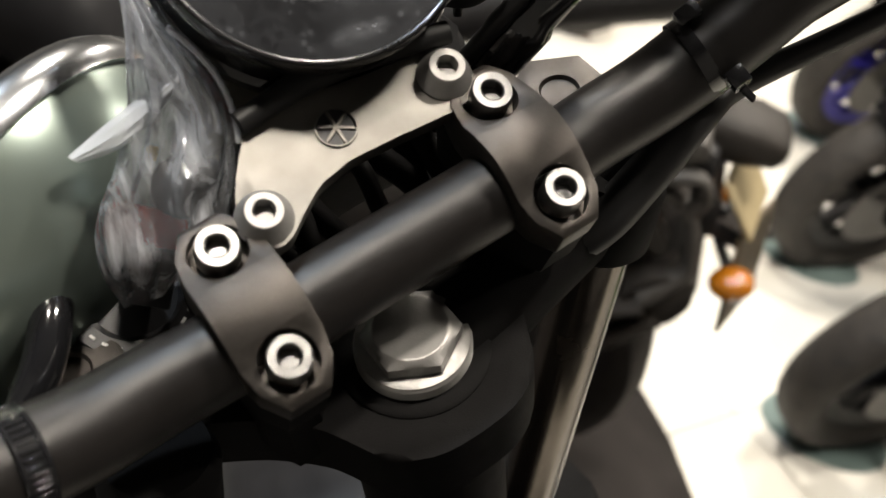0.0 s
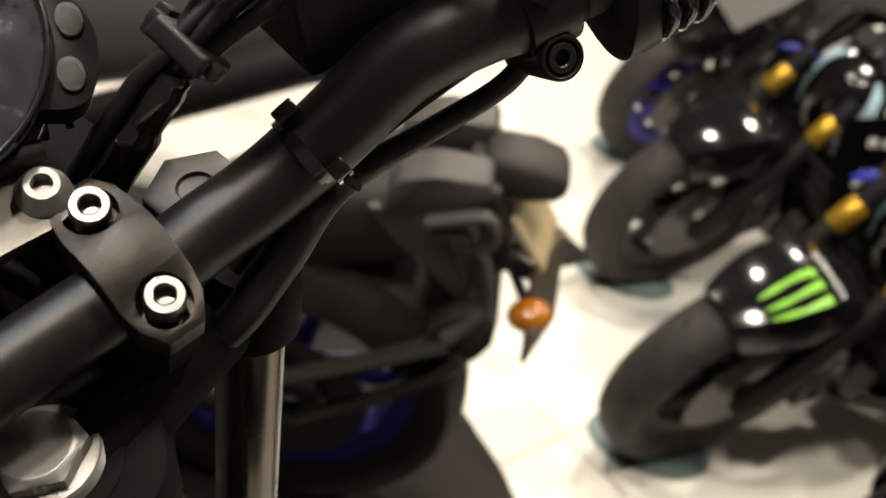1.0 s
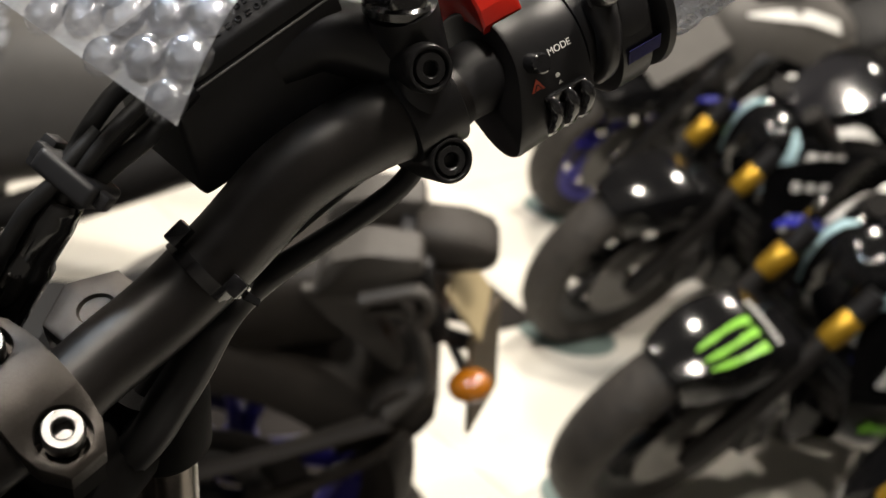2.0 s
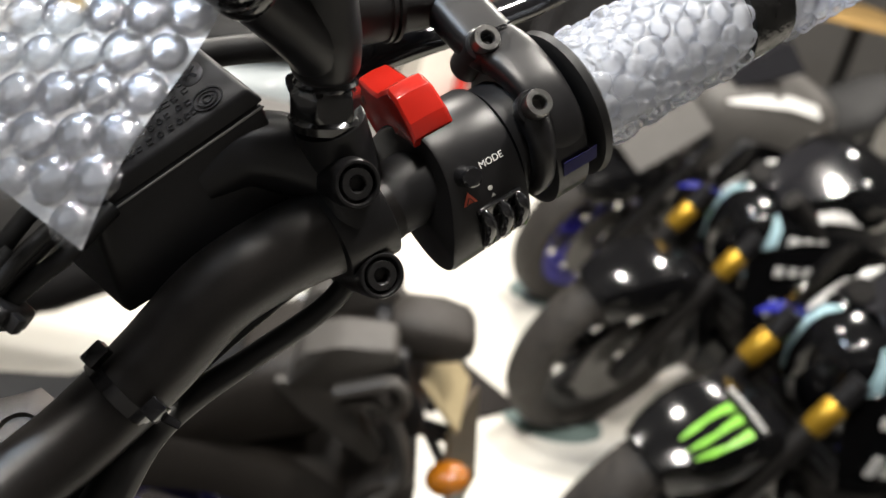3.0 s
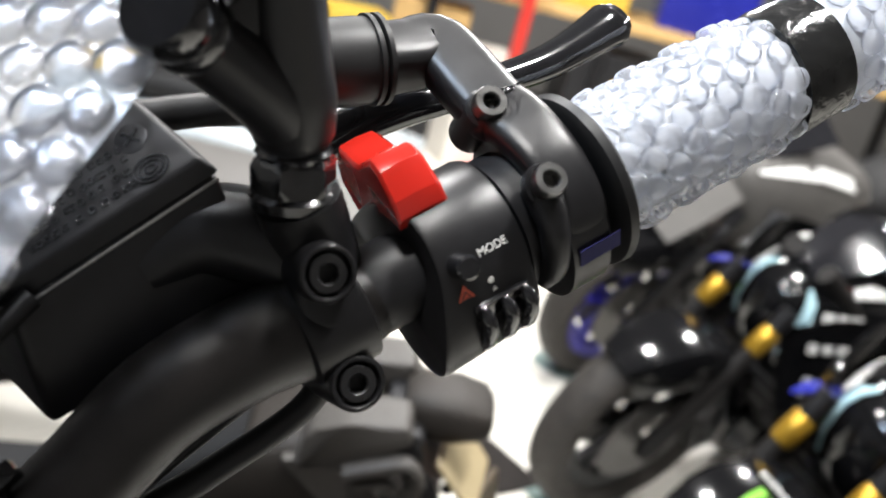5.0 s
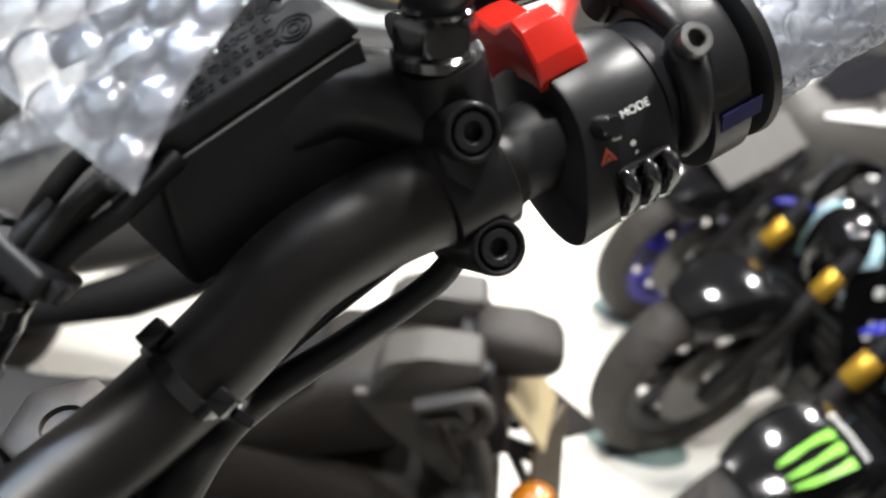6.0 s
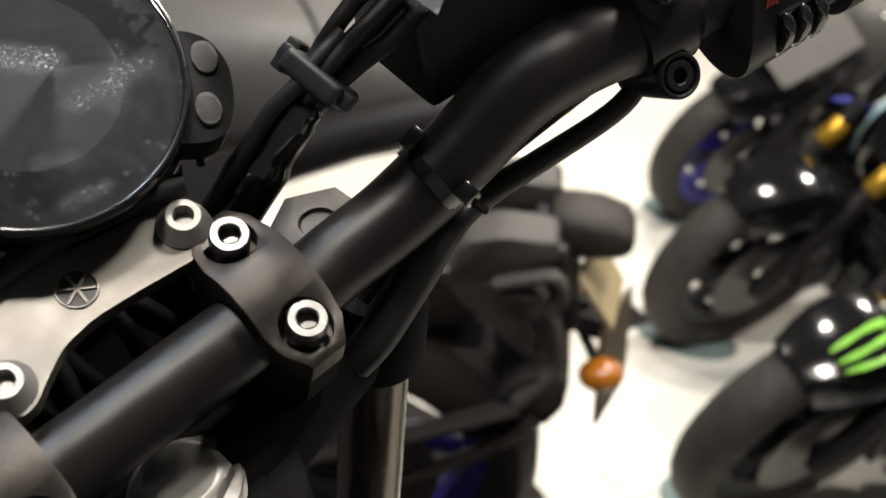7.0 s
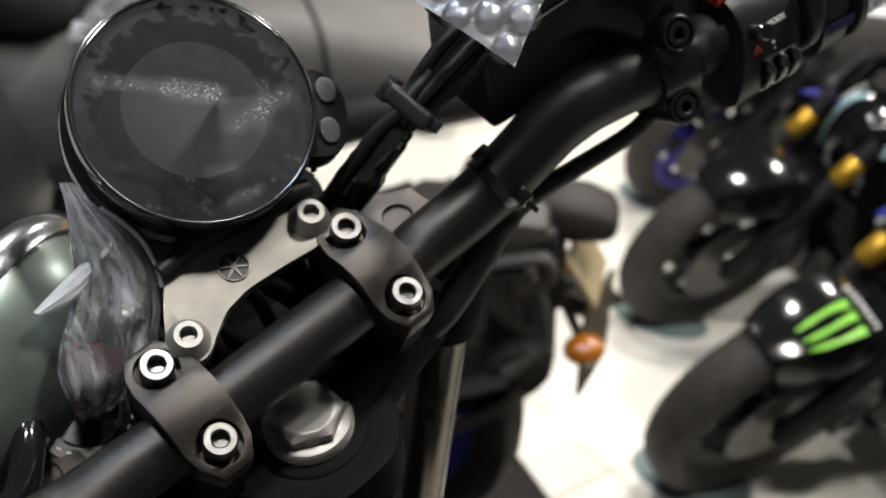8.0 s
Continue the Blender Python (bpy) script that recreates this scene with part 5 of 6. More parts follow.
def sport_bike(base, heading, lean, variant):
    """A faired sport motorcycle: x ahead, y to its left, z up, from the front tyre's foot."""
    hx, hy = Vector(heading).normalized()
    turn = Matrix(((hx, -hy, 0, 0), (hy, hx, 0, 0), (0, 0, 1, 0), (0, 0, 0, 1)))
    m = turn @ Euler((radians(-lean), 0, 0)).to_matrix().to_4x4()
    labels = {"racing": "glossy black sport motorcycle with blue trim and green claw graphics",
              "plain": "glossy black sport motorcycle with gold fork tubes and plain fender",
              "blue": "matte dark grey faired motorcycle with deep blue wheels"}
    bike_ = thing("sport_motorcycle", (base[0], base[1], 0.0), labels[variant], "motorcycle", SPORT_GROUP)
    rim_mat = BLUE_RIM if variant == "blue" else BLACK_SATIN
    body = GREY_BODY if variant == "blue" else BIKE_BLACK
    wf = m @ T(0, 0, 0.30)
    wheel_set(bike_, wf, True, 0.30, 0.118, 0.222, rim_mat)
    rk = Vector((-0.42, 0, 0.907))
    for side in (-1, 1):
        bm = B()
        p = Vector((0.02, 0.098 * side, 0.30))
        add_tube(bm, [m @ (p - rk * 0.03), m @ p, m @ (p + rk * 0.12), m @ (p + rk * 0.36)], [0.022, 0.03, 0.026, 0.023], 16)
        leg = part("fork_leg", bm, DARK_CAST, bike_, "dark fork leg")
        bm = B()
        add_tube(bm, [m @ (p + rk * 0.4), m @ (p + rk * 0.46), m @ (p + rk * 0.5)], [0.0235, 0.0235, 0.025], 18)
        part("fork_upper", bm, BLACK_SATIN, leg, "black upper fork tube")
        bm = B()
        add_tube(bm, [m @ (p + rk * 0.36), m @ (p + rk * 0.37), m @ (p + rk * 0.43), m @ (p + rk * 0.435)], [0.023, 0.027, 0.027, 0.023], 18)
        part("fork_collar", bm, BLACK_SATIN if variant == "blue" else GOLD, leg, "" if variant == "blue" else "gold anodised fork collar")
        bm = B()
        add_box(bm, (0.075, 0.06, 0.15), m @ T(-0.11, 0.1 * side, 0.37) @ pose(0, 0, 0, 0, 25, 0), 0.016, 2)
        add_cyl(bm, m @ Vector((-0.1, 0.12 * side, 0.4)), m @ Vector((-0.1, 0.138 * side, 0.4)), 0.02, 0.018, 16, 0.003)
        add_cyl(bm, m @ Vector((-0.125, 0.12 * side, 0.345)), m @ Vector((-0.125, 0.138 * side, 0.345)), 0.02, 0.018, 16, 0.003)
        part("brake_caliper", bm, DARK_CAST, bike_, "dark brake caliper")
    bm = B()
    fender_shell(bm, wf, 0.33, 0.1, 48, 186, skirt=0.1)
    fender = part("front_fender", bm, BIKE_BLACK, bike_, "glossy black front fender")
    for side in (-1, 1):
        bm = B()
        shell(bm, m, half_shell([[(0.05, 0.092, 0.57), (-0.1, 0.094, 0.59), (-0.25, 0.092, 0.52)], [(-0.02, 0.09, 0.52), (-0.12, 0.1, 0.52), (-0.25, 0.1, 0.46)], [(-0.06, 0.095, 0.46), (-0.12, 0.108, 0.44), (-0.2, 0.105, 0.42)]], side))
        part("fender_side", bm, BIKE_BLACK, fender)
    if variant != "blue":
        nose_fairing(bike_, m @ T(0.04, 0, 0), 0.1, BIKE_BLACK, "glossy black racing fairing")
        side_fairing(bike_, m)
        bm = B()
        ribbon(bm, m, [(-0.1, -0.125, 0.74), (-0.2, -0.135, 0.73), (-0.34, -0.15, 0.69), (-0.46, -0.16, 0.64)], [0.006, 0.04, 0.06, 0.05], (0.1, -0.15, 1), 0.006)
        part("blue_fin", bm, BLUE_PAINT, bike_, "glossy deep blue fin beside the fork")
    else:
        nose_fairing(bike_, m @ T(0.1, 0, 0), -0.02, GREY_BODY, "matte dark grey fairing")
        bm = B()
        shell(bm, m, [[(0.06, -0.09, 0.62), (0.1, 0, 0.66), (0.06, 0.09, 0.62)], [(-0.06, -0.1, 0.72), (-0.02, 0, 0.76), (-0.06, 0.1, 0.72)], [(-0.16, -0.1, 0.8), (-0.12, 0, 0.85), (-0.16, 0.1, 0.8)]], 0.006)
        part("fork_shroud", bm, GREY_BODY, bike_, "matte grey fork shroud")
    # tank, seat and tail
    bm = B()
    rings = []
    for x, hw, z0, z1 in ((-0.46, 0.07, 0.8, 0.88), (-0.52, 0.14, 0.74, 0.93), (-0.62, 0.17, 0.73, 0.95), (-0.74, 0.15, 0.74, 0.92), (-0.82, 0.1, 0.75, 0.88)):
        rings.append([m @ Vector((x, y, z)) for y, z in ellipse(0, (z0 + z1) / 2, hw, (z1 - z0) / 2, 24, 2.6)])
    add_loft(bm, rings)
    part("fuel_tank", bm, body, bike_, "smooth painted fuel tank")
    bm = B()
    rings = []
    for x, hw, z0, z1 in ((-0.74, 0.09, 0.76, 0.86), (-0.85, 0.14, 0.74, 0.83), (-1.05, 0.13, 0.76, 0.86), (-1.15, 0.11, 0.84, 0.93), (-1.38, 0.07, 0.92, 0.99), (-1.5, 0.03, 0.95, 0.99)):
        rings.append([m @ Vector((x, y, z)) for y, z in ellipse(0, (z0 + z1) / 2, hw, (z1 - z0) / 2, 20, 2.8)])
    add_loft(bm, rings)
    part("seat", bm, SEAT, bike_, "black vinyl seat")
    # engine, frame, swingarm, exhaust, rear wheel
    bm = B()
    add_box(bm, (0.34, 0.3, 0.26), m @ T(-0.56, 0, 0.46), 0.03, 2)
    part("engine", bm, DARK_CAST, bike_, "dark engine block")
    bm = B()
    add_box(bm, (0.05, 0.3, 0.3), m @ T(-0.36, 0, 0.55) @ pose(0, 0, 0, 0, -14, 0), 0.012, 2)
    radiator = part("radiator", bm, DARK_CAST, bike_, "dark finned radiator")
    for k in range(9):
        bm = B()
        add_box(bm, (0.008, 0.26, 0.006), m @ T(-0.36, 0, 0.55) @ pose(0, 0, 0, 0, -14, 0) @ T(0.027, 0, -0.12 + 0.03 * k), 0.001, 1)
        part("fin", bm, DISC_STEEL, radiator)
    bm = B()
    add_loft(bm, [[m @ Vector((x, y, z)) for y, z in ellipse(0, (z0 + z1) / 2, hw, (z1 - z0) / 2, 24, 2.6)] for x, hw, z0, z1 in ((-0.36, 0.06, 0.22, 0.34), (-0.4, 0.12, 0.17, 0.38), (-0.55, 0.14, 0.15, 0.36), (-0.75, 0.12, 0.16, 0.32), (-0.84, 0.06, 0.2, 0.28))])
    part("belly_pan", bm, BIKE_BLACK, bike_, "black lower cowl")
    bm = B()
    add_box(bm, (0.2, 0.24, 0.24), m @ T(-0.44, 0, 0.62) @ pose(0, 0, 0, 0, 25, 0), 0.025, 2)
    part("cylinder_head", bm, DARK_CAST, bike_)
    for k in range(4):
        bm = B()
        add_cyl(bm, m @ Vector((-0.62 + 0.08 * k, -0.17, 0.44)), m @ Vector((-0.62 + 0.08 * k, 0.17, 0.44)), 0.05 + 0.012 * (k % 2), None, 18, 0.008)
        part("engine_cover", bm, DARK_CAST, bike_)
    bm = B()
    for side in (-1, 1):
        add_tube(bm, [m @ Vector(p) for p in ((-0.30, 0.06 * side, 0.84), (-0.46, 0.15 * side, 0.72), (-0.72, 0.14 * side, 0.52), (-0.8, 0.1 * side, 0.42))], [0.028, 0.03, 0.03, 0.03], 10)
    part("frame", bm, DARK_CAST, bike_)
    bm = B()
    for side in (-1, 1):
        add_tube(bm, [m @ Vector(p) for p in ((-0.78, 0.08 * side, 0.42), (-1.0, 0.11 * side, 0.38), (-1.34, 0.11 * side, 0.31))], [0.03, 0.03, 0.022], 10)
    part("swingarm", bm, BLACK_SATIN, bike_)
    bm = B()
    add_tube(bm, smooth_path([m @ Vector(p) for p in ((-0.4, -0.05, 0.5), (-0.38, -0.08, 0.3), (-0.56, -0.1, 0.2), (-0.84, -0.16, 0.26), (-1.0, -0.18, 0.34), (-1.3, -0.19, 0.5))], 4), [0.022, 0.022, 0.026, 0.03, 0.055, 0.055], 16)
    part("exhaust", bm, DARK_CAST, bike_, "dark exhaust with canister")
    wheel_set(bike_, m @ T(-1.34, 0, 0.31), False, 0.31, 0.14, 0.222, rim_mat, False)
    bm = B()
    add_tube(bm, [m @ Vector(p) for p in ((-0.62, 0.14, 0.34), (-0.6, 0.2, 0.18), (-0.56, 0.25, -0.03))], [0.014, 0.012, 0.016], 8)
    part("side_stand", bm, BLACK_SATIN, bike_)
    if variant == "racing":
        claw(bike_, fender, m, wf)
    return bike_


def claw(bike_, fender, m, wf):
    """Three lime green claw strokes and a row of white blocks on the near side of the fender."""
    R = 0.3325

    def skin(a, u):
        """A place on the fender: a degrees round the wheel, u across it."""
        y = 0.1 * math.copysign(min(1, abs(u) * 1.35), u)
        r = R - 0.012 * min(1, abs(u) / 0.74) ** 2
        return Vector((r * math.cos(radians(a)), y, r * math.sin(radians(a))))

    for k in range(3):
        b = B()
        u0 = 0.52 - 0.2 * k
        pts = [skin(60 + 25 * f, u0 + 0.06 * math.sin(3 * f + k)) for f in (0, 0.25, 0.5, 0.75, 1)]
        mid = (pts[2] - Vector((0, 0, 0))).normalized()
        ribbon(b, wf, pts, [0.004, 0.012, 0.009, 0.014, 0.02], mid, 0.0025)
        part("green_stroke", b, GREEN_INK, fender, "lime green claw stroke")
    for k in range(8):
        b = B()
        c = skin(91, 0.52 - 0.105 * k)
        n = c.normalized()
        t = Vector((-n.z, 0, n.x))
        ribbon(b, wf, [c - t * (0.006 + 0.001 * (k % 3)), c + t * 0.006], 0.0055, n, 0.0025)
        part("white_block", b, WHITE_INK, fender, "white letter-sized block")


HEAD = (-0.848, -0.53)
ROW = ((0.945, 1.915, "racing"), (0.98, 2.63, "plain"), (1.11, 3.46, "blue"), (0.9, 1.19, "racing"))
for x, y, variant in ROW:
    sport_bike((x, y), HEAD, 14, variant)


# ---- the commuter motorcycle whose tail reaches into the aisle ----
def commuter(base, heading, lean):
    hx, hy = Vector(heading).normalized()
    m = Matrix(((hx, -hy, 0, 0), (hy, hx, 0, 0), (0, 0, 1, 0), (0, 0, 0, 1))) @ Euler((radians(-lean), 0, 0)).to_matrix().to_4x4()
    b_ = thing("commuter_motorcycle", (base[0], base[1], 0.0), "black naked motorcycle with blue wheels and amber indicators, tail outward", "motorcycle")
    # x ahead from the rear wheel's foot
    wheel_set(b_, m @ T(-0.03, 0, 0.31), False, 0.31, 0.15, 0.225, BLUE_RIM, True)
    wheel_set(b_, m @ T(1.36, 0, 0.30), True, 0.30, 0.118, 0.222, BLUE_RIM, False)
    bm = B()
    fender_shell(bm, m @ T(0, 0, 0.31), 0.36, 0.1, 20, 140, skirt=0.1)
    part("tyre_hugger", bm, TAIL_PLASTIC, b_, "black plastic rear hugger")
    bm = B()
    for side in (-1, 1):
        add_tube(bm, [m @ Vector(p) for p in ((0.58, 0.09 * side, 0.42), (0.3, 0.12 * side, 0.38), (-0.02, 0.12 * side, 0.31), (-0.06, 0.12 * side, 0.31))], [0.035, 0.035, 0.028, 0.02], 12)
    part("swingarm", bm, BLACK_SATIN, b_, "black swingarm")
    bm = B()
    spun(bm, [(0.06, 0.088), (0.1, 0.088), (0.105, 0.092), (0.1, 0.096), (0.06, 0.096)], m @ T(0, 0, 0.31), 40)
    part("sprocket", bm, DISC_STEEL, b_, "steel rear sprocket")
    # tail: seat, chunky plastic tail body, bracket, lamp, plate on its arm
    def section(x, hw, z0, z1, power=4):
        return [m @ Vector((x, y, z)) for y, z in ellipse(0, (z0 + z1) / 2, hw, (z1 - z0) / 2, 24, power)]

    bm = B()
    add_loft(bm, [section(x, hw, z0, z1, 3) for x, hw, z0, z1 in ((0.66, 0.09, 0.47, 0.54), (0.4, 0.09, 0.49, 0.55), (0.24, 0.085, 0.52, 0.585), (0.14, 0.085, 0.57, 0.66), (0.06, 0.085, 0.65, 0.745), (-0.02, 0.08, 0.74, 0.81))])
    part("seat", bm, SEAT, b_, "black vinyl seat")
    bm = B()
    add_loft(bm, [section(x, hw, z0, z1) for x, hw, z0, z1 in ((0.58, 0.08, 0.4, 0.5), (0.38, 0.08, 0.44, 0.51), (0.22, 0.08, 0.5, 0.545), (0.1, 0.085, 0.6, 0.67), (0.03, 0.09, 0.62, 0.74), (-0.04, 0.098, 0.64, 0.81), (-0.14, 0.086, 0.68, 0.835), (-0.21, 0.073, 0.74, 0.845), (-0.23, 0.058, 0.79, 0.84))])
    part("undertail", bm, TAIL_PLASTIC, b_, "black plastic tail body")
    def side_plate(name, poly, y0, y1, mat, label="", bevel=0.005):
        """A plate drawn as (x, z) corners, from y0 to y1 across the bike."""
        b = B()
        add_prism(b, rounded(poly, 0.012, 3), y0, y1, m @ Matrix(((1, 0, 0, 0), (0, 0, 1, 0), (0, 1, 0, 0), (0, 0, 0, 1))), bevel, 2)
        return part(name, b, mat, b_, label)

    side_plate("tail_block", [(-0.195, 0.868), (-0.25, 0.87), (-0.262, 0.82), (-0.288, 0.785), (-0.305, 0.73), (-0.275, 0.715), (-0.25, 0.77), (-0.215, 0.84)], -0.06, 0.075, BLACK_PLASTIC, "black lamp carrier block")
    bm = B()
    add_loft(bm, [section(x, hw, z0, z1, 3) for x, hw, z0, z1 in ((-0.22, 0.034, 0.828, 0.89), (-0.24, 0.048, 0.822, 0.905), (-0.29, 0.052, 0.832, 0.908), (-0.33, 0.048, 0.846, 0.9), (-0.342, 0.036, 0.855, 0.888))])
    part("tail_lamp", bm, TAIL_PLASTIC, b_, "dark smoked tail lamp")
    for side in (-1, 1):
        lo, hi = sorted((0.035 * side, 0.1 * side))
        side_plate("tail_panel", [(-0.09, 0.79), (-0.1, 0.86), (-0.15, 0.886), (-0.226, 0.9), (-0.238, 0.868), (-0.16, 0.818)], lo, hi, PANEL_GREY, "matte grey angular tail panel", 0.008)
        lo, hi = sorted((0.06 * side, 0.097 * side))
        side_plate("tail_flank", [(-0.07, 0.8), (-0.157, 0.812), (-0.19, 0.775), (-0.205, 0.745), (-0.252, 0.69), (-0.236, 0.668), (-0.19, 0.708), (-0.12, 0.755)], lo, hi, PANEL_GREY, "matte grey lower tail flank", 0.006)
        for line, r_ in ((((-0.16, 0.104, 0.808), (-0.2, 0.104, 0.83), (-0.236, 0.102, 0.843), (-0.256, 0.1, 0.812), (-0.246, 0.1, 0.775)), 0.011), (((-0.175, 0.102, 0.79), (-0.215, 0.102, 0.8), (-0.226, 0.1, 0.785)), 0.008)):
            bm = B()
            add_tube(bm, smooth_path([m @ Vector((x, y * side, z)) for x, y, z in line], 3), r_, 10, flat=(1, 1.3))
            part("bracket_rail", bm, PANEL_GREY, b_, "grey cast triangular bracket rail")
    bm = B()
    add_tube(bm, smooth_path([m @ Vector(p) for p in ((-0.25, 0.1, 0.775), (-0.266, 0.102, 0.74), (-0.282, 0.104, 0.685), (-0.262, 0.11, 0.645), (-0.24, 0.115, 0.61))], 4), [0.013, 0.015, 0.016, 0.018, 0.02], 14, flat=(0.8, 1.3))
    part("plate_arm", bm, PANEL_GREY, b_, "grey plastic number plate arm")
    side_plate("hugger_plate", [(-0.21, 0.59), (-0.235, 0.645), (-0.27, 0.675), (-0.308, 0.672), (-0.312, 0.62), (-0.292, 0.565), (-0.25, 0.55)], -0.1, 0.125, TAIL_PLASTIC, "black plastic hugger end", 0.012)
    bm = B()
    for line in (((-0.25, 0.122, 0.6), (-0.12, 0.125, 0.5), (0.05, 0.13, 0.38)), ((-0.28, 0.12, 0.58), (-0.2, 0.122, 0.46), (-0.06, 0.125, 0.33))):
        add_tube(bm, smooth_path([m @ Vector(p) for p in line], 4), [0.02, 0.017, 0.014], 12, flat=(0.7, 1.4))
    part("hugger_stay", bm, TAIL_PLASTIC, b_, "black plastic hugger stays")
    for nm, p, q, mt, lab, yaw in (("number_plate", (-0.29, 0.812), (-0.362, 0.735), PLATE_WHITE, "pale blank upper plate", -9), ("plate_backing", (-0.362, 0.735), (-0.408, 0.552), PLATE_DARK, "dull bronze plate holder", -22)):
        c, d = Vector((p[0], 0, p[1])), Vector((q[0], 0, q[1]))
        bm = B()
        add_box(bm, (0.13, 0.008, (d - c).length), m @ T(-0.345, 0, 0) @ pose(0, 0, 0, 0, 0, yaw) @ T(0.345, 0, 0) @ Matrix.Translation((c + d) / 2) @ frame_of(c, d, (0, 1, 0)).to_4x4(), 0.003, 1)
        part(nm, bm, mt, b_, lab)
    bm = B()
    add_tube(bm, [m @ Vector((-0.28, 0.04, 0.72)), m @ Vector((-0.345, 0.03, 0.7))], 0.014, 10)
    part("plate_strut", bm, BLACK_PLASTIC, b_)
    for side in (-1, 1):
        bm = B()
        add_tube(bm, [m @ Vector((-0.32, 0.03 * side, 0.69)), m @ Vector((-0.345, 0.08 * side, 0.682))], 0.009, 10)
        st = part("indicator_stalk", bm, BLACK_RUBBER, b_)
        bm = B()
        bmesh.ops.create_uvsphere(bm, u_segments=24, v_segments=14, radius=1, matrix=m @ T(-0.352, 0.1 * side, 0.679) @ pose(0, 0, 0, 0, 22, 0) @ Matrix.Diagonal((0.034, 0.03, 0.023, 1)))
        part("indicator_lens", bm, AMBER, st, "amber indicator lens")
    bm = B()
    add_tube(bm, smooth_path([m @ Vector(p) for p in ((0.72, -0.02, 0.3), (0.5, -0.12, 0.24), (0.3, -0.16, 0.36), (0.1, -0.18, 0.56), (-0.11, -0.18, 0.68))], 4), [0.025, 0.03, 0.05, 0.055, 0.05], 20)
    pipe = part("exhaust", bm, SILVER, b_, "dull silver exhaust canister")
    bm = B()
    add_tube(bm, [m @ Vector(p) for p in ((-0.1, -0.18, 0.674), (-0.11, -0.18, 0.68), (-0.15, -0.185, 0.703), (-0.155, -0.185, 0.706))], [0.045, 0.056, 0.05, 0.03], 20)
    part("exhaust_wrap", bm, FLAP_FILM, pipe, "crumpled clear plastic wrapping")
    bm = B()
    add_tube(bm, [m @ Vector(p) for p in ((0.4, 0, 0.34), (0.3, 0, 0.44), (0.24, 0, 0.54))], [0.035, 0.04, 0.03], 12)
    part("shock_absorber", bm, BLUE_RIM, b_, "blue shock absorber spring")
    bm = B()
    add_box(bm, (0.36, 0.3, 0.3), m @ T(0.78, 0, 0.42), 0.04, 2)
    part("engine", bm, DARK_CAST, b_, "dark engine block")
    bm = B()
    add_box(bm, (0.2, 0.24, 0.26), m @ T(0.9, 0, 0.6) @ pose(0, 0, 0, 0, -22, 0), 0.03, 2)
    part("cylinder_head", bm, DARK_CAST, b_)
    bm = B()
    rings = []
    for x, hw, z0, z1 in ((0.58, 0.1, 0.5, 0.62), (0.68, 0.15, 0.56, 0.8), (0.86, 0.18, 0.62, 0.9), (1.02, 0.14, 0.68, 0.9), (1.08, 0.07, 0.74, 0.86)):
        rings.append([m @ Vector((x, y, z)) for y, z in ellipse(0, (z0 + z1) / 2, hw, (z1 - z0) / 2, 24, 2.6)])
    add_loft(bm, rings)
    part("fuel_tank", bm, BLACK_SATIN, b_, "dark fuel tank")
    for side in (-1, 1):
        bm = B()
        p = Vector((1.38, 0.095 * side, 0.3))
        rk = Vector((-0.42, 0, 0.907))
        add_tube(bm, [m @ p, m @ (p + rk * 0.35), m @ (p + rk * 0.75)], [0.028, 0.026, 0.022], 14)
        part("fork_leg", bm, DARK_CAST, b_)
    bm = B()
    add_tube(bm, smooth_path([m @ Vector(p) for p in ((0.95, 0.36, 1.02), (1.03, 0.26, 1.04), (1.05, 0, 1.0), (1.03, -0.26, 1.04), (0.95, -0.36, 1.02))], 5), 0.012, 10)
    part("handlebar", bm, BLACK_SATIN, b_)
    bm = B()
    add_lathe(bm, [(0, 0.06), (0.07, 0.05), (0.09, 0.0), (0.07, -0.08), (0, -0.09)], m @ T(1.2, 0, 0.86) @ pose(0, 0, 0, 0, 85, 0), 24)
    part("headlamp", bm, BLACK_GLOSS, b_)
    bm = B()
    add_tube(bm, [m @ Vector(p) for p in ((0.62, 0.14, 0.32), (0.66, 0.24, -0.03))], [0.014, 0.014], 8)
    part("side_stand", bm, BLACK_SATIN, b_)
    return b_


commuter((0.05, 1.57), (-1.0, 0.04), 11)


# ---- grey scooter beyond, its flank crossed by a seam ----
scooter = thing("scooter", (-0.6, 2.3, 0.0), "matte dark grey scooter with a broad smooth flank and curved seam", "scooter")
bm = B()
rings = []
for x, hw, z0, z1 in ((-1.0, 0.05, 0.3, 0.56), (-0.9, 0.17, 0.2, 0.6), (-0.5, 0.2, 0.16, 0.6), (-0.15, 0.22, 0.16, 0.6), (0.0, 0.22, 0.3, 0.68), (0.12, 0.22, 0.38, 0.79), (0.4, 0.22, 0.5, 0.835), (0.7, 0.2, 0.6, 0.83), (0.9, 0.16, 0.66, 0.82), (1.0, 0.05, 0.7, 0.77)):
    rings.append([Vector((x, y, z)) for y, z in ellipse(0, (z0 + z1) / 2, hw, (z1 - z0) / 2, 28, 3)])
add_loft(bm, [[tuple(v) for v in r] for r in rings])
part("body_shell", bm, GREY_BODY, scooter)
bm = B()
rings = []
for x, hw, z0, z1 in ((-1.0, 0.08, 0.58, 0.7), (-0.9, 0.2, 0.56, 0.8), (-0.5, 0.25, 0.56, 0.84), (-0.3, 0.25, 0.57, 0.85), (-0.15, 0.2, 0.59, 0.79), (-0.08, 0.1, 0.61, 0.72)):
    rings.append([(x, y, z) for y, z in ellipse(0, (z0 + z1) / 2, hw, (z1 - z0) / 2, 28, 2.6)])
add_loft(bm, rings)
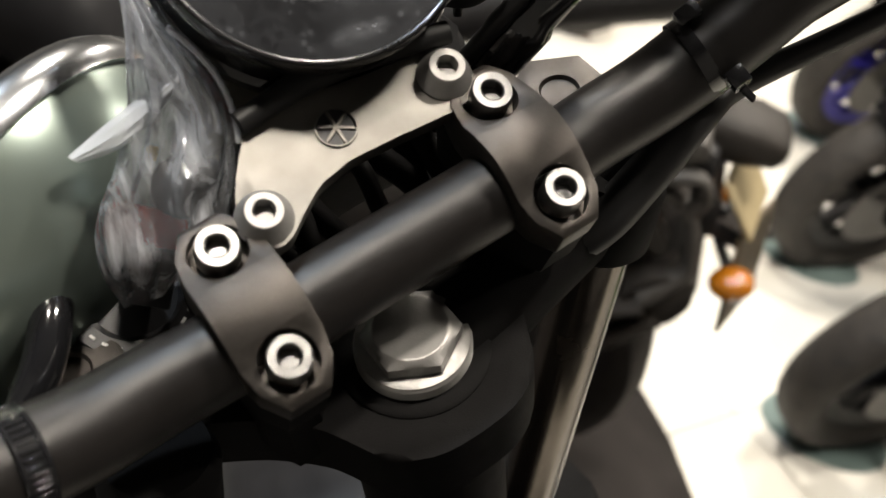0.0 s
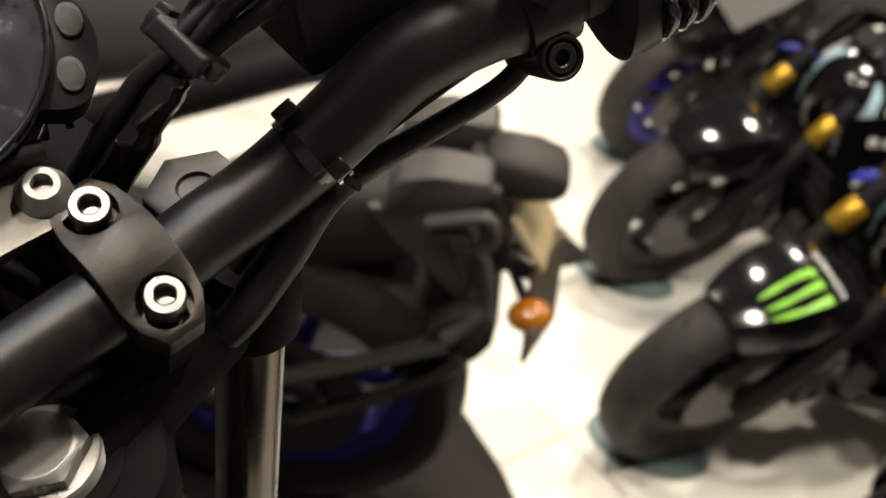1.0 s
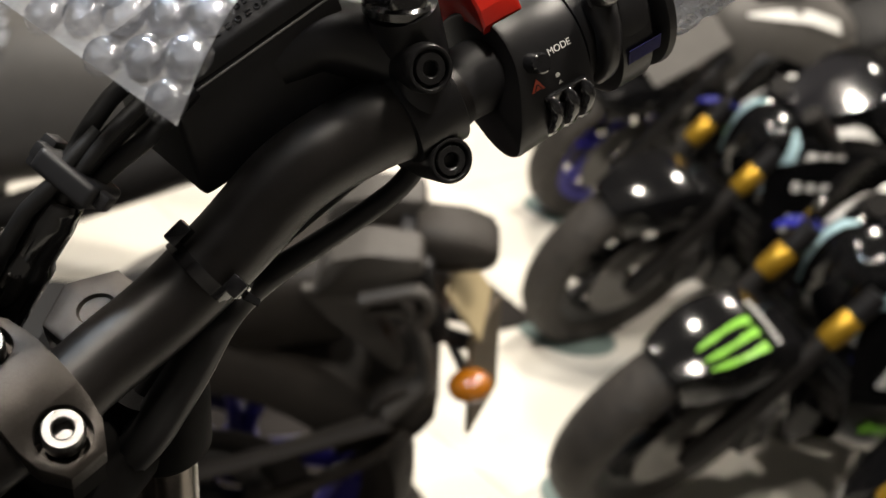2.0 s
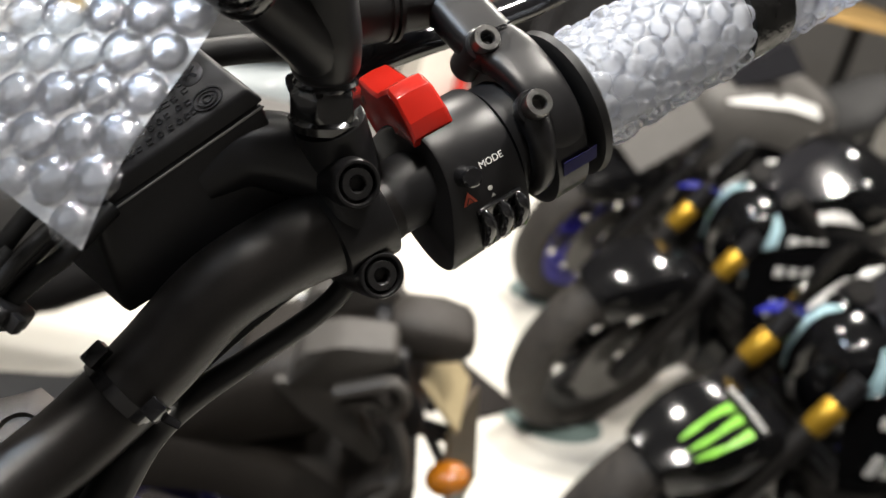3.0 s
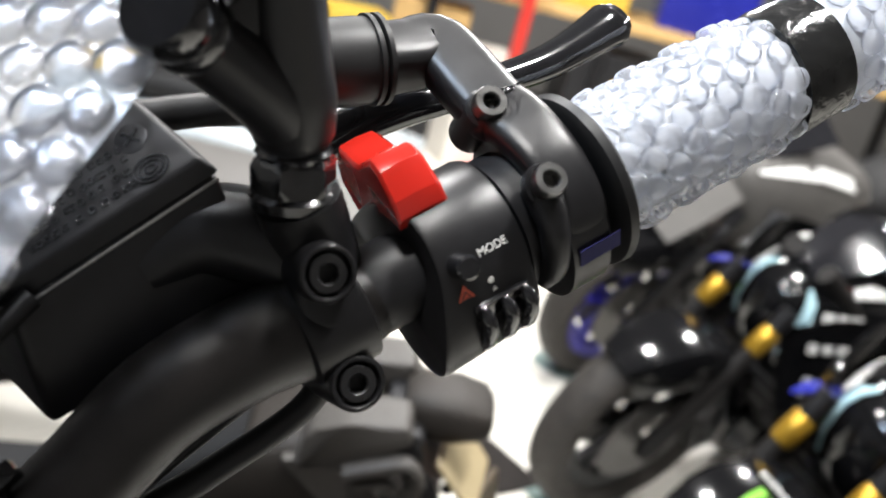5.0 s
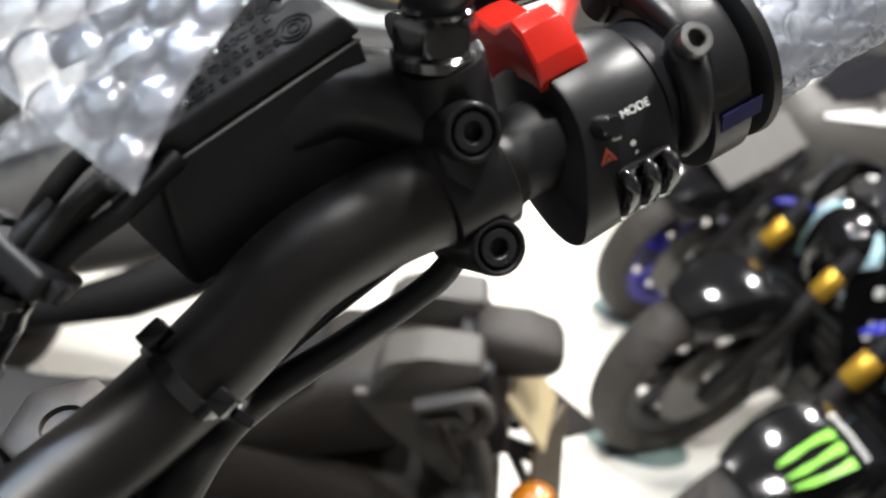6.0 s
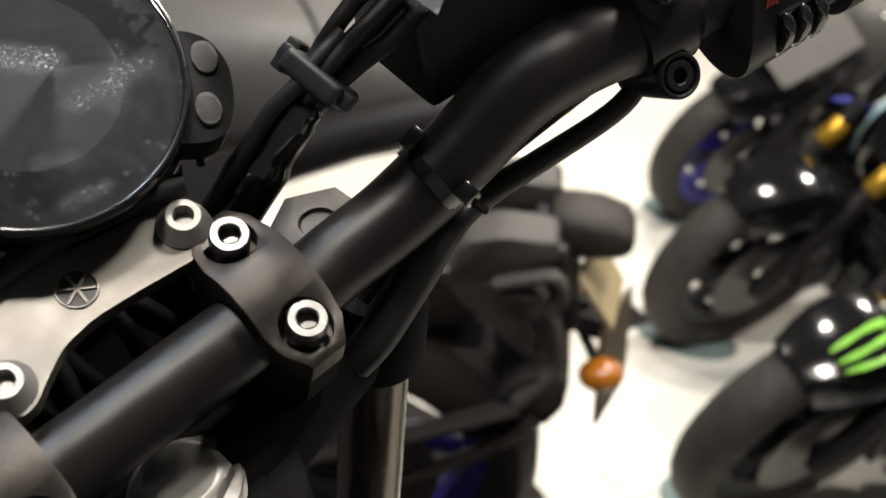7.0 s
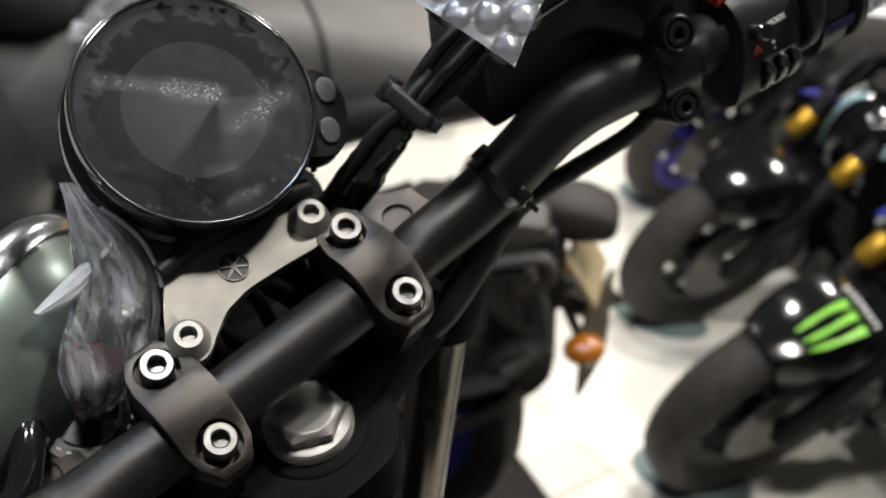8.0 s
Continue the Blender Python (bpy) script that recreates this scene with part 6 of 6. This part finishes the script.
part("seat", bm, SEAT, scooter, "thick black vinyl seat")
bm = B()
add_tube(bm, smooth_path([(0.36, -0.04, 0.829), (0.41, -0.14, 0.82), (0.45, -0.195, 0.783), (0.48, -0.217, 0.71), (0.5, -0.214, 0.62)], 5), 0.006, 8)
part("seam", bm, BLACK_RUBBER, scooter, "dark panel seam")
bm = B()
add_tube(bm, [(0.05, -0.2, 0.32), (0.26, -0.24, 0.44), (0.55, -0.24, 0.63), (0.86, -0.24, 0.78), (0.9, -0.24, 0.8)], [0.03, 0.05, 0.055, 0.055, 0.04], 20)
part("exhaust", bm, DARK_CAST, scooter, "dark exhaust canister")
for x in (-0.85, -0.16):
    wheel_set(scooter, T(x, 0, 0.24), x < 0, 0.24, 0.11, 0.16, BLACK_SATIN, False)

# loose film thrown over the middle of the scooter
drape = thing("plastic_sheet", (-0.5, 2.3, 0.61), "crumpled clear plastic film draped over the scooter", "sheet")
bm = B()
vs = []
for i in range(34):
    row = []
    for j in range(30):
        x, y = -0.17 + 0.17 * i / 33, -0.2 + 0.42 * j / 29
        top = 0.045 + 0.55 * (x + 0.17)
        if y < -0.1:
            top -= 3.0 * (y + 0.1) ** 2
        fold = 0.03 * abs(noise.noise(Vector((x * 9, y * 9, 1.0)))) + 0.02 * abs(noise.noise(Vector((x * 22, y * 22, 5.0))))
        row.append(bm.verts.new((x, y + 0.02 * noise.noise(Vector((x * 7, 3, y * 7))), top + fold)))
    vs.append(row)
for a, b in zip(vs, vs[1:]):
    for j in range(29):
        bm.faces.new((a[j], a[j + 1], b[j + 1], b[j]))
part("film", bm, BAG_FILM, drape, "", None, 25)

# ---- floor mats and tyre shade discs ----
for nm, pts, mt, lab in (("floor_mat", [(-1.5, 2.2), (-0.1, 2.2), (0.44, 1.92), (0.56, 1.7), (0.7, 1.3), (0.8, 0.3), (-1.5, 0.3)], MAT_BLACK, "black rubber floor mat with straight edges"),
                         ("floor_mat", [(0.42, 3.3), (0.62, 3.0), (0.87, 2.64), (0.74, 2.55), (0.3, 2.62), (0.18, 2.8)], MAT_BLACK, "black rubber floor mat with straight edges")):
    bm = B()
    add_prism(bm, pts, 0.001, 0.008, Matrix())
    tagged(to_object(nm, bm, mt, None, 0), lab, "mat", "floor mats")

# thin teal discs stand in for the shade under the front tyres
TYRE_SHADE = material("teal_tyre_shade", (0.16, 0.215, 0.205), 0.3, 0, 12, 0.15, 0.3, 60)
for x, y, variant in ROW:
    bm = B()
    add_prism(bm, ellipse(x - 0.02, y - 0.02, 0.15, 0.11, 32), 0.001, 0.005, Matrix(), 0.0015, 1)
    tagged(to_object("tyre_shade_disc", bm, TYRE_SHADE, None, 0), "flat teal disc painted as the shade under a front tyre", "pad", "pads under front tyres")

# ---- pale scooter in the row behind ----
PALE_PAINT = material("pale_blue_grey_paint", (0.3, 0.33, 0.34), 0.3, 0.1, 20, 0.12, coat=0.3)
pale = thing("scooter", (-0.1, 3.55, 0.0), "pale blue-grey scooter with black seat in the row behind", "scooter")
bm = B()
rings = []
for x, hw, z0, z1 in ((-0.75, 0.05, 0.3, 0.5), (-0.66, 0.16, 0.26, 0.6), (-0.4, 0.2, 0.2, 0.62), (0.0, 0.21, 0.2, 0.62), (0.3, 0.18, 0.3, 0.66), (0.5, 0.06, 0.5, 0.64)):
    rings.append([(x, y, z) for y, z in ellipse(0, (z0 + z1) / 2, hw, (z1 - z0) / 2, 28, 3)])
add_loft(bm, rings)
part("body_shell", bm, PALE_PAINT, pale)
bm = B()
rings = []
for x, hw, z0, z1 in ((-0.5, 0.06, 0.6, 0.66), (-0.42, 0.16, 0.59, 0.71), (-0.1, 0.18, 0.59, 0.72), (0.2, 0.15, 0.62, 0.75), (0.34, 0.05, 0.66, 0.73)):
    rings.append([(x, y, z) for y, z in ellipse(0, (z0 + z1) / 2, hw, (z1 - z0) / 2, 24, 2.8)])
add_loft(bm, rings)
part("seat", bm, SEAT, pale, "black vinyl seat")
for x in (-0.6, 0.25):
    wheel_set(pale, T(x, 0, 0.22), x < 0, 0.22, 0.1, 0.15, BLACK_SATIN, False)

# ---- bubble wrap ----
def dome(bm, m, r, h, seg=18):
    prof = [(r * 1.06, 0.0), (r, h * 0.2), (r * 0.97, h * 0.5), (r * 0.86, h * 0.8), (r * 0.66, h * 0.94), (r * 0.35, h * 0.99), (0, h)]
    add_lathe(bm, prof, m, seg)


# sheet that hangs over the reservoir from the wrapped mirror
def sheet_point(u, v):
    """u runs along the right edge from the hanging tip, v along the left edge; millimetres in the cockpit."""
    tip, right, left_ = Vector((120, 8.5, 76)), Vector((78, 32, 28)), Vector((-5, 79, -14))
    p = tip + right * u + left_ * v
    return p + Vector((-0.3, -0.4, 0.8)) * (4 * math.sin(3.0 * u + 0.6) + 3 * math.sin(4 * v + 1 + u) - 5.5)


def bubble_set(parent, places, film, to, radius, height, dents=0.4):
    """One object a bubble, all on a few shared meshes."""
    meshes = []
    for k in range(4):
        b = B()
        dome(b, Matrix(), radius * (0.95 + 0.035 * k), height * (0.8 + 0.12 * k))
        for v in b.verts:
            v.co += Vector((1, 0.6, 0.4)) * dents * noise.noise(v.co * 0.35 + Vector((k * 7, 0, 0)))
        ob = to_object("bubble", b, film, Matrix.Scale(0.001, 4))
        meshes.append(ob.data)
        bpy.data.objects.remove(ob)
    for i, m in enumerate(places):
        w = to @ m
        ob = new("bubble", meshes[(i * 7) % 4])
        ob.parent = parent
        ob.matrix_basis = Matrix.LocRotScale(w.translation, w.to_3x3().normalized().to_quaternion(), None)


wrap_base = Vector((0.08, 0.38, 1.36))
KW = Matrix.Translation(-wrap_base) @ COCKPIT
wrap = thing("bubble_wrap", wrap_base, "clear bubble wrap sheet draped over the mirror and reservoir", "packaging")
bm = B()
NU, NV = 30, 30
grid = [[bm.verts.new(sheet_point(1.75 * i / NU, 1.6 * j / NV + 0.03 * math.sin(9 * i / NU) * (j == 0))) for j in range(NV + 1)] for i in range(NU + 1)]
for i in range(NU):
    for j in range(NV):
        bm.faces.new((grid[i][j], grid[i + 1][j], grid[i + 1][j + 1], grid[i][j + 1]))
part("film", bm, BACK_FILM, wrap, "milky flat backing film", KW)
random.seed(5)
places = []
du, dv = 15.2 / 89, 15.2 / 80
row = 0
v = 0.09
while v < 1.55:
    u = 0.05 + (0.5 * du if row % 2 else 0)
    while u < 1.7:
        p = sheet_point(u, v)
        n = (sheet_point(u + 0.02, v) - p).cross(sheet_point(u, v + 0.02) - p).normalized()
        if n.dot(Vector((-0.3, -0.4, 0.8))) < 0:
            n = -n
        places.append(Matrix.Translation(p) @ frame_of((0, 0, 0), n).to_4x4())
        u += du
    v += dv * 0.87
    row += 1
bubble_set(wrap, places, BUBBLE_FILM, KW, 6.9, 4.0)

# grip wrapped in bubble wrap, held by black tape
gw_base = COCKPIT @ (G0 + GX * 150)
KG = Matrix.Translation(-gw_base) @ COCKPIT
gwrap = thing("grip_bubble_wrap", gw_base, "clear bubble wrap rolled round the throttle grip", "packaging")
bm = B()
random.seed(7)
add_loft(bm, [ring(103, 17), ring(104, 20), ring(150, 22), ring(181, 22), ring(185, 21), ring(206, 21), ring(210, 22.5), ring(280, 23), ring(281, 18)], True)
part("film", bm, WRAP_CORE, gwrap, "", KG)
places = []
s_ = 107.0
k = 0
while s_ < 280:
    if not 182 < s_ < 208:
        n = 14
        for j in range(n):
            a = 360 * (j + 0.5 * (k % 2)) / n + random.uniform(-2, 2) + 1.2 * k
            mm = on_housing(s_ + random.uniform(-0.6, 0.6), a, 21.6 + random.uniform(-0.3, 0.5))
            places.append(mm @ pose(0, 0, 0, random.uniform(-7, 7), random.uniform(-7, 7), 0))
    s_ += 9.0
    k += 1
bubble_set(gwrap, places, WRAP_FILM, KG, 4.6, 4.2, 0.18)
TAPE = material("black_tape", (0.012, 0.012, 0.012), 0.16, 0, 120, 0.2, 0.5, 220)
bm = B()
add_loft(bm, [ring(184, 22), ring(184.2, 24), ring(191, 24.6), ring(199, 24.2), ring(205.8, 24.2), ring(206, 22)], True)
part("tape", bm, TAPE, gwrap, "glossy black tape band", KG)

# clear bag over the key: a flat welded pouch, gathered to a neck beside the meter
bag_base = COCKPIT @ Vector((-72, 38, -56))
KB = Matrix.Translation(-bag_base) @ COCKPIT
bag = thing("plastic_bag", bag_base, "crumpled clear plastic bag pulled over the ignition key", "bag")
TO_EYE = Vector((-0.15, -0.41, 0.9))
bm = B()
random.seed(11)
edges = (((-80, 34, -50), (-60, 30, -48), 7), ((-81, 42, -34), (-43, 33, -30), 9), ((-77, 53, -27), (-36, 40, -25), 11), ((-72, 58, -22), (-30, 46, -20), 11), ((-61, 65, -16), (-25, 53, -16), 9), ((-50, 76, -9), (-22, 61, -12), 7), ((-45, 84, -5), (-22, 73, -6), 6), ((-41, 91, -1), (-25, 84, -1), 5), ((-37, 99, 4), (-28, 94, 3), 3.5), ((-34.5, 106, 8), (-29, 103, 7), 2.4))
lows = smooth_path([e[0] for e in edges], 4)
highs = smooth_path([e[1] for e in edges], 4)
deep = np.interp(np.linspace(0, 1, len(lows)), np.linspace(0, 1, len(edges)), [e[2] for e in edges])
rings = []
for i, (a_, b_) in enumerate(zip(lows, highs)):
    ring_ = []
    for j in range(48):
        a = 2 * math.pi * j / 48
        pleat = 0.22 * math.sin(5 * a + 0.16 * i) + 0.16 * math.sin(11 * a - 0.1 * i) + 0.3 * noise.noise(Vector((3.2 * math.cos(a), 3.2 * math.sin(a), 0.16 * i)))
        ring_.append((a_ + b_) / 2 + (b_ - a_) * 0.5 * math.cos(a) * (1 + 0.12 * pleat) + TO_EYE * deep[i] * math.sin(a) * (1 + pleat))
    rings.append(ring_)
add_loft(bm, rings, False)
part("bag_film", bm, KEY_BAG, bag, "", KB, 25)
bm = B()
upper = smooth_path([(-31, 77, -2), (-45, 76, -4), (-60, 74, -7), (-73, 71.5, -9)], 4)
lower = smooth_path([(-33, 73, -3), (-46, 68, -7), (-59, 66, -9), (-71, 68.5, -10)], 4)
vs = [[bm.verts.new(p.lerp(q, j / 8) + TO_EYE * (2.2 * math.sin(math.pi * j / 8) + 0.3 * math.sin(j * 2.4 + 0.5 * i))) for j in range(9)] for i, (p, q) in enumerate(zip(upper, lower))]
for a, b in zip(vs, vs[1:]):
    for j in range(8):
        bm.faces.new((a[j], a[j + 1], b[j + 1], b[j]))
part("bag_flap", bm, FLAP_FILM, bag, "stiff white folded bag corner", KB, 30)
bm = B()
weld = smooth_path([Vector(p) + TO_EYE * 7 for p in ((-27, 90, 1), (-23, 80, -3), (-21, 70, -7), (-22, 60, -12), (-25, 52, -16))], 8)
add_tube(bm, weld, [0.95 + 0.25 * (k % 2) for k in range(len(weld))], 8)
part("bag_seam", bm, SEAM_FILM, bag, "beaded shiny welded bag edge", KB)
key_base = COCKPIT @ Vector((-75, 40, -58))
KK = Matrix.Translation(-key_base) @ COCKPIT
key = thing("ignition_key", key_base, "ignition key with black head and red fob in the lock", "key")
ALONG = Vector((0.74, -0.62, -0.16)).normalized()
UPW = TO_EYE.normalized().cross(ALONG).normalized()


def facing(c):
    """A place whose x runs along the key's fob and whose z looks out of the cockpit."""
    z = ALONG.cross(UPW)
    return Matrix(((ALONG.x, UPW.x, z.x, c[0]), (ALONG.y, UPW.y, z.y, c[1]), (ALONG.z, UPW.z, z.z, c[2]), (0, 0, 0, 1)))


bm = B()
add_prism(bm, rounded([(-9, -7), (-10, 3), (-6, 8), (7, 8), (11, 3), (10, -8), (4, -11), (-4, -11)], 3, 3), -4, 3, facing((-46, 52, -24)), 1.2, 2)
part("key_head", bm, BLACK_PLASTIC, key, "black plastic key head", KK)
bm = B()
add_prism(bm, rounded([(-12, -6), (-13, 4), (-8, 7), (11, 7), (14, 3), (12, -5)], 2.5, 3), -3, 2.5, facing((-63, 47, -29)), 1.0, 2)
part("red_tag", bm, material("red_tag", (0.42, 0.02, 0.012), 0.4, 0, 60, 0.2), key, "dull red plastic tag", KK)
bm = B()
add_box(bm, (14, 24, 5), facing((-66, 38, -44)), 1.2, 2)
add_box(bm, (9, 3, 26), T(-72, 39, -48), 0.8, 1)
part("key_blade", bm, BLACK_PLASTIC, key, "dark key blade and holder", KK)
bm = B()
add_box(bm, (3.4, 4.4, 0.6), facing((-50, 62, -14)), 0.2, 1)
part("paper_tab", bm, YELLOW_PAPER, key, "small yellow paper tab", KK)

# wheel and plinth of the viewed motorcycle
wheel_set(bike, WHEEL, True, 0.30, 0.118, 0.222, BLACK_SATIN, False)
bm = B()
fender_shell(bm, WHEEL, 0.335, 0.08, 40, 150)
part("front_fender", bm, BLACK_SATIN, bike, "black front fender")
foot = AXLE.z - 0.30
bm = B()
add_prism(bm, [(-0.95, -0.9), (0.28, -0.9), (0.28, 0.72), (-0.95, 0.72)], 0.0, foot + 0.004, Matrix(), 0.01, 1)
tagged(to_object("plinth", bm, MAT_BLACK, None, 30), "low black display plinth under the motorcycle", "plinth", kind="structure")

# ---- far end of the showroom: boxes, covered stock, a red post ----
BOX_YELLOW = material("yellow_carton", (0.62, 0.42, 0.05), 0.6, 0, 15, 0.15)
PINE = material("pine_board", (0.5, 0.32, 0.12), 0.55, 0, 12, 0.2, 0.2, 80)
RED_POST = material("red_paint", (0.5, 0.03, 0.02), 0.4, 0, 20, 0.15)
COVER = material("grey_plastic_cover", (0.5, 0.54, 0.54), 0.35, 0, 9, 0.25, 0.6, 12)
WHITE_BOX = material("white_carton", (0.7, 0.66, 0.6), 0.55, 0, 10, 0.15)


def carton(at, size, mat, label, spin=0):
    bm = B()
    add_box(bm, size, Matrix.Translation((0, 0, size[2] / 2)), 0.006, 1)
    add_box(bm, (size[0] * 1.002, 0.05, 0.004), Matrix.Translation((0, 0, size[2] + 0.001)))
    ob = to_object("carton", bm, mat)
    ob.matrix_basis = Matrix.Translation(at) @ pose(0, 0, 0, 0, 0, spin)
    return tagged(ob, label, "box", "cartons at the far end")


bench = thing("workbench", (1.9, 6.1, 0), "pine-topped workbench with dark legs and shelf", "workbench")
bm = B()
add_box(bm, (3.0, 0.7, 0.05), T(0, 0, 0.88), 0.008, 1)
part("bench_top", bm, PINE, bench, "yellow pine board")
for x in (-1.42, -0.5, 0.5, 1.42):
    for y in (-0.3, 0.3):
        bm = B()
        add_box(bm, (0.06, 0.06, 0.855), T(x, y, 0.4275), 0.005, 1)
        part("leg", bm, BLACK_SATIN, bench)
bm = B()
add_box(bm, (2.9, 0.6, 0.04), T(0, 0, 0.3), 0.005, 1)
part("shelf", bm, BLACK_SATIN, bench)
post = thing("red_post", (0.93, 5.6, 0), "red painted post with a square foot", "post")
bm = B()
add_box(bm, (0.06, 0.06, 1.3), T(0, 0, 0.67), 0.006, 1)
part("upright", bm, RED_POST, post)
bm = B()
add_box(bm, (0.24, 0.24, 0.02), T(0, 0, 0.01), 0.004, 1)
part("foot", bm, RED_POST, post)
bm = B()
add_box(bm, (0.34, 0.01, 0.2), T(-0.19, 0, 1.0), 0.002, 1)
part("red_board", bm, RED_POST, post)
carton((0.1, 5.9, 0.0), (0.55, 0.4, 0.42), BLACK_PLASTIC, "black plastic crate on the floor", 8)
carton((0.1, 5.9, 0.424), (0.34, 0.3, 0.2), BOX_YELLOW, "yellow carton on a black crate", 14)
carton((0.52, 5.95, 0.0), (0.36, 0.34, 0.55), BLACK_PLASTIC, "black plastic crate on the floor", -6)
carton((0.5, 5.95, 0.554), (0.4, 0.3, 0.2), PINE, "brown carton on a black crate", -4)
carton((0.78, 5.75, 0.0), (0.3, 0.34, 0.3), WHITE_BOX, "white carton on the floor", 20)
carton((0.8, 5.75, 0.304), (0.26, 0.3, 0.3), WHITE_BOX, "white carton stacked on another", 4)
carton((1.3, 6.1, 0.905), (0.4, 0.3, 0.3), BOX_YELLOW, "yellow carton on the workbench", 5)
carton((1.95, 6.1, 0.905), (0.5, 0.36, 0.5), BLUE_PAINT, "blue carton on the workbench", -8)
carton((1.5, 6.0, 0.32), (0.5, 0.4, 0.4), BLACK_PLASTIC, "black crate on the lower shelf", 3)
carton((-0.95, 5.4, 0.0), (0.3, 0.24, 0.22), BOX_YELLOW, "yellow carton on the floor", 24)
carton((-0.5, 6.3, 0.0), (0.6, 0.5, 0.75), BLACK_PLASTIC, "tall black crate on the floor", 10)
bm = B()
random.seed(21)
rows = []
for i in range(13):
    row = []
    for j in range(11):
        u, v = i / 12 * 2 - 1, j / 10 * 2 - 1
        edge = max(abs(u), abs(v))
        z = 0.46 * (1 - edge ** 6) + 0.05 * noise.noise(Vector((u * 3, v * 3, 2))) * (1 - edge)
        row.append((0.42 * u, 0.36 * v, max(0.002, z)))
    rows.append(row)
shell(bm, Matrix(), rows, 0.006)
ob = to_object("covered_stock", bm, COVER)
ob.location = (-0.1, 5.0, 0)
tagged(ob, "stock under a crumpled grey plastic cover", "covered goods")

# ---- floor tiles, one object each on one shared mesh ----
bm = B()
add_box(bm, (0.597, 0.597, 0.012), T(0, 0, -0.006), 0.0015, 1)
tile_ob = to_object("tile", bm, FLOOR)
tile_mesh = tile_ob.data
bpy.data.objects.remove(tile_ob)
tile_turn = pose(0, 0, 0, 0, 0, 42)
TILE_AT = Vector((0.715, 1.856, 0)) + tile_turn.to_3x3() @ Vector((0.3, 0.3, 0))
for i in range(-15, 16):
    for j in range(-15, 16):
        at = TILE_AT + tile_turn.to_3x3() @ Vector((0.6 * i, 0.6 * j, 0))
        if not (-3.9 < at.x < 5.9 and -2.4 < at.y < 8.4):
            continue
        mesh = tile_mesh
        if not (-3.07 < at.x < 5.07 and -1.57 < at.y < 7.57):
            # cut where the walls stand
            b = B()
            b.from_mesh(tile_mesh)
            b.transform(Matrix.Translation(at) @ tile_turn)
            for co, no in (((-3.5, 0, 0), (-1, 0, 0)), ((5.5, 0, 0), (1, 0, 0)), ((0, -2, 0), (0, -1, 0)), ((0, 8, 0), (0, 1, 0))):
                bmesh.ops.bisect_plane(b, geom=b.verts[:] + b.edges[:] + b.faces[:], plane_co=co, plane_no=no, clear_outer=True)
            if len(b.faces) < 3:
                b.free()
                continue
            b.transform((Matrix.Translation(at) @ tile_turn).inverted())
            mesh = bpy.data.meshes.new("tile")
            b.to_mesh(mesh)
            b.free()
            if not mesh.materials:
                mesh.materials.append(FLOOR)
        t_ = new("tile", mesh)
        t_.parent = floor_slab
        t_.matrix_basis = Matrix.Translation(at) @ tile_turn
